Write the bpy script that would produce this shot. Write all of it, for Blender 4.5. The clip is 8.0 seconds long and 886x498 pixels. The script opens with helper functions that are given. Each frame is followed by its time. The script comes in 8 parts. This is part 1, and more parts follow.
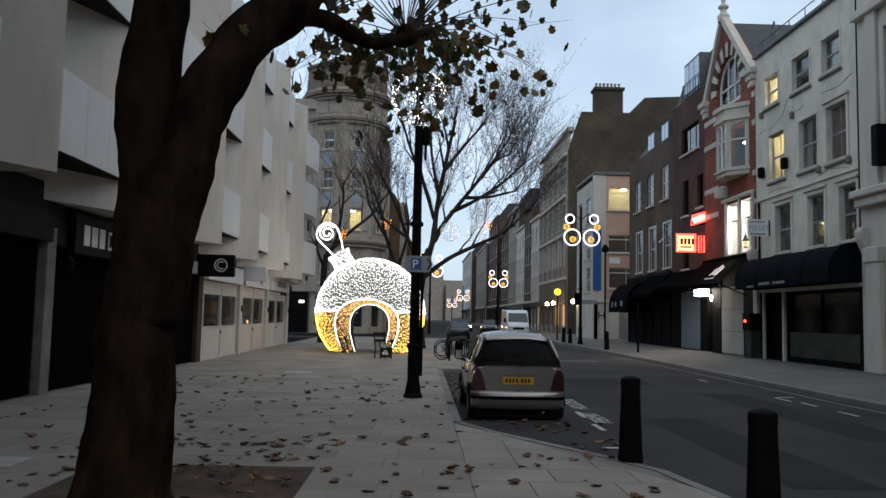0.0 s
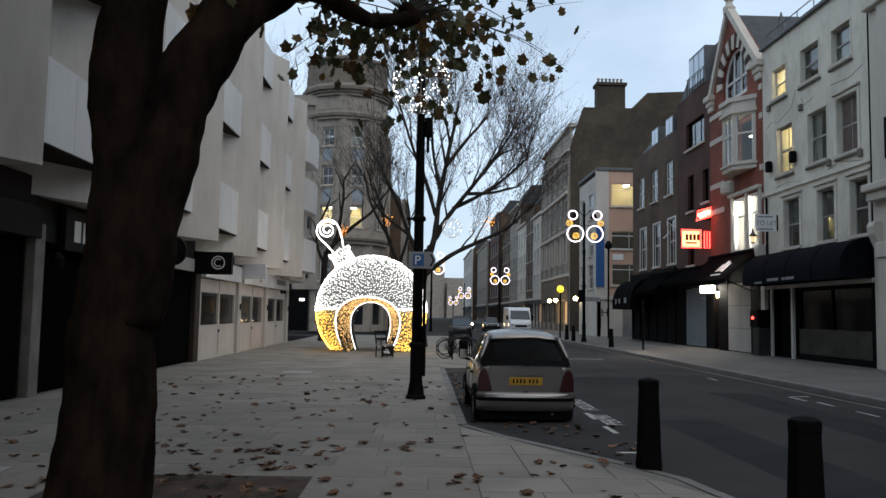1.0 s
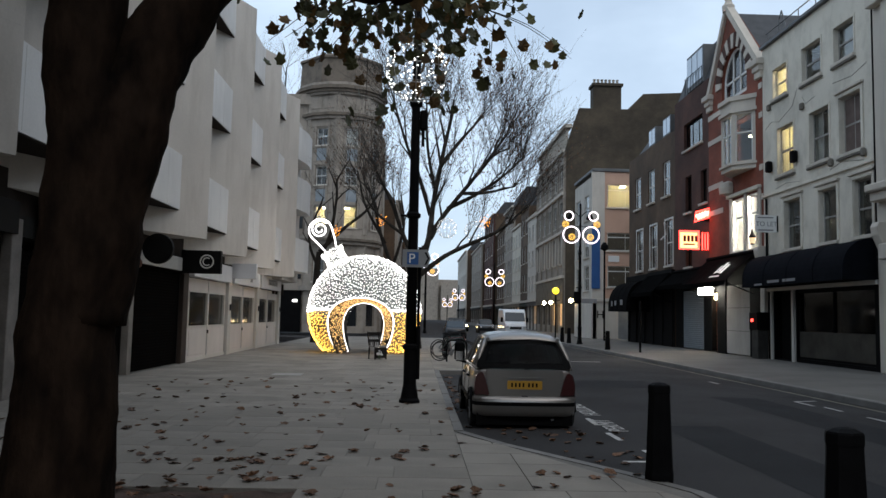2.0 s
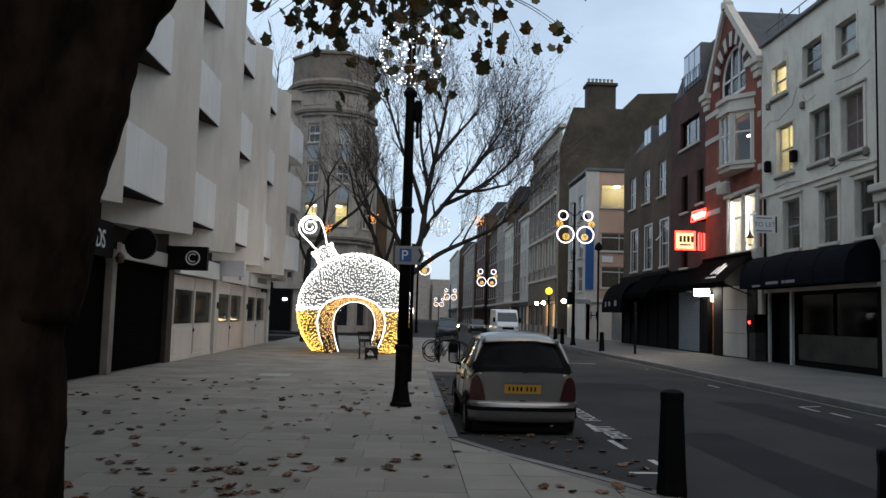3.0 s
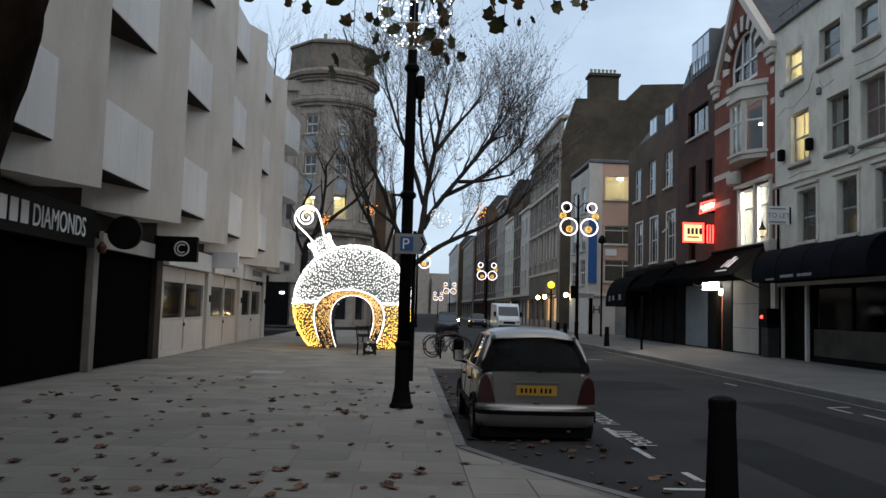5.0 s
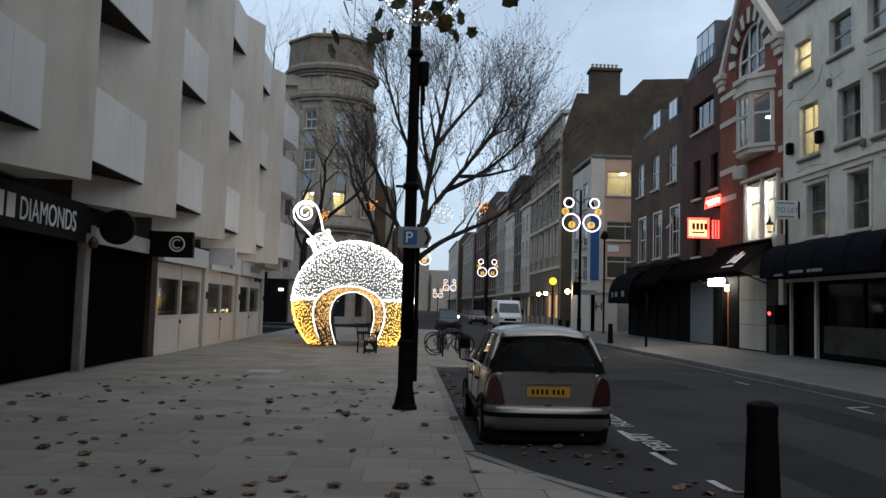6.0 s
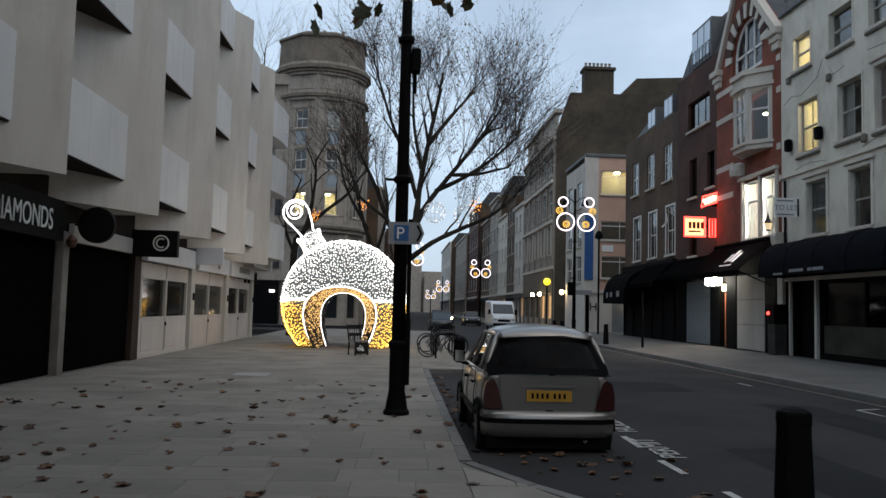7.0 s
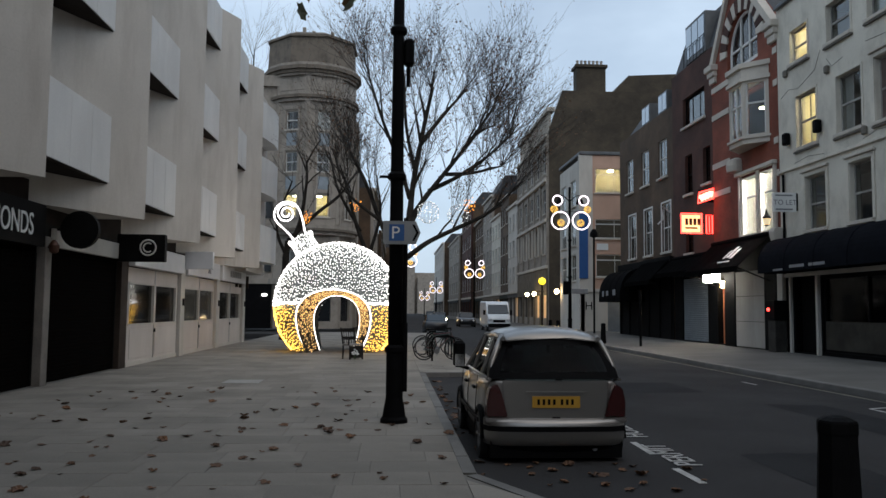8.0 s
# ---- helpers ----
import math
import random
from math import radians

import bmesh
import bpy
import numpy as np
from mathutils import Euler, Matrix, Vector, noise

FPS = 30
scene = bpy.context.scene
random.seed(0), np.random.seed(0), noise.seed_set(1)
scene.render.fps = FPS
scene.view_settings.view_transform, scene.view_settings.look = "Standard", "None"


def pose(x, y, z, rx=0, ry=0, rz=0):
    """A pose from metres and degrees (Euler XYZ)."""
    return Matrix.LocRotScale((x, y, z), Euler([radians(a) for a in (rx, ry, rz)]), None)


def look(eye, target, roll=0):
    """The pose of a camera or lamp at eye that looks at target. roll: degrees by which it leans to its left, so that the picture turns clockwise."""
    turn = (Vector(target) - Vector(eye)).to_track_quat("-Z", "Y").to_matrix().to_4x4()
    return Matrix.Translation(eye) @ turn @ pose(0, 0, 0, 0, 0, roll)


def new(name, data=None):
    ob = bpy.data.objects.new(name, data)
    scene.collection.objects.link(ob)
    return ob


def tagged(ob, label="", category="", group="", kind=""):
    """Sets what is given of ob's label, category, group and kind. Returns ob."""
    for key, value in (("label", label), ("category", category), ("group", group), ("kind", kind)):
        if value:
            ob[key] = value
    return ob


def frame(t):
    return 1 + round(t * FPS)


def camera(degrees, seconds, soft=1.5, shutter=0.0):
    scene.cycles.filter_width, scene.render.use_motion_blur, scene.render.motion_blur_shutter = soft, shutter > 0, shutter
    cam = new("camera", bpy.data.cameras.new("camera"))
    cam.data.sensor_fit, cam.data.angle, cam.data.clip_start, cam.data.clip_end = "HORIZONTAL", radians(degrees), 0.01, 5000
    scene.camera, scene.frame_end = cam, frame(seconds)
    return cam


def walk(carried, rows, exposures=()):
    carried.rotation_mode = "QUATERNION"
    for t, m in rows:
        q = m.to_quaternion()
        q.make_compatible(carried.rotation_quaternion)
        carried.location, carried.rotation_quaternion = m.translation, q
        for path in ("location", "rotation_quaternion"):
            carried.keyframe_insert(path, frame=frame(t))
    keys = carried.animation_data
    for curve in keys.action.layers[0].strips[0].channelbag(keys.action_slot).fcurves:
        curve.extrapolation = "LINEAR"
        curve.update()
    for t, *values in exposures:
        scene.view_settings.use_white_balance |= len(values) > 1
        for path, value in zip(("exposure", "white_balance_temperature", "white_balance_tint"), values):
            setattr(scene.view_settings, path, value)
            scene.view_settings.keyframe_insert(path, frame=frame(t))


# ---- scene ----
cam = camera(57.8, 8.0)
PATH = [
    (0, (0.145, -0.202, 1.703), (0.195, 1.791, 1.869), 1.2),
    (0.5, (0.099, 0.083, 1.704), (0.146, 2.075, 1.867), 1.3),
    (1, (0.11, 0.405, 1.709), (0.158, 2.398, 1.869), 1.0),
    (1.5, (0.112, 0.708, 1.683), (0.165, 2.701, 1.848), 1.0),
    (3, (0.080, 1.721, 1.681), (0.163, 3.713, 1.846), 1.6),
    (3.5, (0.08, 2.016, 1.698), (0.167, 4.008, 1.856), 1.7),
    (4, (0.089, 2.343, 1.662), (0.18, 4.334, 1.822), 1.9),
    (4.5, (0.079, 2.635, 1.673), (0.165, 4.627, 1.828), 1.7),
    (6, (-0.025, 3.562, 1.667), (0.063, 5.555, 1.81), 1.6),
    (6.5, (-0.011, 3.888, 1.65), (0.086, 5.881, 1.788), 1.5),
    (7, (0.0, 4.226, 1.636), (0.106, 6.218, 1.783), 1.4),
    (7.5, (0.001, 4.509, 1.672), (0.117, 6.501, 1.817), 0.9),
    (8, (-0.039, 4.777, 1.653), (0.085, 6.768, 1.803), 0.5),
]
walk(cam, [(t, look(eye, target, roll)) for t, eye, target, roll in PATH],
     exposures=[(0, 0.03), (1.5, 0.08), (3.5, 0.0), (4.5, 0.0), (6, -0.09), (8, -0.11)])

# ---- world and light ----
world = bpy.data.worlds.new("dusk_sky")
scene.world = world
world.use_nodes = True
_n = world.node_tree.nodes
_sky = _n.new("ShaderNodeTexSky")
_sky.sky_type, _sky.sun_disc = "NISHITA", False
_sky.sun_elevation, _sky.sun_rotation = radians(42), radians(155)
_sky.air_density, _sky.dust_density, _sky.ozone_density = 1.0, 3.0, 1.5
_n["Background"].inputs["Strength"].default_value = 0.12
# a thin even cloud veil over the blue
_veil = _n.new("ShaderNodeMix")
_veil.data_type = "RGBA"
_haze = _n.new("ShaderNodeTexNoise")
_haze.inputs["Scale"].default_value, _haze.inputs["Detail"].default_value = 3.2, 5
_hr = _n.new("ShaderNodeMapRange")
_hr.inputs["From Min"].default_value, _hr.inputs["From Max"].default_value = 0.35, 0.65
_hr.inputs["To Min"].default_value, _hr.inputs["To Max"].default_value = 0.55, 0.88
_hc = _n.new("ShaderNodeTexCoord")
_hm = _n.new("ShaderNodeMapping")
_hm.inputs["Scale"].default_value = (1, 1, 2.2)
world.node_tree.links.new(_hc.outputs["Generated"], _hm.inputs["Vector"])
world.node_tree.links.new(_hm.outputs[0], _haze.inputs["Vector"])
world.node_tree.links.new(_haze.outputs["Fac"], _hr.inputs["Value"])
world.node_tree.links.new(_hr.outputs[0], _veil.inputs["Factor"])
_veil.inputs["B"].default_value = (6.5, 8.0, 9.7, 1)
world.node_tree.links.new(_sky.outputs[0], _veil.inputs["A"])
world.node_tree.links.new(_veil.outputs["Result"], _n["Background"].inputs["Color"])
_sun = bpy.data.lights.new("sun", "SUN")
_sun.energy, _sun.angle, _sun.color = 0.4, radians(70), (1.0, 0.77, 0.5)
new("sun", _sun).matrix_world = look((6, -12, 30), (0, 0, 0))


# ---- helpers for materials ----
def mat(name, col, rough=0.8, metal=0.0, var=0.2, scale=1.5, fine=30.0, bump=0.15, col2=None, emit=0.0, emit_col=None,
        stretch=(1, 1, 1), island=0.0, obj=0.0, spec=0.5, coat=0.0, trans=0.0):
    """Principled paint with variation at two scales and fine relief."""
    m = bpy.data.materials.new(name)
    m.use_nodes = True
    nt = m.node_tree
    nd, ln = nt.nodes, nt.links
    b = nd["Principled BSDF"]
    b.inputs["Roughness"].default_value, b.inputs["Metallic"].default_value = rough, metal
    b.inputs["Specular IOR Level"].default_value = spec
    b.inputs["Coat Weight"].default_value = coat
    b.inputs["Transmission Weight"].default_value = trans
    c2 = col2 or tuple(c * (1 - 2.2 * var) for c in col)
    co = nd.new("ShaderNodeTexCoord")
    mp = nd.new("ShaderNodeMapping")
    mp.inputs["Scale"].default_value = stretch
    ln.new(co.outputs["Object"], mp.inputs["Vector"])
    n1 = nd.new("ShaderNodeTexNoise")
    n1.inputs["Scale"].default_value, n1.inputs["Detail"].default_value = scale, 6
    n2 = nd.new("ShaderNodeTexNoise")
    n2.inputs["Scale"].default_value, n2.inputs["Detail"].default_value = fine, 4
    ln.new(mp.outputs[0], n1.inputs["Vector"])
    ln.new(mp.outputs[0], n2.inputs["Vector"])
    r1 = nd.new("ShaderNodeValToRGB")
    r1.color_ramp.elements[0].position, r1.color_ramp.elements[1].position = 0.3, 0.72
    r1.color_ramp.elements[0].color, r1.color_ramp.elements[1].color = (*c2, 1), (*col, 1)
    ln.new(n1.outputs["Fac"], r1.inputs["Fac"])
    mr = nd.new("ShaderNodeMapRange")
    mr.inputs["To Min"].default_value, mr.inputs["To Max"].default_value = 1 - var * 1.2, 1 + var * 1.2
    ln.new(n2.outputs["Fac"], mr.inputs["Value"])
    vm = nd.new("ShaderNodeVectorMath")
    vm.operation = "SCALE"
    ln.new(r1.outputs["Color"], vm.inputs[0])
    ln.new(mr.outputs[0], vm.inputs["Scale"])
    out = vm.outputs[0]
    for amount, node, sock in ((island, "ShaderNodeNewGeometry", "Random Per Island"), (obj, "ShaderNodeObjectInfo", "Random")):
        if amount:
            g = nd.new(node)
            r = nd.new("ShaderNodeMapRange")
            r.inputs["To Min"].default_value, r.inputs["To Max"].default_value = 1 - amount, 1 + amount
            ln.new(g.outputs[sock], r.inputs["Value"])
            v = nd.new("ShaderNodeVectorMath")
            v.operation = "SCALE"
            ln.new(out, v.inputs[0])
            ln.new(r.outputs[0], v.inputs["Scale"])
            out = v.outputs[0]
    ln.new(out, b.inputs["Base Color"])
    if bump:
        bp = nd.new("ShaderNodeBump")
        bp.inputs["Strength"].default_value, bp.inputs["Distance"].default_value = bump, 0.02
        ln.new(n2.outputs["Fac"], bp.inputs["Height"])
        ln.new(bp.outputs[0], b.inputs["Normal"])
    if emit:
        b.inputs["Emission Color"].default_value = (*(emit_col or col), 1)
        b.inputs["Emission Strength"].default_value = emit
    return m


def streaked(name, col, stain, rough=0.85, amount=0.55, sx=0.42, sz=0.1, bump=0.12):
    """A wall surface with rain streaks that run down it, blotches and grain."""
    m = mat(name, col, rough, var=0.07, scale=0.5, fine=22, bump=bump)
    nd, ln = m.node_tree.nodes, m.node_tree.links
    b = nd["Principled BSDF"]
    base = b.inputs["Base Color"].links[0].from_socket
    co = nd.new("ShaderNodeTexCoord")
    mp = nd.new("ShaderNodeMapping")
    mp.inputs["Scale"].default_value = (sx, sx, sz)
    n = nd.new("ShaderNodeTexNoise")
    n.inputs["Scale"].default_value, n.inputs["Detail"].default_value, n.inputs["Roughness"].default_value = 3.0, 8, 0.65
    ln.new(co.outputs["Object"], mp.inputs[0])
    ln.new(mp.outputs[0], n.inputs["Vector"])
    r = nd.new("ShaderNodeMapRange")
    r.inputs["From Min"].default_value, r.inputs["From Max"].default_value = 0.46, 0.78
    r.inputs["To Max"].default_value = amount
    ln.new(n.outputs["Fac"], r.inputs["Value"])
    mx = nd.new("ShaderNodeMix")
    mx.data_type = "RGBA"
    ln.new(r.outputs[0], mx.inputs["Factor"])
    ln.new(base, mx.inputs["A"])
    mx.inputs["B"].default_value = (*stain, 1)
    ln.new(mx.outputs["Result"], b.inputs["Base Color"])
    return m


def bricked(name, col, col2, mortar, bw=0.225, bh=0.075, rough=0.9):
    """Brickwork for walls that stay too far off to tell single bricks apart; u runs along y, v up."""
    m = mat(name, col, rough, var=0.14, scale=0.7, fine=18, bump=0.0)
    nd, ln = m.node_tree.nodes, m.node_tree.links
    b = nd["Principled BSDF"]
    base = b.inputs["Base Color"].links[0].from_socket
    co = nd.new("ShaderNodeTexCoord")
    sp = nd.new("ShaderNodeSeparateXYZ")
    ad = nd.new("ShaderNodeMath")
    cb = nd.new("ShaderNodeCombineXYZ")
    ln.new(co.outputs["Object"], sp.inputs[0])
    ln.new(sp.outputs["X"], ad.inputs[0])
    ln.new(sp.outputs["Y"], ad.inputs[1])
    ln.new(ad.outputs[0], cb.inputs["X"])
    ln.new(sp.outputs["Z"], cb.inputs["Y"])
    t = nd.new("ShaderNodeTexBrick")
    t.inputs["Scale"].default_value, t.inputs["Brick Width"].default_value, t.inputs["Row Height"].default_value = 1.0, bw, bh
    t.inputs["Mortar Size"].default_value = 0.008
    t.inputs["Color1"].default_value, t.inputs["Color2"].default_value, t.inputs["Mortar"].default_value = (*col, 1), (*col2, 1), (*mortar, 1)
    ln.new(cb.outputs[0], t.inputs["Vector"])
    mx = nd.new("ShaderNodeMix")
    mx.data_type, mx.blend_type = "RGBA", "MIX"
    mx.inputs["Factor"].default_value = 0.6
    ln.new(base, mx.inputs["A"])
    ln.new(t.outputs["Color"], mx.inputs["B"])
    # soot and old washed patches
    soot = nd.new("ShaderNodeTexNoise")
    soot.inputs["Scale"].default_value, soot.inputs["Detail"].default_value, soot.inputs["Roughness"].default_value = 0.35, 9, 0.68
    sr = nd.new("ShaderNodeMapRange")
    sr.inputs["From Min"].default_value, sr.inputs["From Max"].default_value = 0.36, 0.66
    sr.inputs["To Min"].default_value, sr.inputs["To Max"].default_value = 0.62, 1.3
    ln.new(co.outputs["Object"], soot.inputs["Vector"])
    ln.new(soot.outputs["Fac"], sr.inputs["Value"])
    sv = nd.new("ShaderNodeVectorMath")
    sv.operation = "SCALE"
    ln.new(mx.outputs["Result"], sv.inputs[0])
    ln.new(sr.outputs[0], sv.inputs["Scale"])
    ln.new(sv.outputs[0], b.inputs["Base Color"])
    bp = nd.new("ShaderNodeBump")
    bp.inputs["Strength"].default_value, bp.inputs["Distance"].default_value = 0.4, 0.01
    ln.new(t.outputs["Fac"], bp.inputs["Height"])
    bp.invert = True
    ln.new(bp.outputs[0], b.inputs["Normal"])
    return m


# ---- helpers for meshes ----
ORG = {}


def thing(name, at, label, category, group="", kind=""):
    """A top-level Empty at its base; its parts are given in world places."""
    ob = new(name)
    ob.location = at
    ob.empty_display_size = 0.2
    ORG[ob] = Vector(at)
    return tagged(ob, label, category, group, kind)


def to_mesh(name, bm, material, smooth=False, org=None):
    if org is not None:
        bmesh.ops.translate(bm, verts=bm.verts, vec=-org)
    me = bpy.data.meshes.new(name)
    bm.to_mesh(me)
    bm.free()
    for m in (material if isinstance(material, (list, tuple)) else [material]):
        me.materials.append(m)
    if smooth:
        me.shade_smooth()
    return me


EACH = {"alarm_box", "downpipe", "pilaster", "cornice", "kneeler", "stone_band", "window_pilaster", "shop_pilaster", "pub_pilaster", "string_course",
        "rib", "lower_panel", "plain_bar", "party_wall", "shutter_slat", "shop_frame", "glazing_bar", "architrave", "chimney_pot", "wing_window",
        "fin", "curtain", "hanger", "window_surround", "floor_slab", "wing_wall", "shut_line", "side_roof", "joint_bed", "oriel_frame", "pillar", "limb", "pollard_knob", "pub_front", "oriel"}


def pieces(bm):
    """The separate islands of a bmesh, each as a bmesh of its own."""
    bm.verts.index_update()
    seen, out = set(), []
    for v0 in bm.verts:
        if v0.index in seen:
            continue
        stack, isl = [v0], []
        seen.add(v0.index)
        while stack:
            v = stack.pop()
            isl.append(v)
            for e in v.link_edges:
                w = e.other_vert(v)
                if w.index not in seen:
                    seen.add(w.index)
                    stack.append(w)
        nb = bmesh.new()
        to = {v.index: nb.verts.new(v.co) for v in isl}
        for f in {f for v in isl for f in v.link_faces}:
            nb.faces.new([to[v.index] for v in f.verts])
        out.append(nb)
    bm.free()
    return out


def part(name, bm, material, parent, label="", smooth=False):
    org = ORG[parent]
    if name in EACH:
        made = [one_part(name, p, material, parent, label, smooth) for p in pieces(bm)]
        return made[0]
    return one_part(name, bm, material, parent, label, smooth)


def one_part(name, bm, material, parent, label="", smooth=False):
    org = ORG[parent]
    ob = new(name, to_mesh(name, bm, material, smooth, org))
    ob.parent = parent
    ORG[ob] = org
    return tagged(ob, label)


def solo(name, bm, material, label, category, group="", kind="", smooth=False, at=(0, 0, 0)):
    """A top-level thing of one mesh."""
    ob = new(name, to_mesh(name, bm, material, smooth, Vector(at)))
    ob.location = at
    ORG[ob] = Vector(at)
    return tagged(ob, label, category, group, kind)


def quad(bm, *pts):
    return bm.faces.new([bm.verts.new(p) for p in pts])


def box(bm, x0, x1, y0, y1, z0, z1, bevel=0.0):
    if x0 > x1: x0, x1 = x1, x0
    if y0 > y1: y0, y1 = y1, y0
    if z0 > z1: z0, z1 = z1, z0
    v = [bm.verts.new((x, y, z)) for z in (z0, z1) for y in (y0, y1) for x in (x0, x1)]
    f = [bm.faces.new([v[i] for i in q]) for q in ((0, 2, 3, 1), (4, 5, 7, 6), (0, 1, 5, 4), (2, 6, 7, 3), (0, 4, 6, 2), (1, 3, 7, 5))]
    if bevel:
        e = {e for a in f for e in a.edges}
        bmesh.ops.bevel(bm, geom=list(e), offset=bevel, segments=1, affect="EDGES")
    return bm


def bx(*a, bevel=0.0):
    return box(bmesh.new(), *a, bevel=bevel)


def tube(bm, pts, radii, n=8, closed=False):
    """A tube along points, with a radius at each; parallel-transported rings."""
    pts = [Vector(p) for p in pts]
    if not isinstance(radii, (list, tuple)):
        radii = [radii] * len(pts)
    rings, up = [], None
    for i, p in enumerate(pts):
        a = pts[i - 1] if i or closed else p
        b = pts[(i + 1) % len(pts)] if i < len(pts) - 1 or closed else p
        d = (b - a).normalized()
        if up is None:
            up = d.orthogonal().normalized()
        up = (up - d * up.dot(d)).normalized() if (up - d * up.dot(d)).length > 1e-4 else d.orthogonal().normalized()
        s = d.cross(up)
        rings.append([bm.verts.new(p + (up * math.cos(k * math.tau / n) + s * math.sin(k * math.tau / n)) * radii[i]) for k in range(n)])
    for i in range(len(rings) - (0 if closed else 1)):
        a, b = rings[i], rings[(i + 1) % len(rings)]
        for k in range(n):
            bm.faces.new((a[k], a[(k + 1) % n], b[(k + 1) % n], b[k]))
    if not closed:
        bm.faces.new(rings[0][::-1])
        bm.faces.new(rings[-1])
    return bm


def cyl(bm, p0, p1, r0, r1=None, n=16):
    return tube(bm, [p0, p1], [r0, r0 if r1 is None else r1], n)


def lathe(bm, at, profile, n=20):
    """A turned body: profile of (radius, height) above the place."""
    x, y, z = at
    rings = [[bm.verts.new((x + r * math.cos(k * math.tau / n), y + r * math.sin(k * math.tau / n), z + h)) for k in range(n)] for r, h in profile]
    for a, b in zip(rings, rings[1:]):
        for k in range(n):
            bm.faces.new((a[k], a[(k + 1) % n], b[(k + 1) % n], b[k]))
    bm.faces.new(rings[0][::-1])
    bm.faces.new(rings[-1])
    return bm


def prism(bm, poly, z0, z1):
    """An upright prism over a plan polygon given anticlockwise."""
    lo = [bm.verts.new((x, y, z0)) for x, y in poly]
    hi = [bm.verts.new((x, y, z1)) for x, y in poly]
    n = len(poly)
    bm.faces.new(lo[::-1])
    bm.faces.new(hi)
    for i in range(n):
        bm.faces.new((lo[i], lo[(i + 1) % n], hi[(i + 1) % n], hi[i]))
    return bm


def slabprism(bm, poly, axis, a, b):
    """A prism over a polygon in the plane across an axis: (y, z) for x, (x, z) for y."""
    def at(p, c):
        return (c, p[0], p[1]) if axis == "x" else (p[0], c, p[1])
    lo, hi = [bm.verts.new(at(p, a)) for p in poly], [bm.verts.new(at(p, b)) for p in poly]
    n = len(poly)
    bm.faces.new(lo[::-1])
    bm.faces.new(hi)
    for i in range(n):
        bm.faces.new((lo[i], lo[(i + 1) % n], hi[(i + 1) % n], hi[i]))
    bmesh.ops.recalc_face_normals(bm, faces=bm.faces)
    return bm


class Plane:
    """A facade's frame: a start in plan, a way along it, and the way out of the wall."""

    def __init__(self, x, y, along, out):
        self.o, self.u, self.n = Vector((x, y, 0)), Vector((*along, 0)).normalized(), Vector((*out, 0)).normalized()

    def at(self, u, z, d=0.0):
        return self.o + self.u * u + self.n * d + Vector((0, 0, z))

    def box(self, bm, u0, u1, z0, z1, d0, d1, bevel=0.0):
        v = [bm.verts.new(self.at(u, z, d)) for z in (z0, z1) for d in (d0, d1) for u in (u0, u1)]
        f = [bm.faces.new([v[i] for i in q]) for q in ((0, 2, 3, 1), (4, 5, 7, 6), (0, 1, 5, 4), (2, 6, 7, 3), (0, 4, 6, 2), (1, 3, 7, 5))]
        bmesh.ops.recalc_face_normals(bm, faces=f)
        if bevel:
            bmesh.ops.bevel(bm, geom=list({e for a in f for e in a.edges}), offset=bevel, segments=1, affect="EDGES")
        return bm

    def wall(self, bm, u0, u1, z0, z1, holes, thick=0.35):
        """A wall with thickness; holes (u0, u1, z0, z1) go through it."""
        us = sorted({u0, u1, *[min(max(h[i], u0), u1) for h in holes for i in (0, 1)]})
        zs = sorted({z0, z1, *[min(max(h[i], z0), z1) for h in holes for i in (2, 3)]})
        solid = {}
        for i in range(len(us) - 1):
            for j in range(len(zs) - 1):
                cu, cz = (us[i] + us[i + 1]) / 2, (zs[j] + zs[j + 1]) / 2
                solid[i, j] = not any(h[0] < cu < h[1] and h[2] < cz < h[3] for h in holes)
        fs = []
        for (i, j), s in solid.items():
            if not s:
                continue
            a, b, c, d = us[i], us[i + 1], zs[j], zs[j + 1]
            fs.append(quad(bm, self.at(a, c), self.at(b, c), self.at(b, d), self.at(a, d)))
            fs.append(quad(bm, self.at(a, c, -thick), self.at(a, d, -thick), self.at(b, d, -thick), self.at(b, c, -thick)))
            for k, p, q in (((i - 1, j), (a, c), (a, d)), ((i + 1, j), (b, d), (b, c)), ((i, j - 1), (b, c), (a, c)), ((i, j + 1), (a, d), (b, d))):
                if not solid.get(k, False):
                    fs.append(quad(bm, self.at(*p), self.at(*q), self.at(*q, -thick), self.at(*p, -thick)))
        bmesh.ops.remove_doubles(bm, verts=bm.verts, dist=1e-4)
        bmesh.ops.recalc_face_normals(bm, faces=bm.faces)
        return bm


# ---- materials ----
CONCRETE = streaked("white_concrete", (0.58, 0.535, 0.48), (0.35, 0.31, 0.265), amount=0.65, sx=0.6, sz=0.12)
PANEL = streaked("pale_panel", (0.74, 0.72, 0.69), (0.5, 0.48, 0.45), amount=0.4)
SLAB = mat("paving_slab", (0.28, 0.256, 0.224), 0.85, spec=0.2, var=0.16, scale=0.8, fine=45, bump=0.25, obj=0.1)
BED = mat("joint_bed", (0.19, 0.178, 0.16), 0.95)
ASPHALT = mat("asphalt", (0.048, 0.047, 0.048), 0.9, spec=0.12, var=0.2, scale=0.35, fine=70, bump=0.5)
KERB = mat("granite_kerb", (0.18, 0.172, 0.16), 0.8, var=0.15, scale=2, fine=60, bump=0.3, obj=0.12)
BLACK = mat("black_paint", (0.006, 0.006, 0.0065), 0.65, spec=0.05, var=0.2, scale=4, fine=60, bump=0.15)
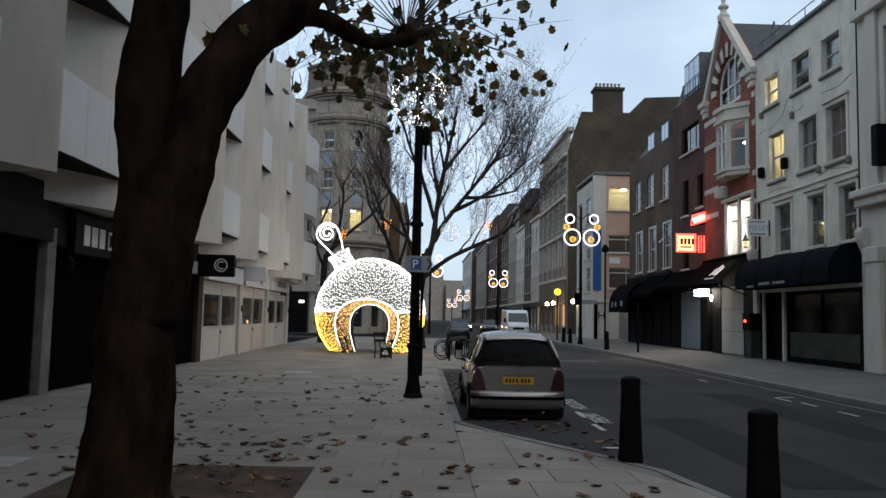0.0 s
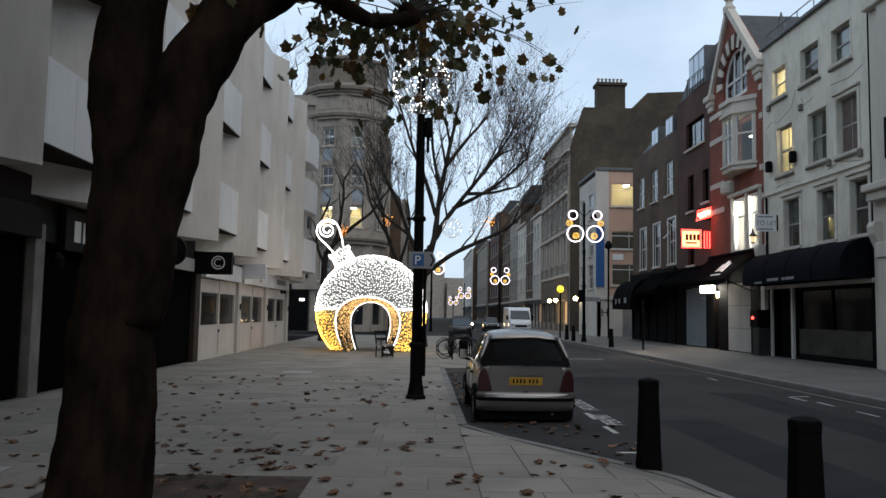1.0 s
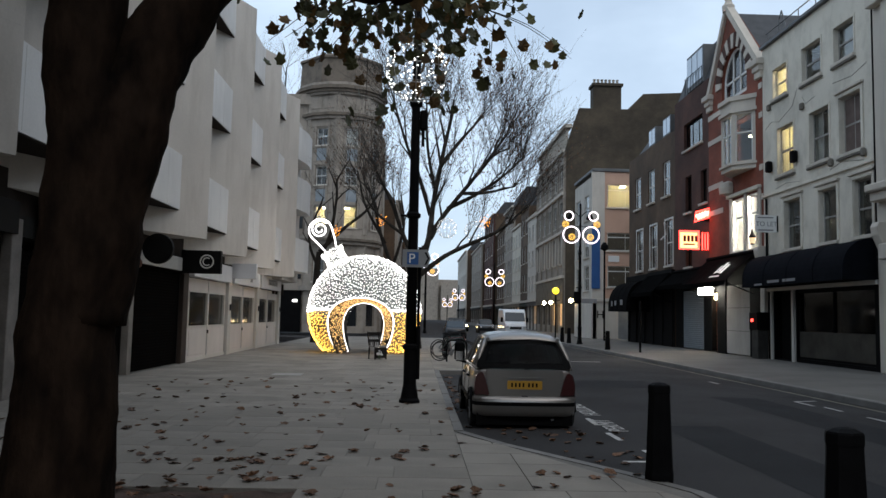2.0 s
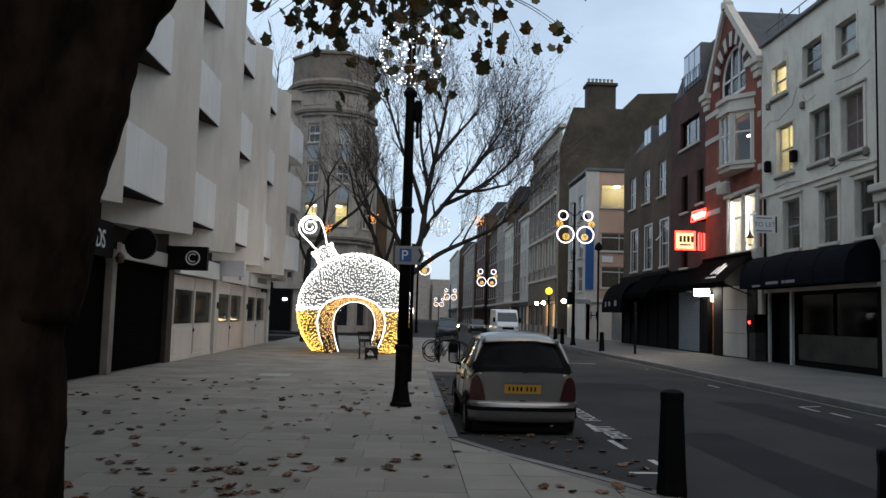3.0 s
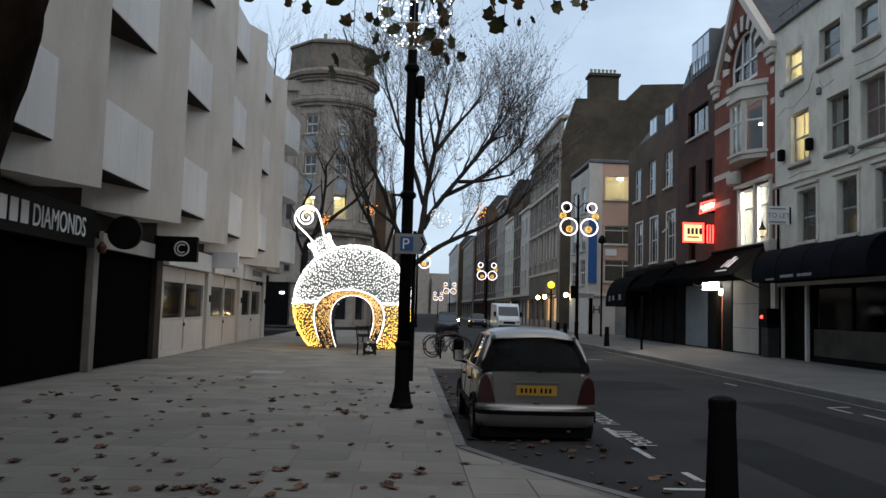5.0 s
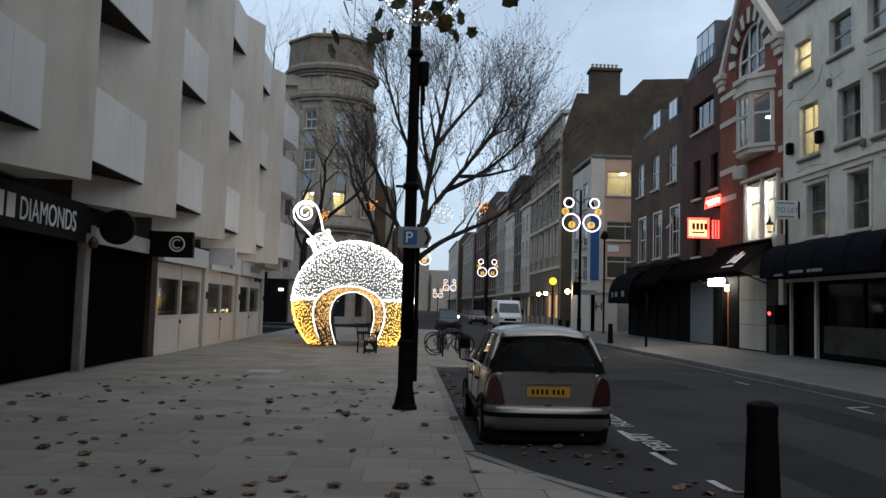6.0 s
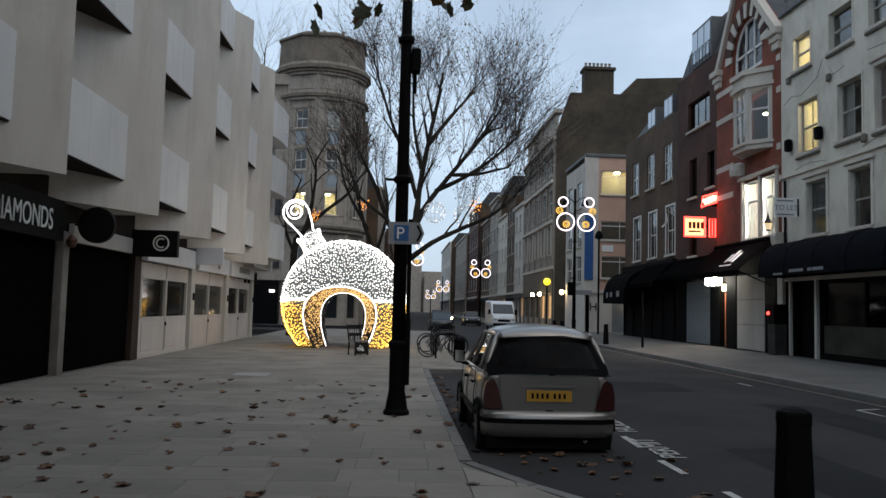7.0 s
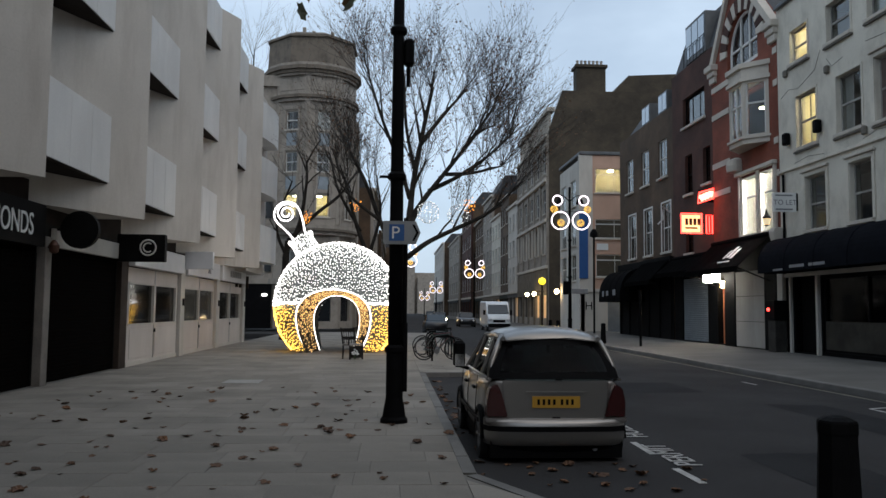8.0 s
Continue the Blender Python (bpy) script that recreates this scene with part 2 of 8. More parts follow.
STONE = streaked("portland_stone", (0.33, 0.29, 0.245), (0.10, 0.085, 0.068), amount=0.75, sx=0.5, sz=0.35)
BARK = mat("plane_bark", (0.030, 0.019, 0.013), 0.95, spec=0.02, col2=(0.005, 0.004, 0.0035), var=0.35, scale=5, fine=22, bump=1.0, stretch=(1, 1, 0.45))
WHITE_WALL = streaked("grubby_white_render", (0.66, 0.615, 0.525), (0.27, 0.24, 0.195), amount=0.55, sx=0.5, sz=0.3)
BROWN_BRICK = bricked("brown_stock_brick", (0.098, 0.059, 0.033), (0.068, 0.041, 0.024), (0.09, 0.074, 0.056))
DARK_BRICK = bricked("dark_red_brick", (0.074, 0.027, 0.018), (0.052, 0.020, 0.014), (0.07, 0.044, 0.034))
RED_BRICK = bricked("red_brick", (0.225, 0.056, 0.030), (0.17, 0.042, 0.024), (0.17, 0.09, 0.065))
PINK = streaked("salmon_render", (0.56, 0.36, 0.265), (0.36, 0.24, 0.18), amount=0.4)
CREAM = streaked("cream_render", (0.58, 0.54, 0.48), (0.34, 0.31, 0.27), amount=0.5)
GLOW_WHITE = mat("white_led", (0.9, 0.9, 0.9), 0.5, var=0.0, bump=0, emit=4.5, emit_col=(1.0, 0.97, 0.93))
GLOW_GOLD = mat("gold_led", (0.9, 0.7, 0.3), 0.5, var=0.0, bump=0, emit=6.0, emit_col=(1.0, 0.55, 0.09))
SILVER = mat("silver_car_paint", (0.25, 0.236, 0.222), 0.3, 0.7, var=0.03, scale=2, fine=200, bump=0.0, coat=0.6)

# ---- ground, road, pavements ----
SOIL = mat("tree_pit_soil", (0.085, 0.05, 0.035), 0.95, var=0.3, scale=3, fine=40, bump=0.8)
MARKING = mat("worn_road_paint", (0.55, 0.54, 0.52), 0.7, var=0.22, scale=3, fine=35, bump=0.2)
YELLOW = mat("worn_yellow_paint", (0.21, 0.19, 0.14), 0.7, var=0.25, scale=3, fine=35, bump=0.2)
BUFF = mat("buff_paving", (0.30, 0.276, 0.242), 0.85, spec=0.2, var=0.14, scale=0.9, fine=45, bump=0.25, obj=0.1, island=0.1)
SLAB_FAR = mat("paving_slab_rest", (0.28, 0.256, 0.224), 0.85, spec=0.2, var=0.16, scale=0.8, fine=45, bump=0.25, island=0.1)
PATCH = mat("pale_patch", (0.33, 0.32, 0.30), 0.8, var=0.1, scale=3, fine=40)
LEAF_DRY = mat("dry_plane_leaf", (0.15, 0.072, 0.034), 0.7, var=0.25, scale=9, fine=60, bump=0.3, island=0.55)
ROAD_Z = -0.13

solo("ground", bx(-900, 900, -300, 2500, -0.9, -0.45), ASPHALT, "dark asphalt ground reaching to the horizon", "ground", kind="structure")

# carriageway with a gentle crown
b = bmesh.new()
xs = [0.4, 1.5, 3.3, 5.0, 6.6, 8.2, 10.6]
zs = [ROAD_Z - 0.01, ROAD_Z, ROAD_Z + 0.03, ROAD_Z + 0.06, ROAD_Z + 0.07, ROAD_Z + 0.05, ROAD_Z - 0.01]
ys = [-40 + 10 * k for k in range(45)]
grid = [[b.verts.new((x, y, z)) for x, z in zip(xs, zs)] for y in ys]
for r0, r1 in zip(grid, grid[1:]):
    for k in range(len(xs) - 1):
        b.faces.new((r0[k], r0[k + 1], r1[k + 1], r1[k]))
road = solo("road", b, ASPHALT, "worn dark asphalt road with patched repairs", "road", kind="structure")


def road_z(x):
    return float(np.interp(x, xs, zs))


TAR = mat("newer_tarmac_patch", (0.028, 0.029, 0.031), 0.9, spec=0.1, var=0.15, scale=0.8, fine=80, bump=0.4)
for x0, x1, y0, y1 in ((4.3, 6.6, 21.6, 23.9), (6.9, 8.0, 12, 19.5), (4.2, 5.2, 8.5, 14.5)):
    b = bmesh.new()
    n = 6
    top = []
    for j in range(2):
        top.append([b.verts.new((x0 + (x1 - x0) * i / n, (y0, y1)[j] + random.uniform(-.05, .05), road_z(x0 + (x1 - x0) * i / n) + 0.004)) for i in range(n + 1)])
    for i in range(n):
        b.faces.new((top[0][i], top[0][i + 1], top[1][i + 1], top[1][i]))
    solo("tarmac_patch", b, TAR, "darker rectangular tarmac repair in the road", "road patch", kind="structure")


def strip(p0, p1, w, material, name, label):
    """A painted line on the carriageway."""
    p0, p1 = Vector((*p0, 0)), Vector((*p1, 0))
    d = (p1 - p0).normalized()
    s = Vector((-d.y, d.x, 0)) * w / 2
    b = bmesh.new()
    n = max(2, int((p1 - p0).length / 0.5))
    rows = []
    for i in range(n + 1):
        c = p0.lerp(p1, i / n)
        rows.append([b.verts.new((q.x, q.y, road_z(q.x) + 0.006)) for q in (c - s, c + s)])
    for a, c in zip(rows, rows[1:]):
        b.faces.new((a[0], a[1], c[1], c[0]))
    bmesh.ops.recalc_face_normals(b, faces=b.faces)
    return solo(name, b, material, label, "road marking", kind="structure")


# bay markings by the near kerb
for p0, p1 in (((3.16, 12.95), (3.14, 13.72)), ((3.28, 11.6), (3.26, 12.1)), ((2.75, 11.25), (3.3, 11.22)), ((3.18, 14.6), (3.2, 15.5)), ((3.3, 17.6), (3.32, 18.4)),
               ((3.32, 19.2), (3.34, 20.0)), ((3.36, 24.6), (3.36, 25.4)), ((3.36, 26.2), (3.36, 27.0))):
    strip(p0, p1, 0.09, MARKING, "bay_dash", "short worn white parking bay dash")
# far kerb: dashes, corner marks and the line along the gutter
for p0, p1 in (((8.66, 19.04), (8.65, 18.16)), ((8.8, 18.02), (8.78, 17.24)), ((8.66, 19.04), (9.3, 19.4)), ((8.75, 16.3), (8.75, 15.5)), ((8.7, 24.5), (8.7, 23.7))):
    strip(p0, p1, 0.08, MARKING, "bay_dash", "short worn white parking bay dash")
strip((9.75, 8), (9.72, 60), 0.1, YELLOW, "edge_line", "faded yellow line along the gutter")
strip((4.0, 33.0), (7.6, 33.6), 0.16, MARKING, "give_way_line", "faint worn white line across the road")


def word(text, at, size, turn, material, name, label, category, depth=0.002, upright=None, kind=""):
    """Lettering with the built-in font, made into a mesh."""
    cu = bpy.data.curves.new(name, "FONT")
    cu.body, cu.size, cu.extrude = text, size, depth
    tmp = bpy.data.objects.new(name, cu)
    scene.collection.objects.link(tmp)
    bpy.context.view_layer.update()
    me = bpy.data.meshes.new_from_object(tmp.evaluated_get(bpy.context.evaluated_depsgraph_get()))
    bpy.data.objects.remove(tmp)
    me.materials.append(material)
    ob = new(name, me)
    ob.matrix_world = upright if upright is not None else pose(*at, 0, 0, turn)
    return tagged(ob, label, category, kind=kind)


word("PERMIT", (3.51, 13.82, road_z(3.4) + 0.012), 0.44, 90, MARKING, "road_lettering", "worn white bay lettering painted on the road", "road marking", kind="structure")
word("HOLDERS", (3.53, 15.85, road_z(3.4) + 0.012), 0.44, 90, MARKING, "road_lettering", "worn white bay lettering painted on the road", "road marking", kind="structure")


def clip(poly, line):
    """Keep the part of a plan polygon on the left of a line."""
    (ax, ay), (bx_, by_) = line
    side = lambda p: (bx_ - ax) * (p[1] - ay) - (by_ - ay) * (p[0] - ax)
    out = []
    for i, p in enumerate(poly):
        q = poly[(i + 1) % len(poly)]
        a, c = side(p), side(q)
        if a >= 0:
            out.append(p)
        if a * c < 0:
            k = a / (a - c)
            out.append((p[0] + (q[0] - p[0]) * k, p[1] + (q[1] - p[1]) * k))
    return out


def courses(y0, y1, spans, depth=0.5917, seed=1):
    """Plan rectangles of slabs laid in courses across the pavement."""
    rng = random.Random(seed)
    y = y0
    while y < y1 - 0.01:
        for a, c in spans(y + depth / 2):
            x = a
            first = True
            while x < c - 0.02:
                w = rng.choice((0.6, 0.75, 0.9)) if not first else rng.choice((0.3, 0.45, 0.6, 0.75))
                first = False
                if c - x - w < 0.25:
                    w = c - x
                yield x, x + w, y, y + depth
                x += w
        y += depth


def slab(bm, x0, x1, y0, y1, z=0.0, gap=0.0014, tilt=0.0):
    g, h = gap, 0.005
    dz = [random.uniform(-tilt, tilt) for _ in range(4)]
    lo = [bm.verts.new(p) for p in ((x0 + g, y0 + g, z - 0.05), (x1 - g, y0 + g, z - 0.05), (x1 - g, y1 - g, z - 0.05), (x0 + g, y1 - g, z - 0.05))]
    mid = [bm.verts.new((v.co.x, v.co.y, z - 0.006 + d)) for v, d in zip(lo, dz)]
    hi = [bm.verts.new(p) for p in ((x0 + g + h, y0 + g + h, z + dz[0]), (x1 - g - h, y0 + g + h, z + dz[1]), (x1 - g - h, y1 - g - h, z + dz[2]), (x0 + g + h, y1 - g - h, z + dz[3]))]
    for a, c in ((lo, mid), (mid, hi)):
        for k in range(4):
            bm.faces.new((a[k], a[(k + 1) % 4], c[(k + 1) % 4], c[k]))
    bm.faces.new(hi)


def main_spans(y):
    return [(-7.3, -3.4), (-1.0, 0.70)] if 5.4 < y < 8.95 else [(-7.3, 0.70)]


pave = thing("pavement_near", (-3, 10, 0), "grey stone slab pavement with dark joints", "pavement", kind="structure")
# the bed under the slabs leaves the tree pit open
b = bmesh.new()
for x0, x1, y0, y1 in ((-7.3, 0.70, -12, 5.4), (-7.3, -3.4, 5.4, 8.95), (-1.0, 0.70, 5.4, 8.95), (-7.3, 0.70, 8.95, 62)):
    box(b, x0, x1, y0, y1, -0.4, -0.0065)
part("joint_bed", b, BED, pave)
b = bmesh.new()
for r in list(courses(5.4 - 0.5917 * 26, 5.4, main_spans, seed=4)) + list(courses(5.4 + 0.5917 * 17, 60, main_spans, seed=5)):
    slab(b, *r, tilt=0.002)
tagged(part("slabs_beyond", b, SLAB_FAR, pave), kind="stuff")
# buildout beside the bollards: larger buff slabs clipped to its splayed kerb
EDGE = [(3.22, -12.0), (3.22, 7.7), (3.0, 9.1), (2.52, 10.05), (2.0, 10.9), (1.38, 11.9), (0.86, 13.0)]
b = bmesh.new()
rng = random.Random(8)
y = -12.0
while y < 13:
    x = 0.70 - 0.0
    off = rng.choice((0.45, 0.6, 0.9))
    while x < 3.2:
        w = off if x < 0.8 else 0.9
        poly = [(x + .005, y + .005), (x + w - .005, y + .005), (x + w - .005, y + 0.695), (x + .005, y + 0.695)]
        for l in zip(EDGE, EDGE[1:]):
            if len(poly) > 2:
                dx, dy = l[1][0] - l[0][0], l[1][1] - l[0][1]
                n = Vector((-dy, dx)).normalized() * 0.15
                poly = clip(poly, ((l[0][0] + n.x, l[0][1] + n.y), (l[1][0] + n.x, l[1][1] + n.y)))
        if len(poly) > 2:
            prism(b, poly, -0.06, 0.0)
        x += w
    y += 0.7
part("buff_slabs", b, BUFF, pave, "larger buff slabs of the buildout")
b = bmesh.new()
prism(b, [(0.70, -12), *[(x - 0.04, y) for x, y in EDGE], (0.70, 13.0)], -0.4, -0.014)
part("buildout_bed", b, BED, pave)
# beyond the parking bay the footway widens again
b = bmesh.new()
for r in courses(26.2, 60, lambda y: [(0.70, 2.6)], seed=11):
    slab(b, *r, tilt=0.002)
part("slabs_by_the_stands", b, SLAB_FAR, pave)
part("stands_bed", bx(0.70, 2.75, 26.1, 62, -0.4, -0.012), BED, pave)


def kerb(name, pts, top, label, parent=None, w=0.15, length=0.9):
    """Kerb stones laid end to end along a line; the line is their road face."""
    root = thing(name, (*pts[0], top), label, "kerb", kind="structure")
    for a, c in zip(pts, pts[1:]):
        a, c = Vector((*a, 0)), Vector((*c, 0))
        d = c - a
        n = max(1, round(d.length / length))
        u, s = d.normalized(), Vector((-d.y, d.x, 0)).normalized() * w
        for i in range(n):
            p, q = a + d * i / n + u * 0.004, a + d * (i + 1) / n - u * 0.004
            bm = bmesh.new()
            z = top + random.uniform(-0.004, 0.004)
            lo = [bm.verts.new((v.x, v.y, -0.4)) for v in (p, q, q + s, p + s)]
            mi = [bm.verts.new((v.x, v.y, z - 0.02)) for v in (p, q)]
            hi = [bm.verts.new((v.x, v.y, z)) for v in (p + s * 0.12, q + s * 0.12, q + s, p + s)]
            bm.faces.new((lo[0], lo[1], mi[1], mi[0]))
            bm.faces.new((mi[0], mi[1], hi[1], hi[0]))
            bm.faces.new(hi)
            bm.faces.new((lo[1], lo[2], hi[2], hi[1], mi[1]))
            bm.faces.new((lo[3], lo[0], mi[0], hi[0], hi[3]))
            bm.faces.new((lo[2], lo[3], hi[3], hi[2]))
            part("kerb_stone", bm, KERB, root)
    return root


kerb("kerb_buildout", EDGE[1:], 0.0, "pale granite kerb round the paved buildout")
kerb("kerb_buildout_near", [(3.22, -6), (3.22, 7.7)], 0.0, "pale granite kerb beside the bollards")
kerb("kerb_bay", [(0.85, 13.05), (0.85, 25.9)], 0.0, "granite kerb along the parking bay")
kerb("kerb_bay_end", [(0.86, 26.05), (2.75, 26.2), (2.75, 60)], 0.0, "granite kerb round the end of the parking bay")
kerb("kerb_far", [(10.05, 90), (10.05, 4)], 0.02, "dark granite kerb across the road", length=1.2)

# the pavement across the road rises to the shops
b = bmesh.new()
rows = []
for y in range(-20, 321, 10):
    rows.append([b.verts.new((x, y, z)) for x, z in ((10.2, 0.015), (12.4, 0.09), (15.6, 0.18))])
for r0, r1 in zip(rows, rows[1:]):
    for k in range(2):
        b.faces.new((r0[k], r0[k + 1], r1[k + 1], r1[k]))
solo("pavement_far", b, mat("far_paving", (0.15, 0.142, 0.13), 0.85, spec=0.2, var=0.14, scale=0.6, fine=30, bump=0.2), "grey paved footway before the shops", "pavement", kind="structure")
b = bmesh.new()
box(b, -60, 0.5, 60, 66, -0.4, ROAD_Z + 0.02)
solo("side_road", b, ASPHALT, "dark asphalt side street behind the bauble", "road", kind="structure")

# tree pit
b = bmesh.new()
n = 14
g = [[b.verts.new((-3.4 + 2.4 * i / n, 5.4 + 3.55 * j / n, -0.03 + 0.05 * noise.noise(Vector((i * .6, j * .6, 0))) - (0.02 if i in (0, n) or j in (0, n) else 0))) for i in range(n + 1)] for j in range(n + 1)]
for j in range(n):
    for i in range(n):
        b.faces.new((g[j][i], g[j][i + 1], g[j + 1][i + 1], g[j + 1][i]))
solo("tree_pit", b, SOIL, "brown bare soil of a square tree pit", "soil", kind="structure", smooth=True)
solo("pale_slab", bx(-3.75, -2.95, 22.7, 23.6, 0.002, 0.008), PATCH, "pale cover slab set in the pavement", "slab", kind="structure")
solo("pale_slab", bx(-4.9, -4.2, 8.6, 9.2, 0.002, 0.008), PATCH, "pale cover slab set in the pavement", "slab", kind="structure")


def leaf_mesh(bm, m, size, curl):
    """A five-lobed plane leaf, folded along its ribs."""
    lobes = [(0, -0.42), (0.2, -0.36), (0.44, -0.26), (0.36, -0.02), (0.52, 0.2), (0.27, 0.26), (0, 0.56), (-0.27, 0.26), (-0.52, 0.2), (-0.36, -0.02), (-0.44, -0.26), (-0.2, -0.36)]
    c = bm.verts.new(m @ Vector((0, 0, 0)))
    ring = [bm.verts.new(m @ Vector((x * size, y * size, curl * size * (abs(x) * 1.1 + abs(y) * 0.5) * (1 if i % 2 else 0.5)))) for i, (x, y) in enumerate(lobes)]
    for i in range(len(ring)):
        bm.faces.new((c, ring[i], ring[(i + 1) % len(ring)]))


b = bmesh.new()
rng = random.Random(21)
spots = []
for _ in range(330):
    x, y = rng.uniform(-6.4, 0.75), 4.8 + 17 * rng.random() ** 1.5
    spots.append((x, y, 0.004))
for _ in range(70):
    spots.append((rng.gauss(-2.3, 1.0), rng.gauss(9.6, 1.0), 0.004))
for _ in range(45):
    spots.append((rng.uniform(-3.3, -1.1), rng.uniform(5.6, 8.8), 0.02))
for _ in range(30):
    spots.append((rng.uniform(0.9, 2.6), rng.uniform(6, 10), 0.004))
for _ in range(45):
    x = rng.uniform(1.0, 3.4)
    y = rng.uniform(10.6, 14.2)
    if x + 0.55 * (y - 13) > 1.3:
        spots.append((x, y, road_z(x) + 0.005))
for _ in range(40):
    spots.append((rng.uniform(0.9, 1.15), rng.uniform(13.4, 25), road_z(1) + 0.005))
for x, y, z in spots:
    s = rng.uniform(0.06, 0.165)
    leaf_mesh(b, pose(x, y, z, rng.uniform(-12, 12), rng.uniform(-12, 12), rng.uniform(0, 360)), s, rng.uniform(0.15, 0.75))
solo("fallen_leaves", b, LEAF_DRY, "curled brown plane leaves strewn over the pavement", "leaves", kind="stuff")

# ---- concrete building with sawtooth bays, and its shops ----
T = math.tan(radians(25))
PITCH, FACE_X, SHOP_X = 5.56, -6.0, -7.3
# dark tone that puts the shade under boxes and bays into the colour
SOFFIT = mat("shade_dark_soffit", (0.035, 0.028, 0.024), 0.9, spec=0.1)
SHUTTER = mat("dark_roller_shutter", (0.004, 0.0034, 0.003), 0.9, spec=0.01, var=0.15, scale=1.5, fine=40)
TILE_BROWN = mat("brown_pier", (0.05, 0.037, 0.03), 0.75, spec=0.15, var=0.2, scale=2, fine=30)
PALE_PIER = streaked("pale_pier", (0.55, 0.52, 0.47), (0.3, 0.28, 0.25), amount=0.4)
SIGN_BLACK = mat("black_fascia", (0.007, 0.007, 0.007), 0.6, spec=0.08, var=0.15, scale=3, fine=40, bump=0.05)
SIGN_WHITE = mat("white_lettering", (0.80, 0.80, 0.78), 0.5, var=0.04, bump=0)
PINKISH = streaked("pale_shopfront_panel", (0.58, 0.53, 0.49), (0.36, 0.32, 0.29), amount=0.35)
ALU = mat("brushed_frame", (0.5, 0.5, 0.5), 0.35, 0.9, var=0.08, scale=3, fine=80)
GLASS = mat("window_glass", (0.75, 0.8, 0.8), 0.03, var=0.0, bump=0.0, trans=1.0)
# dark tint and low IOR dim the shop interiors and the pane reflections
GLASS_DIM = mat("dimmed_shop_glass", (0.20, 0.20, 0.19), 0.06, var=0.0, bump=0.0, trans=1.0, spec=0.25)
GLASS_DIM.node_tree.nodes["Principled BSDF"].inputs["IOR"].default_value = 1.25
# near-black colour in place of unlit interiors and recess shade
DARK_ROOM = mat("unlit_dark", (0.025, 0.024, 0.022), 0.9, spec=0.2)

concrete = thing("concrete_building", (-8, 20, 0), "white concrete building with sawtooth bays and dark shops", "building", kind="structure")
# the unseen bays behind the start are added to cut light from there
for i in range(-11, 6):
    y1 = 13.23 + PITCH * i
    y0 = y1 - PITCH
    zb = 3.96 - 0.02 * (y1 - 13.2)
    top = 12.75 - (0.0 if i < 5 else 0.35)
    inner = FACE_X - PITCH * T
    b = bmesh.new()
    prism(b, [(-13, y0), (inner, y0), (FACE_X, y1), (FACE_X - 0.12, y1 + 0.02), (inner, y1 - 0.0), (-13, y1)], zb, top)
    bmesh.ops.recalc_face_normals(b, faces=b.faces)
    bay = part("bay", b, CONCRETE, concrete)
    # fine board joints on the face
    pl = Plane(inner, y0, (PITCH * T, PITCH), (1, -T))
    L = math.hypot(PITCH, PITCH * T)
    for z in (zb + 2.0, zb + 5.3):
        b = bmesh.new()
        pl.box(b, 0.2, L - 0.05, z, z + 0.006, -0.02, 0.002)
        part("joint", b, PALE_PIER, bay)
    # projecting panelled boxes in the notch beside the bay before
    for z in (zb + 0.71, zb + 4.23, zb + 7.66):
        b = bmesh.new()
        yb, xe = y1 - 0.5 / T, FACE_X - 0.5
        prism(b, [(xe, y0 - 0.35), (xe, yb), (inner - 0.05, y0 + 0.02), (inner - 0.05, y0 - 0.35)], z, z + 1.52)
        bmesh.ops.recalc_face_normals(b, faces=b.faces)
        # thin dark plate below the box paints its underside in shade
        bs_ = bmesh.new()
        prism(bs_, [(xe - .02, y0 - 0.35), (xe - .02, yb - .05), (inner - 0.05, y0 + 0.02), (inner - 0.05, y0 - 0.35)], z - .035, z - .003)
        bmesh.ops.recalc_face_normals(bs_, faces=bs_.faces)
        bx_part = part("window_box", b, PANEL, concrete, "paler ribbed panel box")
        part("underside", bs_, SOFFIT, bx_part, "dark plate painting the underside's shade")
        b = bmesh.new()
        for k in range(1, 4):
            yy = y0 + (yb - y0) * k / 4
            box(b, xe, xe + 0.006, yy - 0.008, yy + 0.008, z + 0.04, z + 1.48)
        part("rib", b, PANEL, bx_part)
        # window band in the recess over the box
        b = bmesh.new()
        pl.box(b, 0.05, 1.7, z + 1.56, z + 3.3, 0.0, 0.01)
        part("recess_glass", b, GLASS, bx_part)
# the end bay by the side street
for z in (5.2, 8.4, 11.0):
    b = bmesh.new()
    prism(b, [(-12, 41.1), (-6.35, 41.1), (-5.92, 43.9), (-5.92, 45.4), (-12, 46.0)], z - 1.4, z + 0.3)
    bmesh.ops.recalc_face_normals(b, faces=b.faces)
    part("window_box", b, PANEL, concrete, "paler ribbed panel box")
part("end_wall", bx(-12, -6.6, 41.1, 46.2, 3.3, 12.2), CONCRETE, concrete)
part("back_wall", bx(-14, -13.0, -60, 46, 0, 12.4), CONCRETE, concrete)
# dark fill block holds the painted shade under the bay bottoms
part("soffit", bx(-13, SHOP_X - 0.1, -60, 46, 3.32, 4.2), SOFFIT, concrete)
b = bmesh.new()
for k in range(4):
    box(b, -9.0, -7.2, 42.5 + 0.9 * k, 42.62 + 0.9 * k, 2.6, 3.2)
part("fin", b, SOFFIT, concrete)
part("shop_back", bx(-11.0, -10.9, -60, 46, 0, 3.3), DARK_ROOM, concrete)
part("shop_floor", bx(-11, -7.32, -9, 46, -0.4, 0.0), BED, concrete)


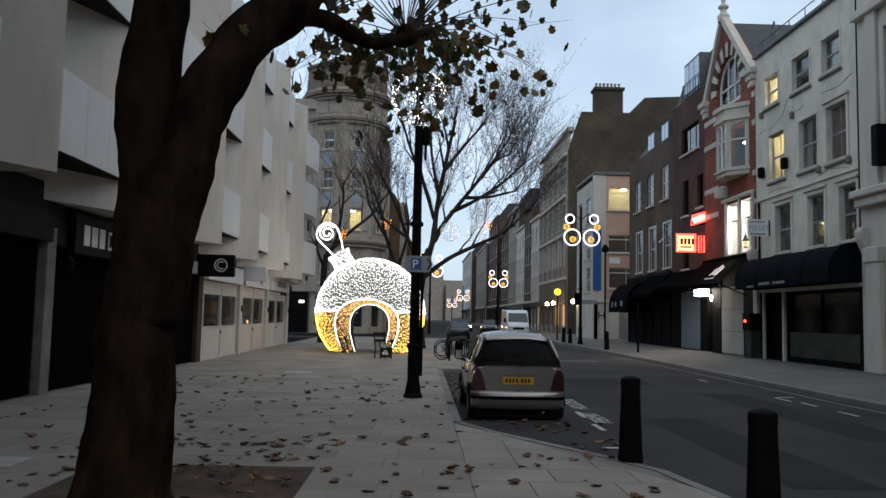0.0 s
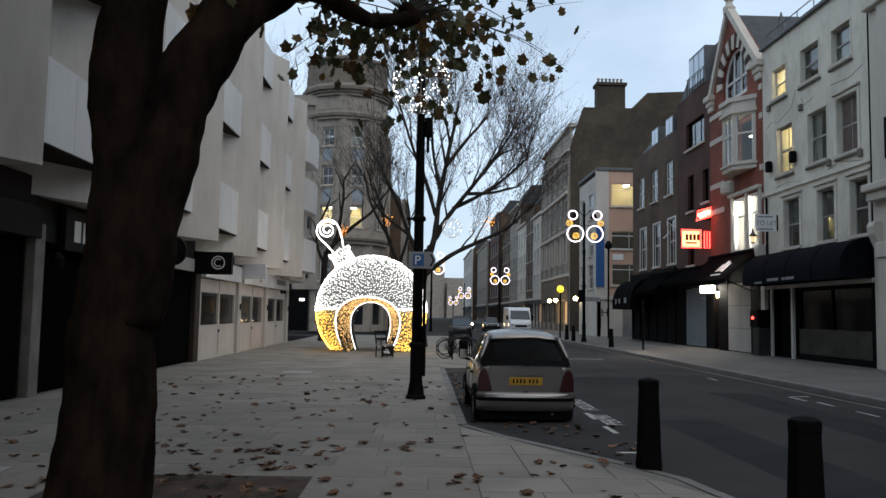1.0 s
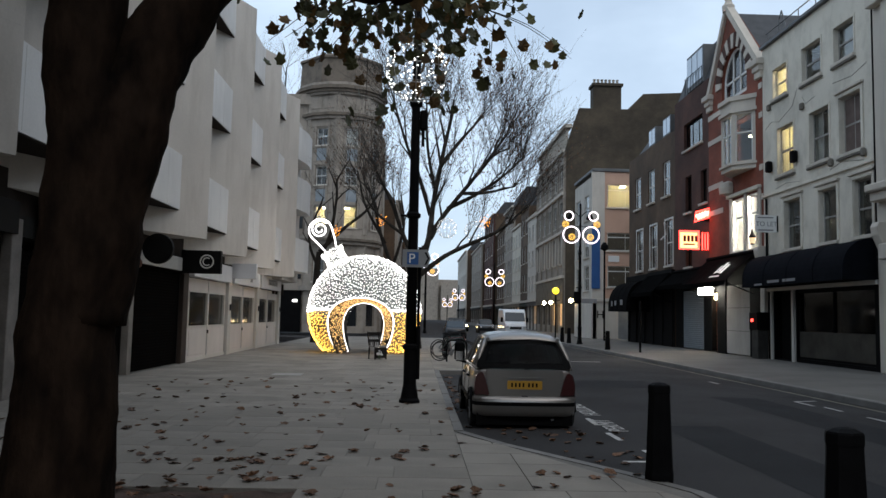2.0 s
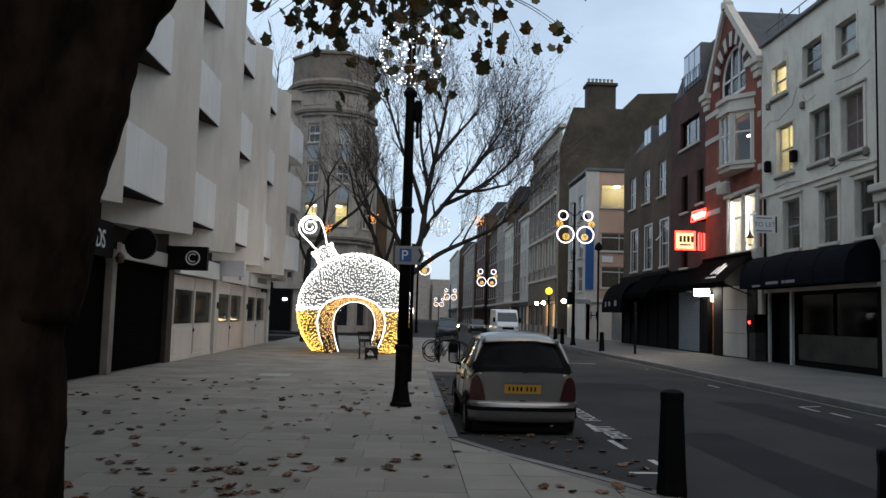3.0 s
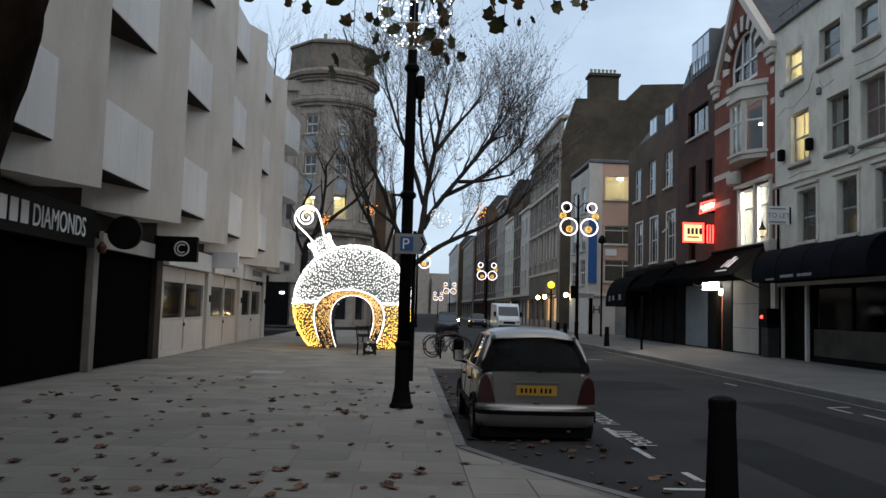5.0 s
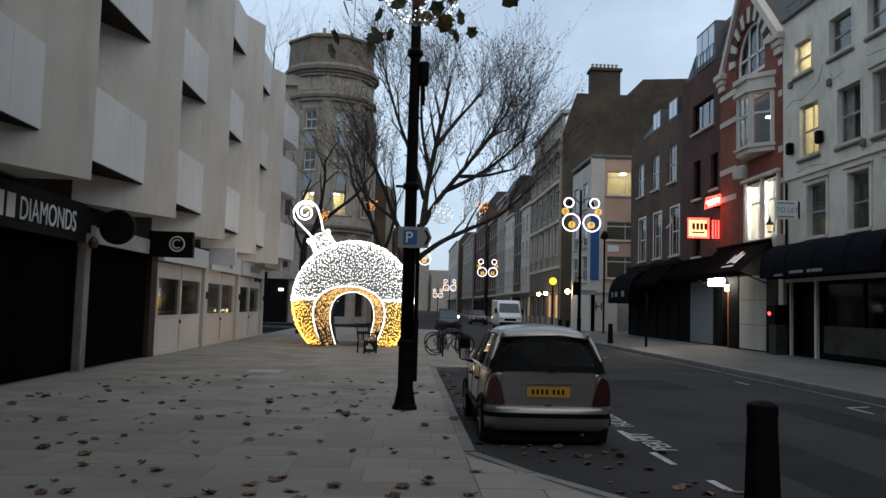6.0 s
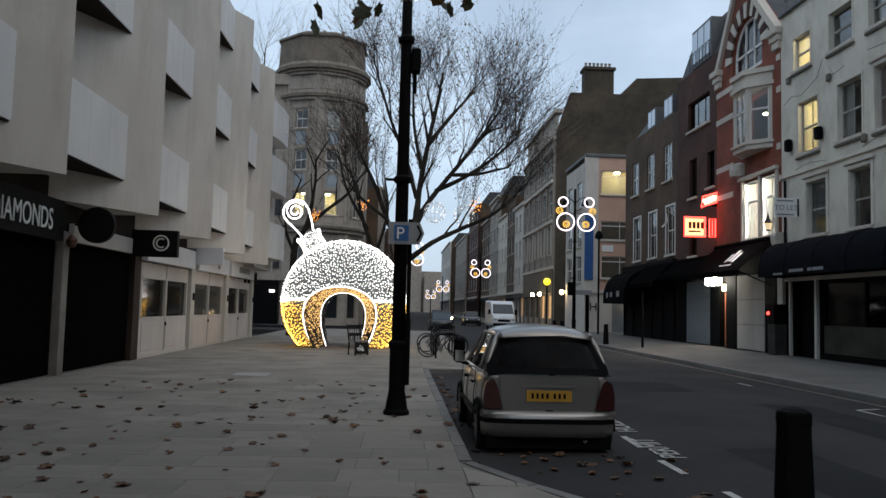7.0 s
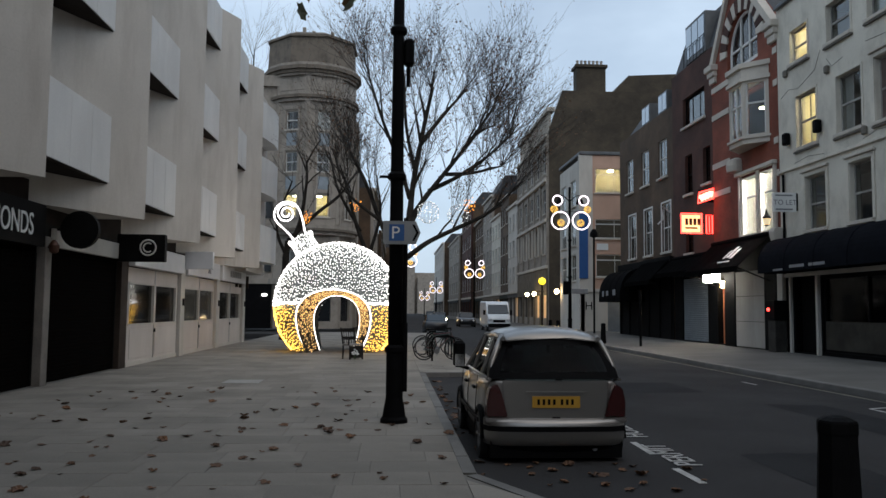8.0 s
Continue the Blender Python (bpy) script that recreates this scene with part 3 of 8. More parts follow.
def shutter(y0, y1, z0, z1, x):
    root = thing("roller_shutter", (x, (y0 + y1) / 2, z0), "closed dark metal roller shutter of a shop", "shutter", group="shop shutters")
    n = int((z1 - z0) / 0.085)
    slat = None
    for k in range(n):
        z = z0 + (z1 - z0) * k / n
        if slat is None:
            h = (z1 - z0) / n
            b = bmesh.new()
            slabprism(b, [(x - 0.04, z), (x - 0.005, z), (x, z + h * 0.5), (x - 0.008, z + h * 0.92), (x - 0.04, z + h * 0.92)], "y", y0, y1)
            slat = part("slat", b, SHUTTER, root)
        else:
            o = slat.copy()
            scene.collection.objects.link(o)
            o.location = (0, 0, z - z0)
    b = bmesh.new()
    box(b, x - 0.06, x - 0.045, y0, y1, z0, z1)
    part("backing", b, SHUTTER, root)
    for y in (y0 - 0.05, y1 - 0.0):
        part("guide_rail", bx(x - 0.06, x + 0.02, y, y + 0.05, z0, z1), SIGN_BLACK, root)
    return root


def pier(y0, y1, x, z1, m, label):
    root = solo("pier", bx(x - 0.2, x, y0, y1, -0.1, z1, bevel=0.012), m, label, "pier", kind="structure")
    return root


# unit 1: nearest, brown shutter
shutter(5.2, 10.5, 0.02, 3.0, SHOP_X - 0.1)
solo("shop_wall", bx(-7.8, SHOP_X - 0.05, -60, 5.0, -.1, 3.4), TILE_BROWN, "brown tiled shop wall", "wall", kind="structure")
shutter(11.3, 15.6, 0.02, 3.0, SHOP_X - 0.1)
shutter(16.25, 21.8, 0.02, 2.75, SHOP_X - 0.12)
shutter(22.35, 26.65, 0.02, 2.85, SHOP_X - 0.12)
pier(10.6, 11.2, SHOP_X + 0.04, 3.3, TILE_BROWN, "brown tiled pier between shop shutters")
pier(21.9, 22.2, SHOP_X + 0.06, 3.1, mat("grubby_pier", (0.24, 0.215, 0.19), 0.8, var=0.2, scale=2, fine=30), "grubby stone pier between dark shutters")
pier(15.78, 16.16, SHOP_X + 0.05, 3.3, bpy.data.materials["grubby_pier"], "stone pier between shop shutters")
pier(26.75, 27.3, SHOP_X + 0.02, 3.2, TILE_BROWN, "brown tiled pier beside the pale shopfront")
# solid dark band painted as the shade of the recess
solo("shop_ceiling_band", bx(-8.2, SHOP_X - 0.08, -60, 27.3, 3.0, 3.4), DARK_ROOM, "dark band painting the recess shade over the shutters", "fascia", kind="structure")


def fascia(name, y0, y1, z0, z1, x, m, label):
    return solo(name, bx(x, x + 0.12, y0, y1, z0, z1, bevel=0.008), m, label, "shop sign", at=(x, (y0 + y1) / 2, z0))


def wall_word(text, x, y, z, size, m, label, parent_thing=None, spacing=1.0, width=None):
    """Lettering on a wall that faces the street from its left side; it reads along +y."""
    cu = bpy.data.curves.new("lettering", "FONT")
    cu.body, cu.size, cu.extrude, cu.space_character = text, size, 0.012, spacing
    tmp = bpy.data.objects.new("lettering", cu)
    scene.collection.objects.link(tmp)
    bpy.context.view_layer.update()
    me = bpy.data.meshes.new_from_object(tmp.evaluated_get(bpy.context.evaluated_depsgraph_get()))
    bpy.data.objects.remove(tmp)
    me.materials.append(m)
    if width:
        w = max(v.co.x for v in me.vertices)
        me.transform(Matrix.Diagonal((width / w, 1, 1, 1)))
    me.transform(pose(x, y, z, 90, 0, 90))
    ob = new("lettering", me)
    if parent_thing is not None:
        me.transform(Matrix.Translation(-ORG[parent_thing]))
        ob.parent = parent_thing
        ORG[ob] = ORG[parent_thing]
    return tagged(ob, label)


sign = fascia("shop_fascia", 16.85, 21.7, 2.86, 3.72, SHOP_X, SIGN_BLACK, "black shop fascia with white jewellers lettering")
wall_word("DIAMONDS", SHOP_X + 0.125, 18.55, 3.06, 0.62, SIGN_WHITE, "white capital letters", sign, width=2.55)
b = bmesh.new()
for k in range(3):
    y = 17.25 + 0.42 * k
    box(b, SHOP_X + 0.12, SHOP_X + 0.135, y, y + 0.3, 3.06, 3.5)
part("plain_bar", b, SIGN_WHITE, sign, "white bars in place of initials")
fascia("shop_fascia", 22.3, 27.2, 2.9, 3.3, SHOP_X - 0.02, PALE_PIER, "pale narrow fascia over a dark shutter")
fascia("shop_fascia", 11.2, 15.9, 3.0, 3.6, SHOP_X - 0.02, SIGN_BLACK, "plain black fascia over a shutter")

# projecting signs
rs = thing("projecting_round_sign", (SHOP_X, 21.2, 3.0), "black round projecting shop sign on a bracket", "shop sign")
b = bmesh.new(); cyl(b, (-6.72, 22.25, 3.28), (-6.72, 22.40, 3.28), 0.40, n=32)
bmesh.ops.bevel(b, geom=[e for e in b.edges if abs(e.verts[0].co.y - e.verts[1].co.y) < 1e-4], offset=0.01, segments=1, affect="EDGES")
part("disc", b, SIGN_BLACK, rs)
b = bmesh.new(); tube(b, [(SHOP_X - 0.05, 22.33, 3.28), (-7.0, 22.33, 3.28)], 0.025)
part("bracket", b, BLACK, rs)
ss = thing("projecting_box_sign", (SHOP_X, 26.3, 2.9), "long black projecting box sign with a pale ring emblem", "shop sign")
part("box", bx(-7.25, -6.02, 26.2, 26.42, 2.83, 3.55, bevel=0.015), SIGN_BLACK, ss)
b = bmesh.new()
ringpts = [(-6.45 + 0.2 * math.cos(a), 26.19, 3.2 + 0.2 * math.sin(a)) for a in [math.tau * k / 28 for k in range(28)]]
tube(b, ringpts, 0.022, 6, closed=True)
part("ring", b, mat("pale_emblem", (0.65, 0.64, 0.6), 0.5, var=0.05, bump=0), ss)
b = bmesh.new()
tube(b, [(-6.45 + 0.12 * math.cos(a), 26.19, 3.2 + 0.12 * math.sin(a)) for a in [math.radians(50 + 26 * k) for k in range(11)]], 0.02, 6)
part("arc", b, bpy.data.materials["pale_emblem"], ss)
part("arm", bx(SHOP_X - 0.1, -7.25, 26.27, 26.35, 3.1, 3.2), BLACK, ss)
# small dark wall lamp by the round sign
wl = thing("wall_lamp", (SHOP_X, 21.95, 2.6), "small dark wall lamp on a shop pier", "lamp")
b = bmesh.new(); lathe(b, (SHOP_X + 0.2, 21.95, 2.75), [(0.05, 0), (0.09, 0.03), (0.11, 0.16), (0.06, 0.24), (0.02, 0.28)], 14)
part("body", b, mat("copper_brown", (0.10, 0.045, 0.03), 0.5, 0.4, var=0.1), wl)
part("bracket", bx(SHOP_X + 0.08, SHOP_X + 0.2, 21.93, 21.97, 2.85, 2.89), BLACK, wl)
wl2 = thing("wall_lamp", (SHOP_X, 16.4, 2.5), "small dark wall lamp on a shop pier", "lamp")
b = bmesh.new(); lathe(b, (SHOP_X + 0.2, 16.4, 2.45), [(0.05, 0), (0.1, 0.03), (0.12, 0.2), (0.06, 0.3), (0.02, 0.34)], 14)
part("body", b, BLACK, wl2)
part("bracket", bx(SHOP_X + 0.06, SHOP_X + 0.2, 16.38, 16.42, 2.6, 2.64), BLACK, wl2)


# pale shopfronts with barred glass
def shopfront(y0, y1, label, sign_col, sign_z):
    root = thing("shopfront", (SHOP_X, (y0 + y1) / 2, 0), label, "shopfront", group="pale shopfronts")
    pl = Plane(SHOP_X - 0.02, y0, (0, 1), (1, 0))
    w = y1 - y0
    mid = w / 2
    holes = [(0.14, mid - 0.04, 1.12, 2.34), (mid + 0.04, w - 0.14, 1.12, 2.34)]
    b = bmesh.new()
    pl.wall(b, 0, w, 0.02, 2.75, holes, 0.12)
    part("panel", b, PINKISH, root)
    for h in holes:
        b = bmesh.new()
        for u0, u1, z0, z1 in ((h[0], h[1], h[2], h[2] + 0.05), (h[0], h[1], h[3] - 0.05, h[3]), (h[0], h[0] + 0.05, h[2], h[3]), (h[1] - 0.05, h[1], h[2], h[3])):
            pl.box(b, u0, u1, z0, z1, -0.09, 0.015)
        win = part("window_frame", b, PALE_PIER, root)
        b = bmesh.new()
        pl.box(b, h[0] + 0.05, h[1] - 0.05, h[2] + 0.05, h[3] - 0.05, -0.07, -0.062)
        g = part("pane", b, GLASS_DIM, win)
        g.visible_shadow = False
        b = bmesh.new()
        pl.box(b, h[0], h[1], h[2] + 0.1, h[2] + 0.16, -0.35, -0.3)
        part("display_rail", b, ALU, win)
    b = bmesh.new()
    pl.box(b, mid - 0.03, mid + 0.03, 0.05, 2.75, 0.0, 0.02)
    part("door_meeting_strip", b, ALU, root)
    b = bmesh.new()
    pl.box(b, mid - 0.06, mid + 0.06, 0.88, 1.0, 0.02, 0.05, 0.01)
    part("lock", b, BLACK, root)
    b = bmesh.new()
    for a, c in ((0.3, mid - 0.1), (mid + 0.1, w - 0.3)):
        pl.box(b, a, c, 0.2, 1.02, 0.0, 0.012, 0.005)
    part("lower_panel", b, PINKISH, root)
    b = bmesh.new()
    pl.box(b, 0.0, w, 0.0, 0.12, 0.0, 0.03)
    part("plinth", b, PALE_PIER, root)
    b = bmesh.new()
    pl.box(b, -0.05, w + 0.05, sign_z, sign_z + 0.62, 0.0, 0.22, 0.01)
    f = part("fascia", b, sign_col, root)
    return root


WHITE_SIGN = mat("white_sign_board", (0.66, 0.66, 0.67), 0.5, var=0.06, scale=2, bump=0.03)
GREY_TXT = mat("grey_lettering", (0.22, 0.22, 0.23), 0.6, var=0.05, bump=0)
shopfront(27.35, 32.5, "pale locked shopfront with small barred windows", WHITE_SIGN, 2.78)
f2 = shopfront(33.1, 38.1, "pale locked shopfront with small barred windows", WHITE_SIGN, 2.78)
f3 = shopfront(38.75, 43.9, "pale locked shopfront with small barred windows", WHITE_SIGN, 2.78)
for y0, y1 in ((32.55, 33.05), (38.15, 38.7), (43.95, 44.5)):
    pier(y0, y1, SHOP_X + 0.1, 3.3, PALE_PIER, "pale stone pier between shopfronts")
    b = bmesh.new()
    box(b, SHOP_X + 0.1, SHOP_X + 0.15, (y0 + y1) / 2 - 0.06, (y0 + y1) / 2 + 0.06, 1.7, 1.95, 0.01)
    solo("key_box", b, BLACK, "small black box fixed to a pier", "key box", at=(SHOP_X + 0.1, (y0 + y1) / 2, 1.7))
b = bmesh.new()
for k in range(6):
    box(b, SHOP_X + 0.2, SHOP_X + 0.212, 40.3 + 0.42 * k, 40.6 + 0.42 * k, 2.98, 3.25)
part("plain_bar", b, GREY_TXT, f3, "grey bars of unreadable lettering")
b = bmesh.new()
slabprism(b, [(36.0, 2.95), (36.5, 2.95), (36.25, 3.3)], "x", SHOP_X + 0.2, SHOP_X + 0.212)
part("emblem", b, GREY_TXT, f2, "plain grey triangle emblem")
ps = thing("projecting_box_sign", (SHOP_X, 32.9, 2.9), "blank white projecting box sign", "shop sign")
part("box", bx(-7.15, -6.2, 32.7, 32.9, 2.95, 3.55, bevel=0.01), WHITE_SIGN, ps)
part("arm", bx(SHOP_X - 0.05, -7.15, 32.77, 32.83, 3.2, 3.28), BLACK, ps)

# ---- street furniture on the near pavement ----
# this grey holds the backlit shade of the white parking plate
SIGN_GREY = mat("shade_grey_sign_face", (0.27, 0.28, 0.29), 0.5, var=0.06, bump=0.02)
SIGN_BLUE = mat("blue_sign_face", (0.025, 0.10, 0.29), 0.45, var=0.06, bump=0.02)


def sparkle_globe(name, at, r, label, n=150, dot=0.02, seed=3):
    """A wire globe set with white points of light."""
    root = thing(name, at, label, "light ornament", group="sparkling globes")
    c = Vector(at)
    b = bmesh.new()
    for k in range(8):
        a = math.pi * k / 8
        tube(b, [c + Vector((r * math.cos(a) * math.sin(t), r * math.sin(a) * math.sin(t), r * math.cos(t))) for t in [math.tau * j / 24 for j in range(24)]], 0.006, 4, closed=True)
    for z in (-0.6, 0.0, 0.6):
        q = r * math.sqrt(1 - z * z)
        tube(b, [c + Vector((q * math.cos(t), q * math.sin(t), z * r)) for t in [math.tau * j / 24 for j in range(24)]], 0.006, 4, closed=True)
    part("wire_frame", b, ALU, root)
    rng = random.Random(seed)
    b = bmesh.new()
    for k in range(n):
        z = rng.uniform(-1, 1)
        a = rng.uniform(0, math.tau)
        q = math.sqrt(1 - z * z)
        octa(b, c + Vector((q * math.cos(a), q * math.sin(a), z)) * r, dot * rng.uniform(0.5, 1.1))
    tagged(part("light_mass", b, GLOW_WHITE, root), kind="stuff")
    return root


def octa(bm, c, r):
    v = [bm.verts.new((c[0] + dx * r, c[1] + dy * r, c[2] + dz * r)) for dx, dy, dz in ((1, 0, 0), (-1, 0, 0), (0, 1, 0), (0, -1, 0), (0, 0, 1), (0, 0, -1))]
    for a, d, e in ((0, 2, 4), (2, 1, 4), (1, 3, 4), (3, 0, 4), (2, 0, 5), (1, 2, 5), (3, 1, 5), (0, 3, 5)):
        bm.faces.new((v[a], v[d], v[e]))


def lamp_post(at, h, label, lantern=True):
    x, y, z = at
    root = thing("street_lamp", at, label, "street lamp", group="black street lamps")
    b = bmesh.new()
    lathe(b, at, [(0.20, -0.02), (0.20, 0.05), (0.17, 0.09), (0.15, 0.22), (0.135, 0.30), (0.125, 0.36), (0.125, 1.0), (0.15, 1.03), (0.15, 1.09), (0.11, 1.13)], 24)
    part("base", b, BLACK, root, smooth=False)
    b = bmesh.new()
    lathe(b, at, [(0.105, 1.1), (0.10, 3.0), (0.095, 4.0), (0.085, 5.5), (0.07, h)], 20)
    part("shaft", b, BLACK, root, smooth=True)
    for zz, r in ((3.62, 0.14), (5.85, 0.13)):
        b = bmesh.new()
        lathe(b, (x, y, z + zz), [(0.09, -0.07), (r, -0.03), (r, 0.03), (0.09, 0.08)], 20)
        part("collar", b, BLACK, root)
    b = bmesh.new()
    tube(b, [(x - 0.26, y, z + 3.62), (x, y, z + 3.62)], 0.022, 8)
    part("cross_peg", b, BLACK, root)
    if lantern:
        for s in (-1, 1):
            b = bmesh.new()
            tube(b, [(x, y, z + h - 0.9), (x + s * 0.35, y, z + h - 0.55), (x + s * 0.6, y, z + h - 0.5), (x + s * 0.62, y, z + h - 0.62)], 0.03, 8)
            part("arm", b, BLACK, root)
            b = bmesh.new()
            lathe(b, (x + s * 0.62, y, z + h - 1.05), [(0.2, 0), (0.24, 0.05), (0.16, 0.3), (0.06, 0.4), (0.03, 0.48)], 16)
            part("lantern", b, BLACK, root)
    return root


post = lamp_post((0.005, 16.68, 0.0), 8.6, "tall black cast iron street lamp beside the kerb", lantern=False)
b = bmesh.new()
box(b, 0.09, 0.24, 16.6, 16.78, 5.32, 5.72, 0.03)
cyl(b, (0.155, 16.69, 5.0), (0.155, 16.69, 5.32), 0.03)
part("control_box", b, BLACK, post)
# parking sign with an arrow point on its own thin pole
ps = thing("parking_sign", (0.115, 16.62, 0.0), "white arrow-shaped parking sign greyed for shade, blue square, black pole", "road sign")
b = bmesh.new()
cyl(b, (0.145, 16.66, 0.45), (0.145, 16.66, 3.0), 0.032)
cyl(b, (0.145, 16.66, 0.45), (0.145, 16.66, 1.45), 0.045)
part("pole", b, BLACK, ps, smooth=False)
b = bmesh.new()
slabprism(b, [(-0.19, 2.6), (0.29, 2.6), (0.36, 2.77), (0.29, 2.94), (-0.19, 2.94)], "y", 16.50, 16.53)
plate = part("plate", b, SIGN_GREY, ps, "white pointed plate with its shade put into the grey")
b = bmesh.new()
slabprism(b, [(-0.10, 2.65), (0.12, 2.65), (0.12, 2.89), (-0.10, 2.89)], "y", 16.492, 16.5)
part("blue_square", b, SIGN_BLUE, plate, "blue square")
b = bmesh.new()
slabprism(b, [(0.235, 2.65), (0.27, 2.65), (0.33, 2.77), (0.27, 2.89), (0.235, 2.89), (0.295, 2.77)], "y", 16.492, 16.5)
part("chevron", b, BLACK, plate, "black chevron")
for zz in (2.68, 2.86):
    part("clip", bx(0.10, 0.19, 16.53, 16.70, zz - 0.015, zz + 0.015), BLACK, ps)
cu = bpy.data.curves.new("letter", "FONT")
cu.body, cu.size, cu.extrude = "P", 0.26, 0.002
tmp = bpy.data.objects.new("letter", cu)
scene.collection.objects.link(tmp)
bpy.context.view_layer.update()
me = bpy.data.meshes.new_from_object(tmp.evaluated_get(bpy.context.evaluated_depsgraph_get()))
bpy.data.objects.remove(tmp)
me.materials.append(SIGN_WHITE)
me.transform(pose(-0.075, 16.489, 2.68, 90, 0, 0))
me.transform(Matrix.Translation(-ORG[ps]))
letter = new("letter", me)
letter.parent = plate


def bollard(at, label):
    root = thing("bollard", at, label, "bollard", group="black bollards")
    b = bmesh.new()
    lathe(b, at, [(0.155, -0.02), (0.155, 0.06), (0.15, 0.09), (0.147, 0.12), (0.118, 0.86), (0.118, 0.9)], 8)
    part("shaft", b, BLACK, root)
    b = bmesh.new()
    lathe(b, at, [(0.118, 0.9), (0.123, 0.915), (0.122, 0.975), (0.115, 0.99), (0.07, 1.01), (0.02, 1.02)], 8)
    part("cap", b, BLACK, root)
    return root


bollard((2.725, 9.66, 0.0), "octagonal black iron bollard on the buildout")
bollard((2.885, 6.22, 0.0), "octagonal black iron bollard on the buildout")

# ---- walk-through bauble of lights ----
C, R = Vector((-2.18, 36.6, 1.78)), 2.47
NET = mat("silver_netting", (0.24, 0.26, 0.25), 0.8, 0.0, var=0.3, scale=12, fine=60)
ROPE = mat("white_rope_light", (0.95, 0.95, 0.95), 0.5, var=0.0, bump=0, emit=4.0, emit_col=(1.0, 0.96, 0.97))
bauble = thing("christmas_bauble", (C.x, C.y, 0), "giant walk-through bauble covered in white and gold lights", "light sculpture")


def arch_width(v):
    """Half width of the horseshoe arch, as a share of its widest, at a share of its height."""
    q = max(0.0, min(1.0, v)) ** (1 / 0.62)
    return math.sqrt(1 - q * q) * (0.6 + 0.5 * math.sqrt(q)) / 0.84


def arch(y, w, h, n=30):
    """Points of a horseshoe arch across the bauble at depth y, feet on the ground."""
    pts = []
    for k in range(n + 1):
        a = math.pi * k / n
        v = math.sin(a) ** 0.62 if 0 < k < n else 0.0
        pts.append((C.x - 0.02 - math.copysign(w * arch_width(v), math.cos(a)), y, 0.02 + h * v))
    return pts


AW, AH = 1.37, 2.32
AW_IN, AH_IN = 0.9, 2.14


def in_tunnel(p):
    w, h = (AW, AH) if p.y < C.y else (AW_IN, AH_IN)
    return p.z < h + 0.03 and abs(p.x - C.x + 0.02) < w * arch_width(p.z / (h + 0.03)) + 0.02


DIM_GOLD = mat("dim_gold_led", (0.8, 0.6, 0.3), 0.5, var=0.0, bump=0, emit=1.9, emit_col=(1.0, 0.6, 0.22))
DARK_NET = mat("brown_netting", (0.07, 0.045, 0.025), 0.8, var=0.3, scale=12, fine=60)
# shell with the tunnel cut out
b = bmesh.new()
bmesh.ops.create_icosphere(b, subdivisions=6, radius=R - 0.05, matrix=Matrix.Translation(C))
bmesh.ops.delete(b, geom=[f for f in b.faces if f.calc_center_median().z < 0.0 or in_tunnel(f.calc_center_median())], context="FACES")
part("netting", b, NET, bauble, "silver grey light netting")
yf, yb_ = C.y - math.sqrt(max(0.1, R * R - 1.3)), C.y + math.sqrt(max(0.1, R * R - 1.3))
b = bmesh.new()
YIN = C.y - 0.15


def tunnel(y):
    """Half width and height of the tapering tunnel at depth y."""
    t = min(1.0, max(0.0, (y - yf) / (YIN - yf)))
    return AW + (AW_IN - AW) * t, AH + (AH_IN - AH) * t


rings = [[b.verts.new(p) for p in arch(y, *tunnel(y))] for y in (yf + 0.15, C.y - 1.6, C.y - 1.1, C.y - 0.6, YIN)]
for r0, r1 in zip(rings, rings[1:]):
    for k in range(len(r0) - 1):
        b.faces.new((r0[k], r0[k + 1], r1[k + 1], r1[k]))
part("tunnel_lining", b, DARK_NET, bauble)
rng = random.Random(5)
bw, bg = bmesh.new(), bmesh.new()


def bulb(bm, c, r, tall=1.35):
    """One small lamp of a light curtain, a little taller than wide."""
    v = [bm.verts.new((c[0] + dx * r, c[1] + dy * r, c[2] + dz * r * tall)) for dx, dy, dz in ((1, 0, 0), (-1, 0, 0), (0, 1, 0), (0, -1, 0), (0, 0, 1), (0, 0, -1))]
    for i, j, k in ((0, 2, 4), (2, 1, 4), (1, 3, 4), (3, 0, 4), (2, 0, 5), (1, 2, 5), (3, 1, 5), (0, 3, 5)):
        bm.faces.new((v[i], v[j], v[k]))


# strands run down the sphere from its crown, lamps set along them
for row in range(70):
    th = math.pi * (row + 0.5) / 70
    n = max(4, int(math.tau * R * math.sin(th) / 0.09))
    for k in range(n):
        t_ = th + rng.gauss(0, 0.014)
        a = math.tau * (k + rng.uniform(-0.28, 0.28)) / n
        p = C + Vector((math.sin(t_) * math.cos(a), math.sin(t_) * math.sin(a), math.cos(t_))) * (R + rng.uniform(-0.03, 0.03))
        if p.z < 0.04 or in_tunnel(p) or rng.random() < 0.06 or p.y > C.y + 0.8:
            continue
        bulb(bw if p.z > C.z else bg, p, rng.uniform(0.0115, 0.0195), 1.5)
bin_ = bmesh.new()
for k in range(1900):
    y = rng.uniform(yf, YIN)
    pts = arch(y, tunnel(y)[0] - 0.02, tunnel(y)[1])
    i = rng.randrange(len(pts) - 1)
    p = Vector(pts[i]).lerp(Vector(pts[i + 1]), rng.random())
    if (p - C).length < R:
        bulb(bin_, p, rng.uniform(0.010, 0.016))
tagged(part("white_light_mass", bw, GLOW_WHITE, bauble, "white points of light"), kind="stuff")
tagged(part("gold_light_mass", bg, GLOW_GOLD, bauble, "golden points of light"), kind="stuff")
tagged(part("lining_light_mass", bin_, DIM_GOLD, bauble, "dim golden points of light"), kind="stuff")
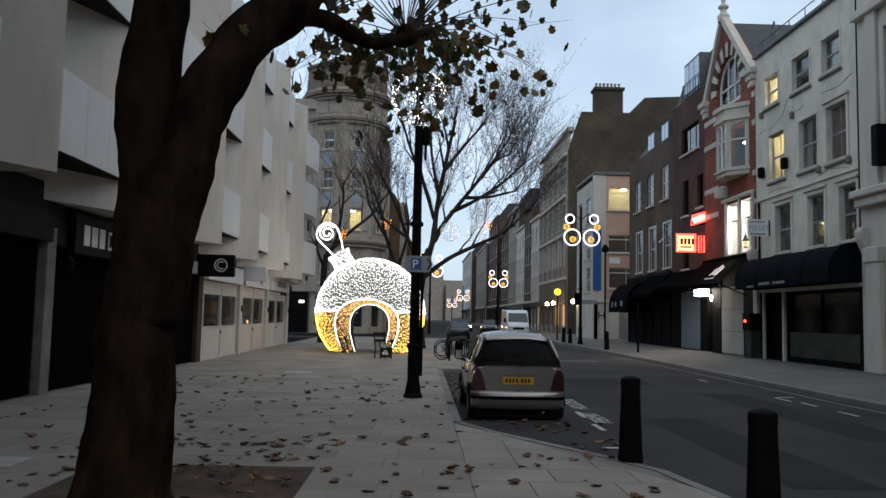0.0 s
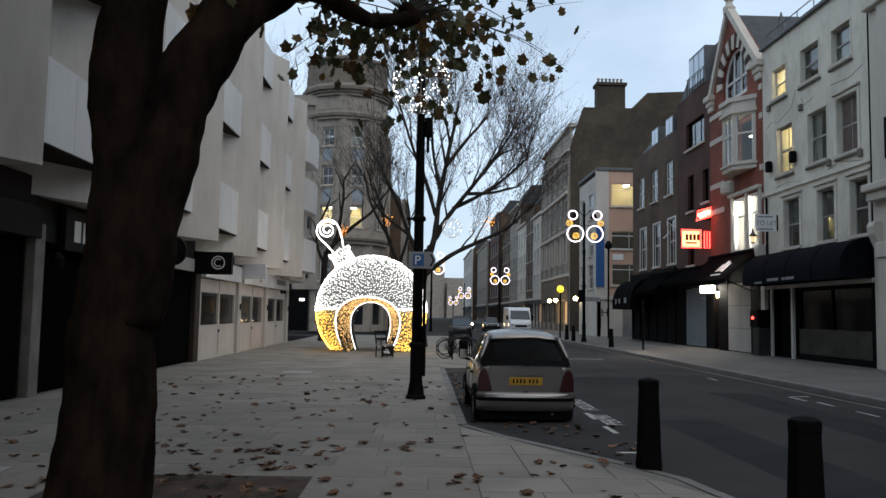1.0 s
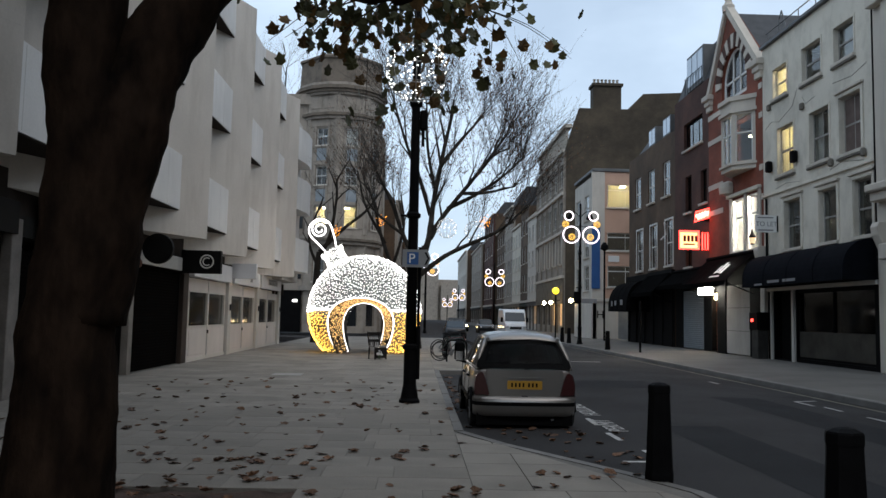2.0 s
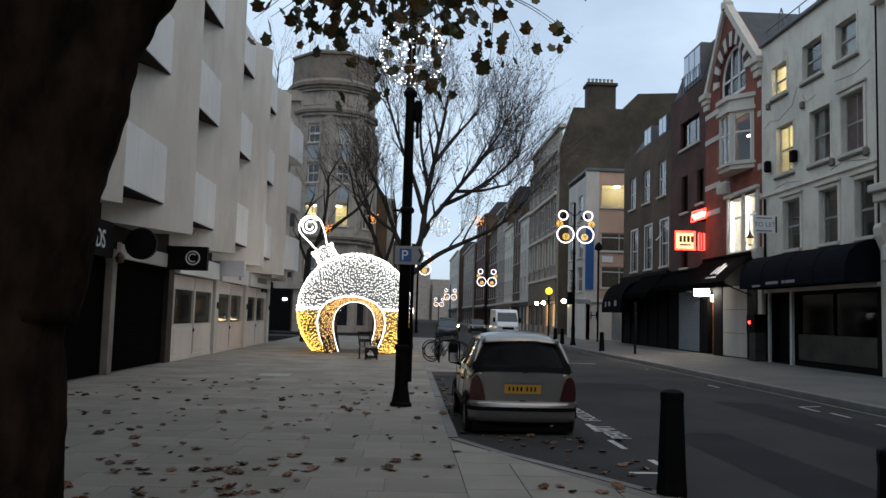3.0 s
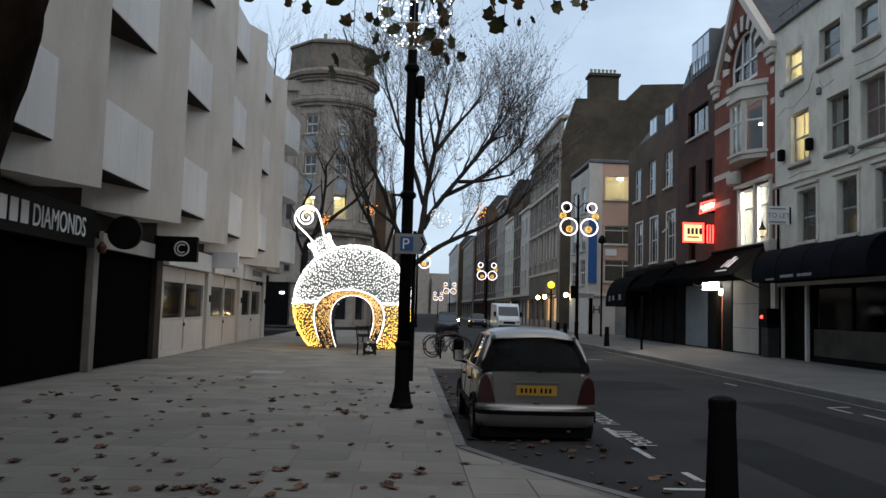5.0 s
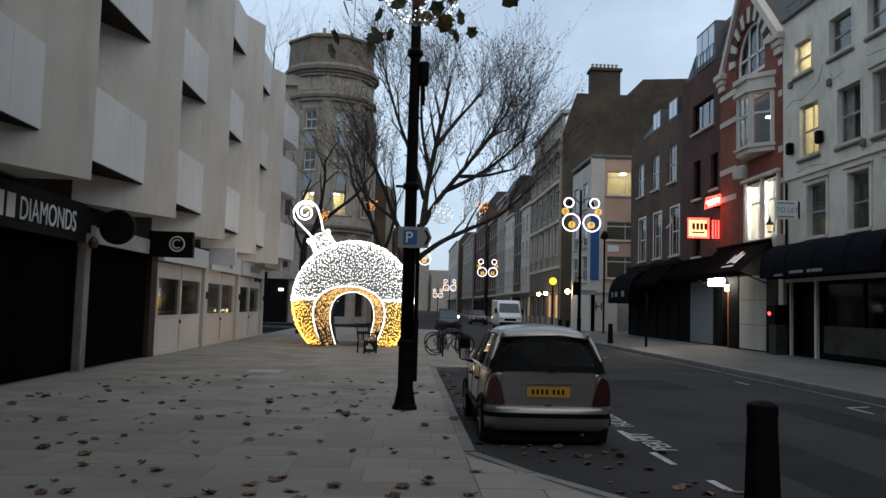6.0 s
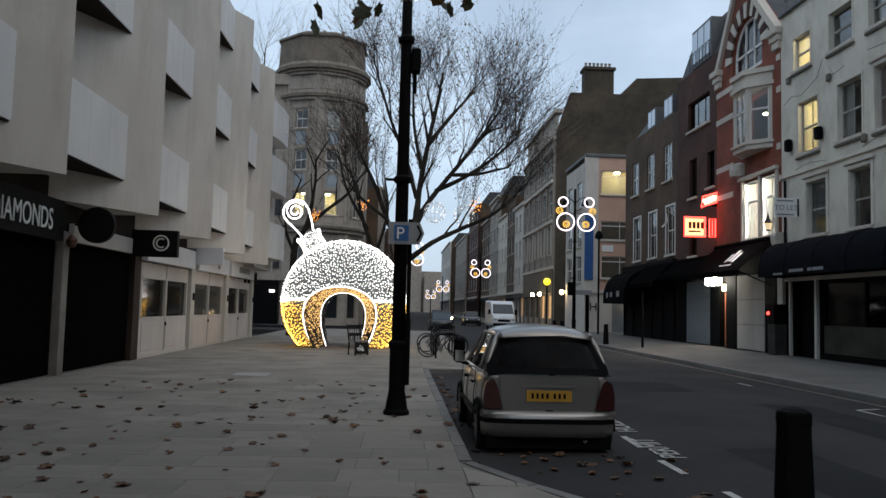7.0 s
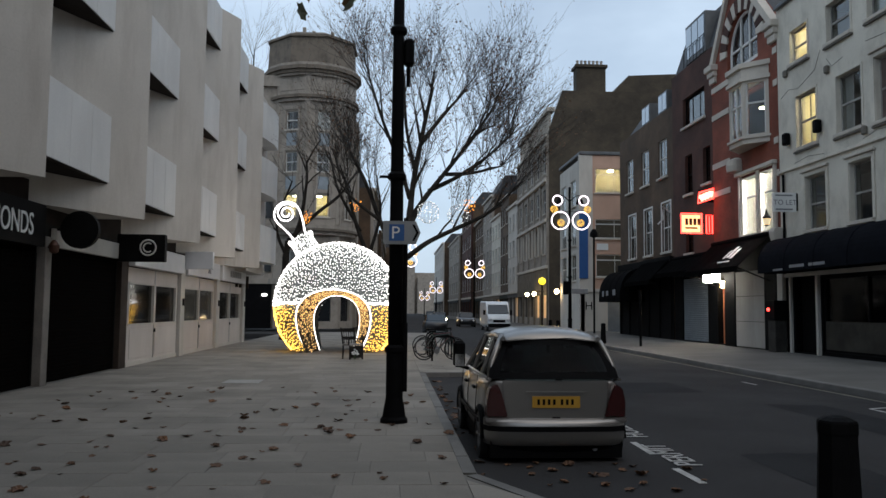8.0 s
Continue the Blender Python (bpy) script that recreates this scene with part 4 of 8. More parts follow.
# rope lights: tunnel mouths and the waist
for y, s in ((yf, 0), (YIN, 1)):
    b = bmesh.new()
    pts = []
    for p in arch(C.y, *tunnel(y), 36):
        dy = math.sqrt(max(0.05, R * R - (p[0] - C.x) ** 2 - (p[2] - C.z) ** 2))
        pts.append((p[0], YIN if s else C.y - dy - 0.02, p[2]))
    tube(b, pts, 0.023, 8)
    part("rope_light", b, ROPE, bauble, "bright white rope light")
b = bmesh.new()
for sgn in (0.0, 0.08):
    pts = []
    for k in range(97):
        a = math.tau * k / 96
        z = 0.02 + 0.06 * math.sin(5 * a + sgn * 40) + sgn
        q = math.sqrt(R * R - z * z) + 0.03
        p = C + Vector((q * math.cos(a), q * math.sin(a), z))
        pts.append(p)
    run = []
    for p in pts + [None]:
        if p is None or in_tunnel(p):
            if len(run) > 2:
                tube(b, run, 0.026, 6)
            run = []
        else:
            run.append(p)
part("waist_rope", b, ROPE, bauble, "bright white rope light")
# cap and curled hanger, tilted aside
tilt = Matrix.Translation(C) @ Matrix.Rotation(radians(-30), 4, "Y") @ Matrix.Translation((0, 0, R - 0.1))
b = bmesh.new()
lathe(b, (0, 0, 0), [(0.52, 0.0), (0.46, 0.1), (0.43, 0.5), (0.50, 0.62), (0.48, 0.72), (0.1, 0.76)], 24)
bmesh.ops.transform(b, matrix=tilt, verts=b.verts)
cap = part("cap", b, NET, bauble)
b = bmesh.new()
for k in range(1200):
    a, h = rng.uniform(0, math.tau), rng.uniform(0, 0.74)
    q = float(np.interp(h, [0, 0.1, 0.5, 0.62, 0.72], [0.54, 0.48, 0.45, 0.52, 0.5]))
    octa(b, tilt @ Vector((q * math.cos(a), q * math.sin(a), h)), rng.uniform(0.009, 0.017))
tagged(part("cap_light_mass", b, GLOW_WHITE, cap), kind="stuff")
b = bmesh.new()
loop = [(.26, .74), (.40, 1.15), (.50, 1.6)] + [(.5 * math.cos(math.pi * k / 14), 1.75 + .48 * math.sin(math.pi * k / 14)) for k in range(15)] + [(-.48, 1.6), (-.34, 1.15), (-.24, .74)]
tube(b, [tilt @ Vector((x, -.05, z)) for x, z in loop], .03, 8)
part("curled_hanger", b, ROPE, bauble, "bright white looped rope light")
b = bmesh.new()
tube(b, [tilt @ Vector(((.40 - .3 * k / 44) * math.cos(.2 + k * .27), -.05, 1.78 + (.40 - .3 * k / 44) * math.sin(.2 + k * .27))) for k in range(45)], .03, 8)
part("hanger_spiral", b, ROPE, bauble, "bright white spiral rope light")

# ---- dark chair left on the pavement ----
CHAIR = mat("dark_varnished_wood", (0.016, 0.012, 0.011), 0.5, spec=0.3, var=0.25, scale=6, fine=50)
ch = thing("wooden_chair", (-1.32, 31.45, 0), "dark wooden chair with a pale seat beside the bauble", "chair")
x0, y0 = -1.32, 31.45
for sx in (-1, 1):
    part("leg", bx(x0 + sx * 0.24 - 0.025, x0 + sx * 0.24 + 0.025, y0 - 0.24, y0 - 0.19, 0, 0.46, bevel=0.006), CHAIR, ch)
    b = bmesh.new()
    tube(b, [(x0 + sx * 0.24, y0 + 0.22, 0), (x0 + sx * 0.24, y0 + 0.2, 0.46), (x0 + sx * 0.25 - 0.03, y0 + 0.3, 1.02)], [0.028, 0.028, 0.024], 6)
    part("leg", b, CHAIR, ch)
    part("armrest", bx(x0 + sx * 0.27 - 0.03, x0 + sx * 0.27 + 0.03, y0 - 0.22, y0 + 0.24, 0.64, 0.68, bevel=0.008), CHAIR, ch)
    part("arm_support", bx(x0 + sx * 0.27 - 0.02, x0 + sx * 0.27 + 0.02, y0 - 0.2, y0 - 0.16, 0.46, 0.65), CHAIR, ch)
part("seat", bx(x0 - 0.27, x0 + 0.27, y0 - 0.25, y0 + 0.23, 0.44, 0.5, bevel=0.015), mat("pale_seat_pad", (0.3, 0.28, 0.26), 0.8, var=0.15), ch, "pale seat pad")
for zz in (0.68, 0.95):
    part("back_rail", bx(x0 - 0.25, x0 + 0.25, y0 + 0.22 + (zz - 0.46) * 0.17, y0 + 0.25 + (zz - 0.46) * 0.17, zz - 0.05, zz + 0.05, bevel=0.006), CHAIR, ch)
for k in range(5):
    xx = x0 - 0.18 + 0.09 * k
    b = bmesh.new()
    tube(b, [(xx, y0 + 0.22, 0.5), (xx, y0 + 0.3, 0.95)], 0.012, 5)
    part("back_spindle", b, CHAIR, ch)
part("front_apron", bx(x0 - 0.24, x0 + 0.24, y0 - 0.24, y0 - 0.215, 0.05, 0.43), CHAIR, ch)
ch.rotation_euler = (0, 0, radians(35))
bo = thing("white_flowers", (x0 + 0.08, y0 - 0.3, 0.0), "small bunch of pale flowers at the foot of a chair", "flowers")
b = bmesh.new()
rng = random.Random(9)
for k in range(26):
    octa(b, (x0 + 0.08 + rng.gauss(0, 0.06), y0 - 0.32 + rng.gauss(0, 0.03), 0.16 + abs(rng.gauss(0, 0.07))), rng.uniform(0.02, 0.04))
part("petals", b, SIGN_WHITE, bo)
b = bmesh.new()
for k in range(8):
    tube(b, [(x0 + 0.08, y0 - 0.32, 0.0), (x0 + 0.08 + rng.gauss(0, 0.05), y0 - 0.32, 0.18)], 0.006, 4)
part("stems", b, mat("stem_green", (0.05, 0.09, 0.03), 0.7), bo)

# ---- bicycles on hoop stands ----
TYRE = mat("black_rubber", (0.012, 0.012, 0.012), 0.75, var=0.15, scale=5)
STEEL = mat("dull_steel", (0.28, 0.28, 0.29), 0.4, 0.9, var=0.1)


def bike_stand(at):
    root = thing("bike_stand", at, "black steel hoop bicycle stand on the pavement", "bike stand", group="bike stands")
    x, y, z = at
    b = bmesh.new()
    tube(b, [(x, y, -0.02), (x, y, 0.62), (x + 0.04, y, 0.73), (x + 0.13, y, 0.78), (x + 0.6, y, 0.78), (x + 0.69, y, 0.73), (x + 0.73, y, 0.62), (x + 0.73, y, -0.02)], 0.03, 8)
    part("hoop", b, BLACK, root)
    return root


def bicycle(at, turn, lean, label, m):
    root = thing("bicycle", (0, 0, 0), label, "bicycle", group="parked bicycles")
    for yy in (0.0, 1.02):
        b = bmesh.new()
        tube(b, [(0, yy + 0.34 * math.cos(a), 0.36 + 0.34 * math.sin(a)) for a in [math.tau * k / 26 for k in range(26)]], 0.02, 6, closed=True)
        w = part("tyre", b, TYRE, root)
        b = bmesh.new()
        for k in range(14):
            a = math.tau * k / 14
            tube(b, [(0, yy, 0.36), (0, yy + 0.33 * math.cos(a), 0.36 + 0.33 * math.sin(a))], 0.003, 3)
        cyl(b, (-0.04, yy, 0.36), (0.04, yy, 0.36), 0.025, n=8)
        part("spokes", b, STEEL, w)
    b = bmesh.new()
    for p, q in (((0, 0, .36), (0, .42, .30)), ((0, 0, .36), (0, .30, .80)), ((0, .42, .30), (0, .27, .92)), ((0, .42, .30), (0, .88, .78)), ((0, .30, .80), (0, .86, .86)), ((0, .85, .95), (0, 1.02, .36))):
        tube(b, [p, q], 0.017, 6)
    part("frame", b, m, root)
    b = bmesh.new()
    tube(b, [(-0.28, .78, 1.0), (-0.1, .87, 1.02), (0, .86, .97), (0.1, .87, 1.02), (0.28, .78, 1.0)], 0.014, 6)
    part("handlebar", b, BLACK, root)
    b = bmesh.new()
    box(b, -0.07, 0.07, 0.13, 0.38, 0.92, 0.97, 0.02)
    part("saddle", b, BLACK, root)
    b = bmesh.new()
    cyl(b, (0.02, .42, .30), (0.04, .42, .30), 0.09, n=16)
    tube(b, [(0.05, .42, .30), (0.06, .42, .14)], 0.01, 4)
    part("crank", b, STEEL, root)
    root.matrix_basis = pose(*at, 0, lean, turn)
    return root


for k in range(4):
    bike_stand((1.25, 30.6 + 1.5 * k, 0))
FRAME_A = mat("dark_green_frame", (0.03, 0.05, 0.045), 0.35, 0.2, var=0.05)
FRAME_B = mat("dark_red_frame", (0.09, 0.02, 0.02), 0.35, 0.2, var=0.05)
bicycle((1.0, 31.0, 0), -80, 6, "dark bicycle leaning on a hoop stand", FRAME_A)
bicycle((1.1, 32.4, 0), -97, -5, "dark red bicycle leaning on a hoop stand", FRAME_B)
bicycle((1.05, 34.0, 0), -85, 5, "dark bicycle leaning on a hoop stand", FRAME_A)

# ---- parked cars ----
PLATE = mat("yellow_number_plate", (0.46, 0.25, 0.02), 0.5, var=0.08, bump=0.02)
TRIM = mat("black_plastic_trim", (0.005, 0.005, 0.0055), 0.6, spec=0.05, var=0.1, scale=6)
LAMP_RED = mat("red_lamp_lens", (0.042, 0.004, 0.004), 0.25, var=0.1, bump=0.02, coat=0.5)
LAMP_CLEAR = mat("clear_lamp_lens", (0.62, 0.62, 0.64), 0.15, 0.3, var=0.05, bump=0)
TINT = mat("tinted_glass", (0.13, 0.18, 0.19), 0.02, var=0.0, bump=0.0, trans=1.0, spec=0.4)
TINT.node_tree.nodes["Principled BSDF"].inputs["IOR"].default_value = 1.13
CABIN = mat("dark_upholstery", (0.014, 0.014, 0.015), 0.9, spec=0.1)
CHROME = mat("chrome", (0.7, 0.7, 0.7), 0.12, 1.0, var=0.0, bump=0)


def loft(bm, stations, cap=True):
    """Skin through closed rings with equal numbers of points."""
    rings = [[bm.verts.new(p) for p in s] for s in stations]
    n = len(rings[0])
    for a, c in zip(rings, rings[1:]):
        for k in range(n):
            bm.faces.new((a[k], a[(k + 1) % n], c[(k + 1) % n], c[k]))
    if cap:
        bm.faces.new(rings[0][::-1])
        bm.faces.new(rings[-1])
    bmesh.ops.recalc_face_normals(bm, faces=bm.faces)
    return bm


def body_ring(y, hw, zb, zt, lean=0.0):
    half = [(0, zb), (hw * .72, zb), (hw * .94, zb + .05), (hw, zb + .22), (hw, zb + (zt - zb) * .6), (hw * .975, zt - .10), (hw * .94, zt - .03), (hw * .86, zt), (0, zt)]
    pts = half + [(-x, z) for x, z in half[-2:0:-1]]
    return [(x, y + lean * (z - zb), z) for x, z in pts]


def smooth_sub(ob, levels=1):
    m = ob.modifiers.new("round", "SUBSURF")
    m.levels = m.render_levels = levels


def wheel(root, x, y, r, side):
    b = bmesh.new()
    w = 0.19
    pts = [(r * .62, 0), (r * .95, 0.0), (r, 0.03), (r, w - 0.03), (r * .95, w), (r * .62, w)]
    n = 28
    rings = [[b.verts.new((x - side * d, y + q * math.cos(math.tau * k / n), r + q * math.sin(math.tau * k / n))) for k in range(n)] for q, d in pts]
    for a, c in zip(rings, rings[1:] + rings[:1]):
        for k in range(n):
            b.faces.new((a[k], a[(k + 1) % n], c[(k + 1) % n], c[k]))
    bmesh.ops.recalc_face_normals(b, faces=b.faces)
    t = part("wheel", b, TYRE, root, "black rubber tyre")
    b = bmesh.new()
    cyl(b, (x - side * 0.03, y, r), (x - side * 0.05, y, r), r * .63, n=24)
    for k in range(6):
        a = math.tau * k / 6
        tube(b, [(x - side * 0.02, y, r), (x - side * 0.02, y + r * .6 * math.cos(a), r + r * .6 * math.sin(a))], r * .09, 5)
    part("rim", b, STEEL, t, "grey steel rim")


def hatchback(at, turn, label):
    """A tall small hatchback; its rear bumper stands over the origin, its bonnet points along +y."""
    root = thing("parked_car", (0, 0, 0), label, "car")
    st = [(0.16, .74, .36, .99, .02), (0.22, .80, .26, 1.0, 0), (0.55, .845, .22, 1.01, 0), (1.3, .86, .2, 1.0, 0), (2.3, .86, .2, .98, 0), (2.9, .85, .22, .93, 0), (3.3, .80, .25, .80, 0), (3.52, .66, .32, .66, 0)]
    b = loft(bmesh.new(), [body_ring(*s) for s in st])
    body = part("body", b, SILVER, root, smooth=True)
    smooth_sub(body)
    # tailgate skin with its shut line
    b = bmesh.new()
    slabprism(b, [(-.60, .60), (-.54, .50), (.54, .50), (.60, .60), (.635, .98), (-.635, .98)], "y", 0.145, 0.2)
    bmesh.ops.bevel(b, geom=b.edges[:], offset=0.012, segments=2, affect="EDGES")
    gate = part("tailgate", b, SILVER, root)
    b = bmesh.new()
    slabprism(b, [(-.36, .835), (.36, .835), (.36, .855), (-.36, .855)], "y", 0.128, 0.15)
    part("grip_bar", b, SILVER, gate)
    b = bmesh.new()
    box(b, -.05, .05, .13, .15, .535, .56, .008)
    part("gate_handle", b, TRIM, gate)
    b = bmesh.new()
    slabprism(b, [(-.285, .665), (.285, .665), (.285, .80), (-.285, .80)], "y", 0.132, 0.146)
    pl = part("number_plate", b, PLATE, gate, "yellow number plate")
    b = bmesh.new()
    for k in range(7):
        xx = -.225 + .062 * k + (0.03 if k > 3 else 0)
        slabprism(b, [(xx, .70), (xx + .03, .70), (xx + .03, .765), (xx, .765)], "y", 0.129, 0.132)
    part("plain_bar", b, TRIM, pl, "dark bars in place of characters")
    # bumper in rounded plan, a dark rubbing strip and a lower lip
    def bumper_ring(z, s, out):
        return [(x * s, y - out, z) for x, y in ((-.84, .62), (-.845, .25), (-.80, .12), (-.66, .055), (-.35, .03), (0, .022), (.35, .03), (.66, .055), (.80, .12), (.845, .25), (.84, .62), (.6, .7), (-.6, .7))]
    b = loft(bmesh.new(), [bumper_ring(z, s, o) for z, s, o in ((.22, .94, -.07), (.25, .985, -.015), (.33, 1.0, 0.0), (.40, 1.0, .012), (.50, 1.0, .012), (.535, .99, -.01), (.545, .95, -.05))])
    part("rear_bumper", b, SILVER, root, smooth=True)
    b = loft(bmesh.new(), [bumper_ring(z, s, o) for z, s, o in ((.405, 1.004, .018), (.41, 1.008, .026), (.46, 1.008, .026), (.465, 1.004, .018))])
    part("rubbing_strip", b, TRIM, root, "black rubbing strip")
    b = loft(bmesh.new(), [bumper_ring(z, s, o) for z, s, o in ((.15, .9, -.1), (.2, .95, -.06), (.235, .96, -.03))])
    part("rear_valance", b, TRIM, root, "black plastic valance")
    part("exhaust", cyl(bmesh.new(), (.45, .1, .2), (.45, .5, .2), .03), STEEL, root)
    # tail lamps: tall, leaning in at the foot, with a clear lower lens
    for s in (-1, 1):
        b = bmesh.new()
        slabprism(b, [(s * .82, .56), (s * .575, .56), (s * .655, .86), (s * .70, .945), (s * .79, .90), (s * .825, .74)], "y", 0.105, 0.30)
        bmesh.ops.bevel(b, geom=b.edges[:], offset=0.015, segments=2, affect="EDGES")
        part("tail_lamp", b, LAMP_RED, root, "dark red tail lamp")
        b = bmesh.new()
        slabprism(b, [(s * .835, .50), (s * .535, .50), (s * .57, .555), (s * .83, .555)], "y", 0.085, 0.30)
        bmesh.ops.bevel(b, geom=b.edges[:], offset=0.01, segments=2, affect="EDGES")
        part("corner_cap", b, SILVER, root)
    # cabin: roof, pillars, glass
    def roof_ring(y, hw, z, th=1.0):
        return [(-hw, y, z - .12 * th), (-hw * .96, y, z - .065 * th), (-hw * .82, y, z - .018 * th), (-hw * .5, y, z + .018), (0, y, z + .034), (hw * .5, y, z + .018), (hw * .82, y, z - .018 * th), (hw * .96, y, z - .065 * th), (hw, y, z - .12 * th), (0, y, z + .025 - .07 * th)]
    b = loft(bmesh.new(), [roof_ring(*s) for s in ((.42, .56, 1.462, .3), (.47, .59, 1.505, .6), (.58, .61, 1.54, .9), (.8, .62, 1.562), (1.2, .625, 1.578), (1.7, .615, 1.565), (2.05, .575, 1.505))])
    part("roof", b, SILVER, root, smooth=True)
    b = bmesh.new()
    # curved in plan and section, from the belt to the roof edge
    nx, nz = 12, 6
    def screen(i, j, d):
        s, h = i / nx * 2 - 1, j / nz
        w = .785 + (.565 - .785) * h + .05 * math.sin(math.pi * h)
        return (s * w, .125 + .13 * abs(s) ** 3 + .27 * h + .05 * h * h + d, .995 + .475 * h - .02 * s * s * h)
    G = [[[b.verts.new(screen(i, j, d)) for i in range(nx + 1)] for j in range(nz + 1)] for d in (0, .012)]
    for j in range(nz):
        for i in range(nx):
            b.faces.new((G[0][j][i], G[0][j][i + 1], G[0][j + 1][i + 1], G[0][j + 1][i]))
            b.faces.new((G[1][j][i], G[1][j + 1][i], G[1][j + 1][i + 1], G[1][j][i + 1]))
    for i in range(nx):
        b.faces.new((G[0][0][i], G[1][0][i], G[1][0][i + 1], G[0][0][i + 1]))
        b.faces.new((G[0][nz][i], G[0][nz][i + 1], G[1][nz][i + 1], G[1][nz][i]))
    for j in range(nz):
        b.faces.new((G[0][j][0], G[0][j + 1][0], G[1][j + 1][0], G[1][j][0]))
        b.faces.new((G[0][j][nx], G[1][j][nx], G[1][j + 1][nx], G[0][j + 1][nx]))
    bmesh.ops.recalc_face_normals(b, faces=b.faces)
    g = part("rear_window", b, TINT, root, "dark rear window", smooth=False)
    b = bmesh.new()
    for i in range(nx):
        for j in range(nz):
            if i in (0, nx - 1) or j in (0, nz - 1):
                quad(b, *[screen(ii, jj, -.003) for ii, jj in ((i, j), (i + 1, j), (i + 1, j + 1), (i, j + 1))])
    one_part("window_border", b, TRIM, g, "black window border")
    b = bmesh.new()
    tube(b, [(0.03, .15, 1.0), (0.07, .155, 1.03), (0.30, .20, 1.10)], [.02, .014, .008], 6)
    box(b, -.01, .07, .12, .16, .985, 1.01, .006)
    part("wiper", b, TRIM, root)
    for s in (-1, 1):
        # side glass in three lights with black pillars
        zb, zt = 1.0, 1.46
        for y0, y1, y2, y3 in ((.33, .95, 1.0, .56), (1.02, 1.85, 1.85, 1.07), (1.92, 2.62, 2.06, 1.92)):
            b = bmesh.new()
            vs = [(s * .775, y0, zb), (s * .775, y1, zb), (s * .59, y2, zt), (s * .59, y3, zt)]
            v = [b.verts.new(p) for p in vs] + [b.verts.new((x - s * .012, y, z)) for x, y, z in vs]
            for q in ((0, 1, 2, 3), (7, 6, 5, 4), (0, 4, 5, 1), (1, 5, 6, 2), (2, 6, 7, 3), (3, 7, 4, 0)):
                b.faces.new([v[i] for i in q])
            bmesh.ops.recalc_face_normals(b, faces=b.faces)
            part("side_window", b, TINT, root, "dark side window")
        b = bmesh.new()
        for p, q, r in (((s * .775, .985, zb), (s * .595, 1.03, zt), .03), ((s * .775, 1.885, zb), (s * .595, 1.885, zt), .03), ((s * .775, 2.68, zb - .02), (s * .575, 2.08, zt), .04), ((s * .78, .2, zb - .01), (s * .78, 2.7, zb - .02), .02), ((s * .585, .44, zt), (s * .585, 2.08, zt), .03)):
            tube(b, [p, q], r, 6)
        part("pillar", b, SILVER, root)
        b = bmesh.new()
        tube(b, [(s * .775, .31, zb - .03), (s * .735, .38, zb + .16), (s * .665, .46, zb + .33), (s * .58, .57, zt + .02)], [.035, .038, .042, .045], 10)
        part("rear_pillar", b, SILVER, root, smooth=True)
        # mirrors
        b = bmesh.new()
        box(b, s * .86, s * 1.03, 2.26, 2.40, .98, 1.36, .04)
        mi = part("door_mirror", b, TRIM, root, "black door mirror")
        b = bmesh.new()
        tube(b, [(s * .80, 2.36, .96), (s * .93, 2.33, 1.0)], .025, 6)
        part("mirror_stalk", b, TRIM, mi)
        b = bmesh.new()
        box(b, s * .88, s * 1.01, 2.252, 2.262, 1.0, 1.17)
        part("mirror_glass", b, CHROME, mi)
        # doors: shut lines, handles, rubbing strip
        b = bmesh.new()
        for yy in (.92, 1.88, 2.72):
            tube(b, [(s * .862, yy, .32), (s * .868, yy, .6), (s * .84, yy + .01, .98)], .006, 4)
        part("shut_line", b, TRIM, root)
        for yy in (1.05, 2.0):
            part("door_handle", bx(s * .845, s * .885, yy, yy + .18, .80, .835, bevel=.01), TRIM, root)
        part("side_strip", bx(s * .855, s * .878, .6, 2.85, .44, .50, bevel=.008), TRIM, root, "black rubbing strip")
        for yy in (.62, 3.05):
            b = bmesh.new()
            tube(b, [(s * .845, yy + .335 * math.cos(a), .29 + .335 * math.sin(a)) for a in [math.pi * k / 12 for k in range(13)]], .035, 6)
            part("wheel_arch", b, TRIM, root)
            wheel(root, s * .865, yy, .29, s)
    b = bmesh.new()
    vs = [(-.70, 2.9, .95), (.70, 2.9, .95), (.555, 2.08, 1.46), (-.555, 2.08, 1.46)]
    v = [b.verts.new(p) for p in vs] + [b.verts.new((x, y - .01, z - .008)) for x, y, z in vs]
    for q in ((0, 1, 2, 3), (7, 6, 5, 4), (0, 4, 5, 1), (1, 5, 6, 2), (2, 6, 7, 3), (3, 7, 4, 0)):
        b.faces.new([v[i] for i in q])
    bmesh.ops.recalc_face_normals(b, faces=b.faces)
    part("windscreen", b, TINT, root)
    # seats
    for yy, zz in ((.95, 1.12), (1.85, 1.16)):
        for s in (-.36, .36):
            b = bmesh.new()
            box(b, s - .24, s + .24, yy, yy + .14, .75, zz, .05)
            box(b, s - .12, s + .12, yy - .02, yy + .08, zz + .03, zz + .2, .035)
            part("seat_back", b, CABIN, root)
    part("cabin_deck", bx(-.755, .755, .27, 2.85, 1.004, 1.02), CABIN, root)
    part("underbody", bx(-.78, .78, .12, 3.3, .09, .3), TRIM, root)
    root.matrix_basis = pose(*at, 0, 0, turn)
    return root


hatchback((1.90, 14.08, -0.155), 0.6, "silver grey tall hatchback parked at the kerb")

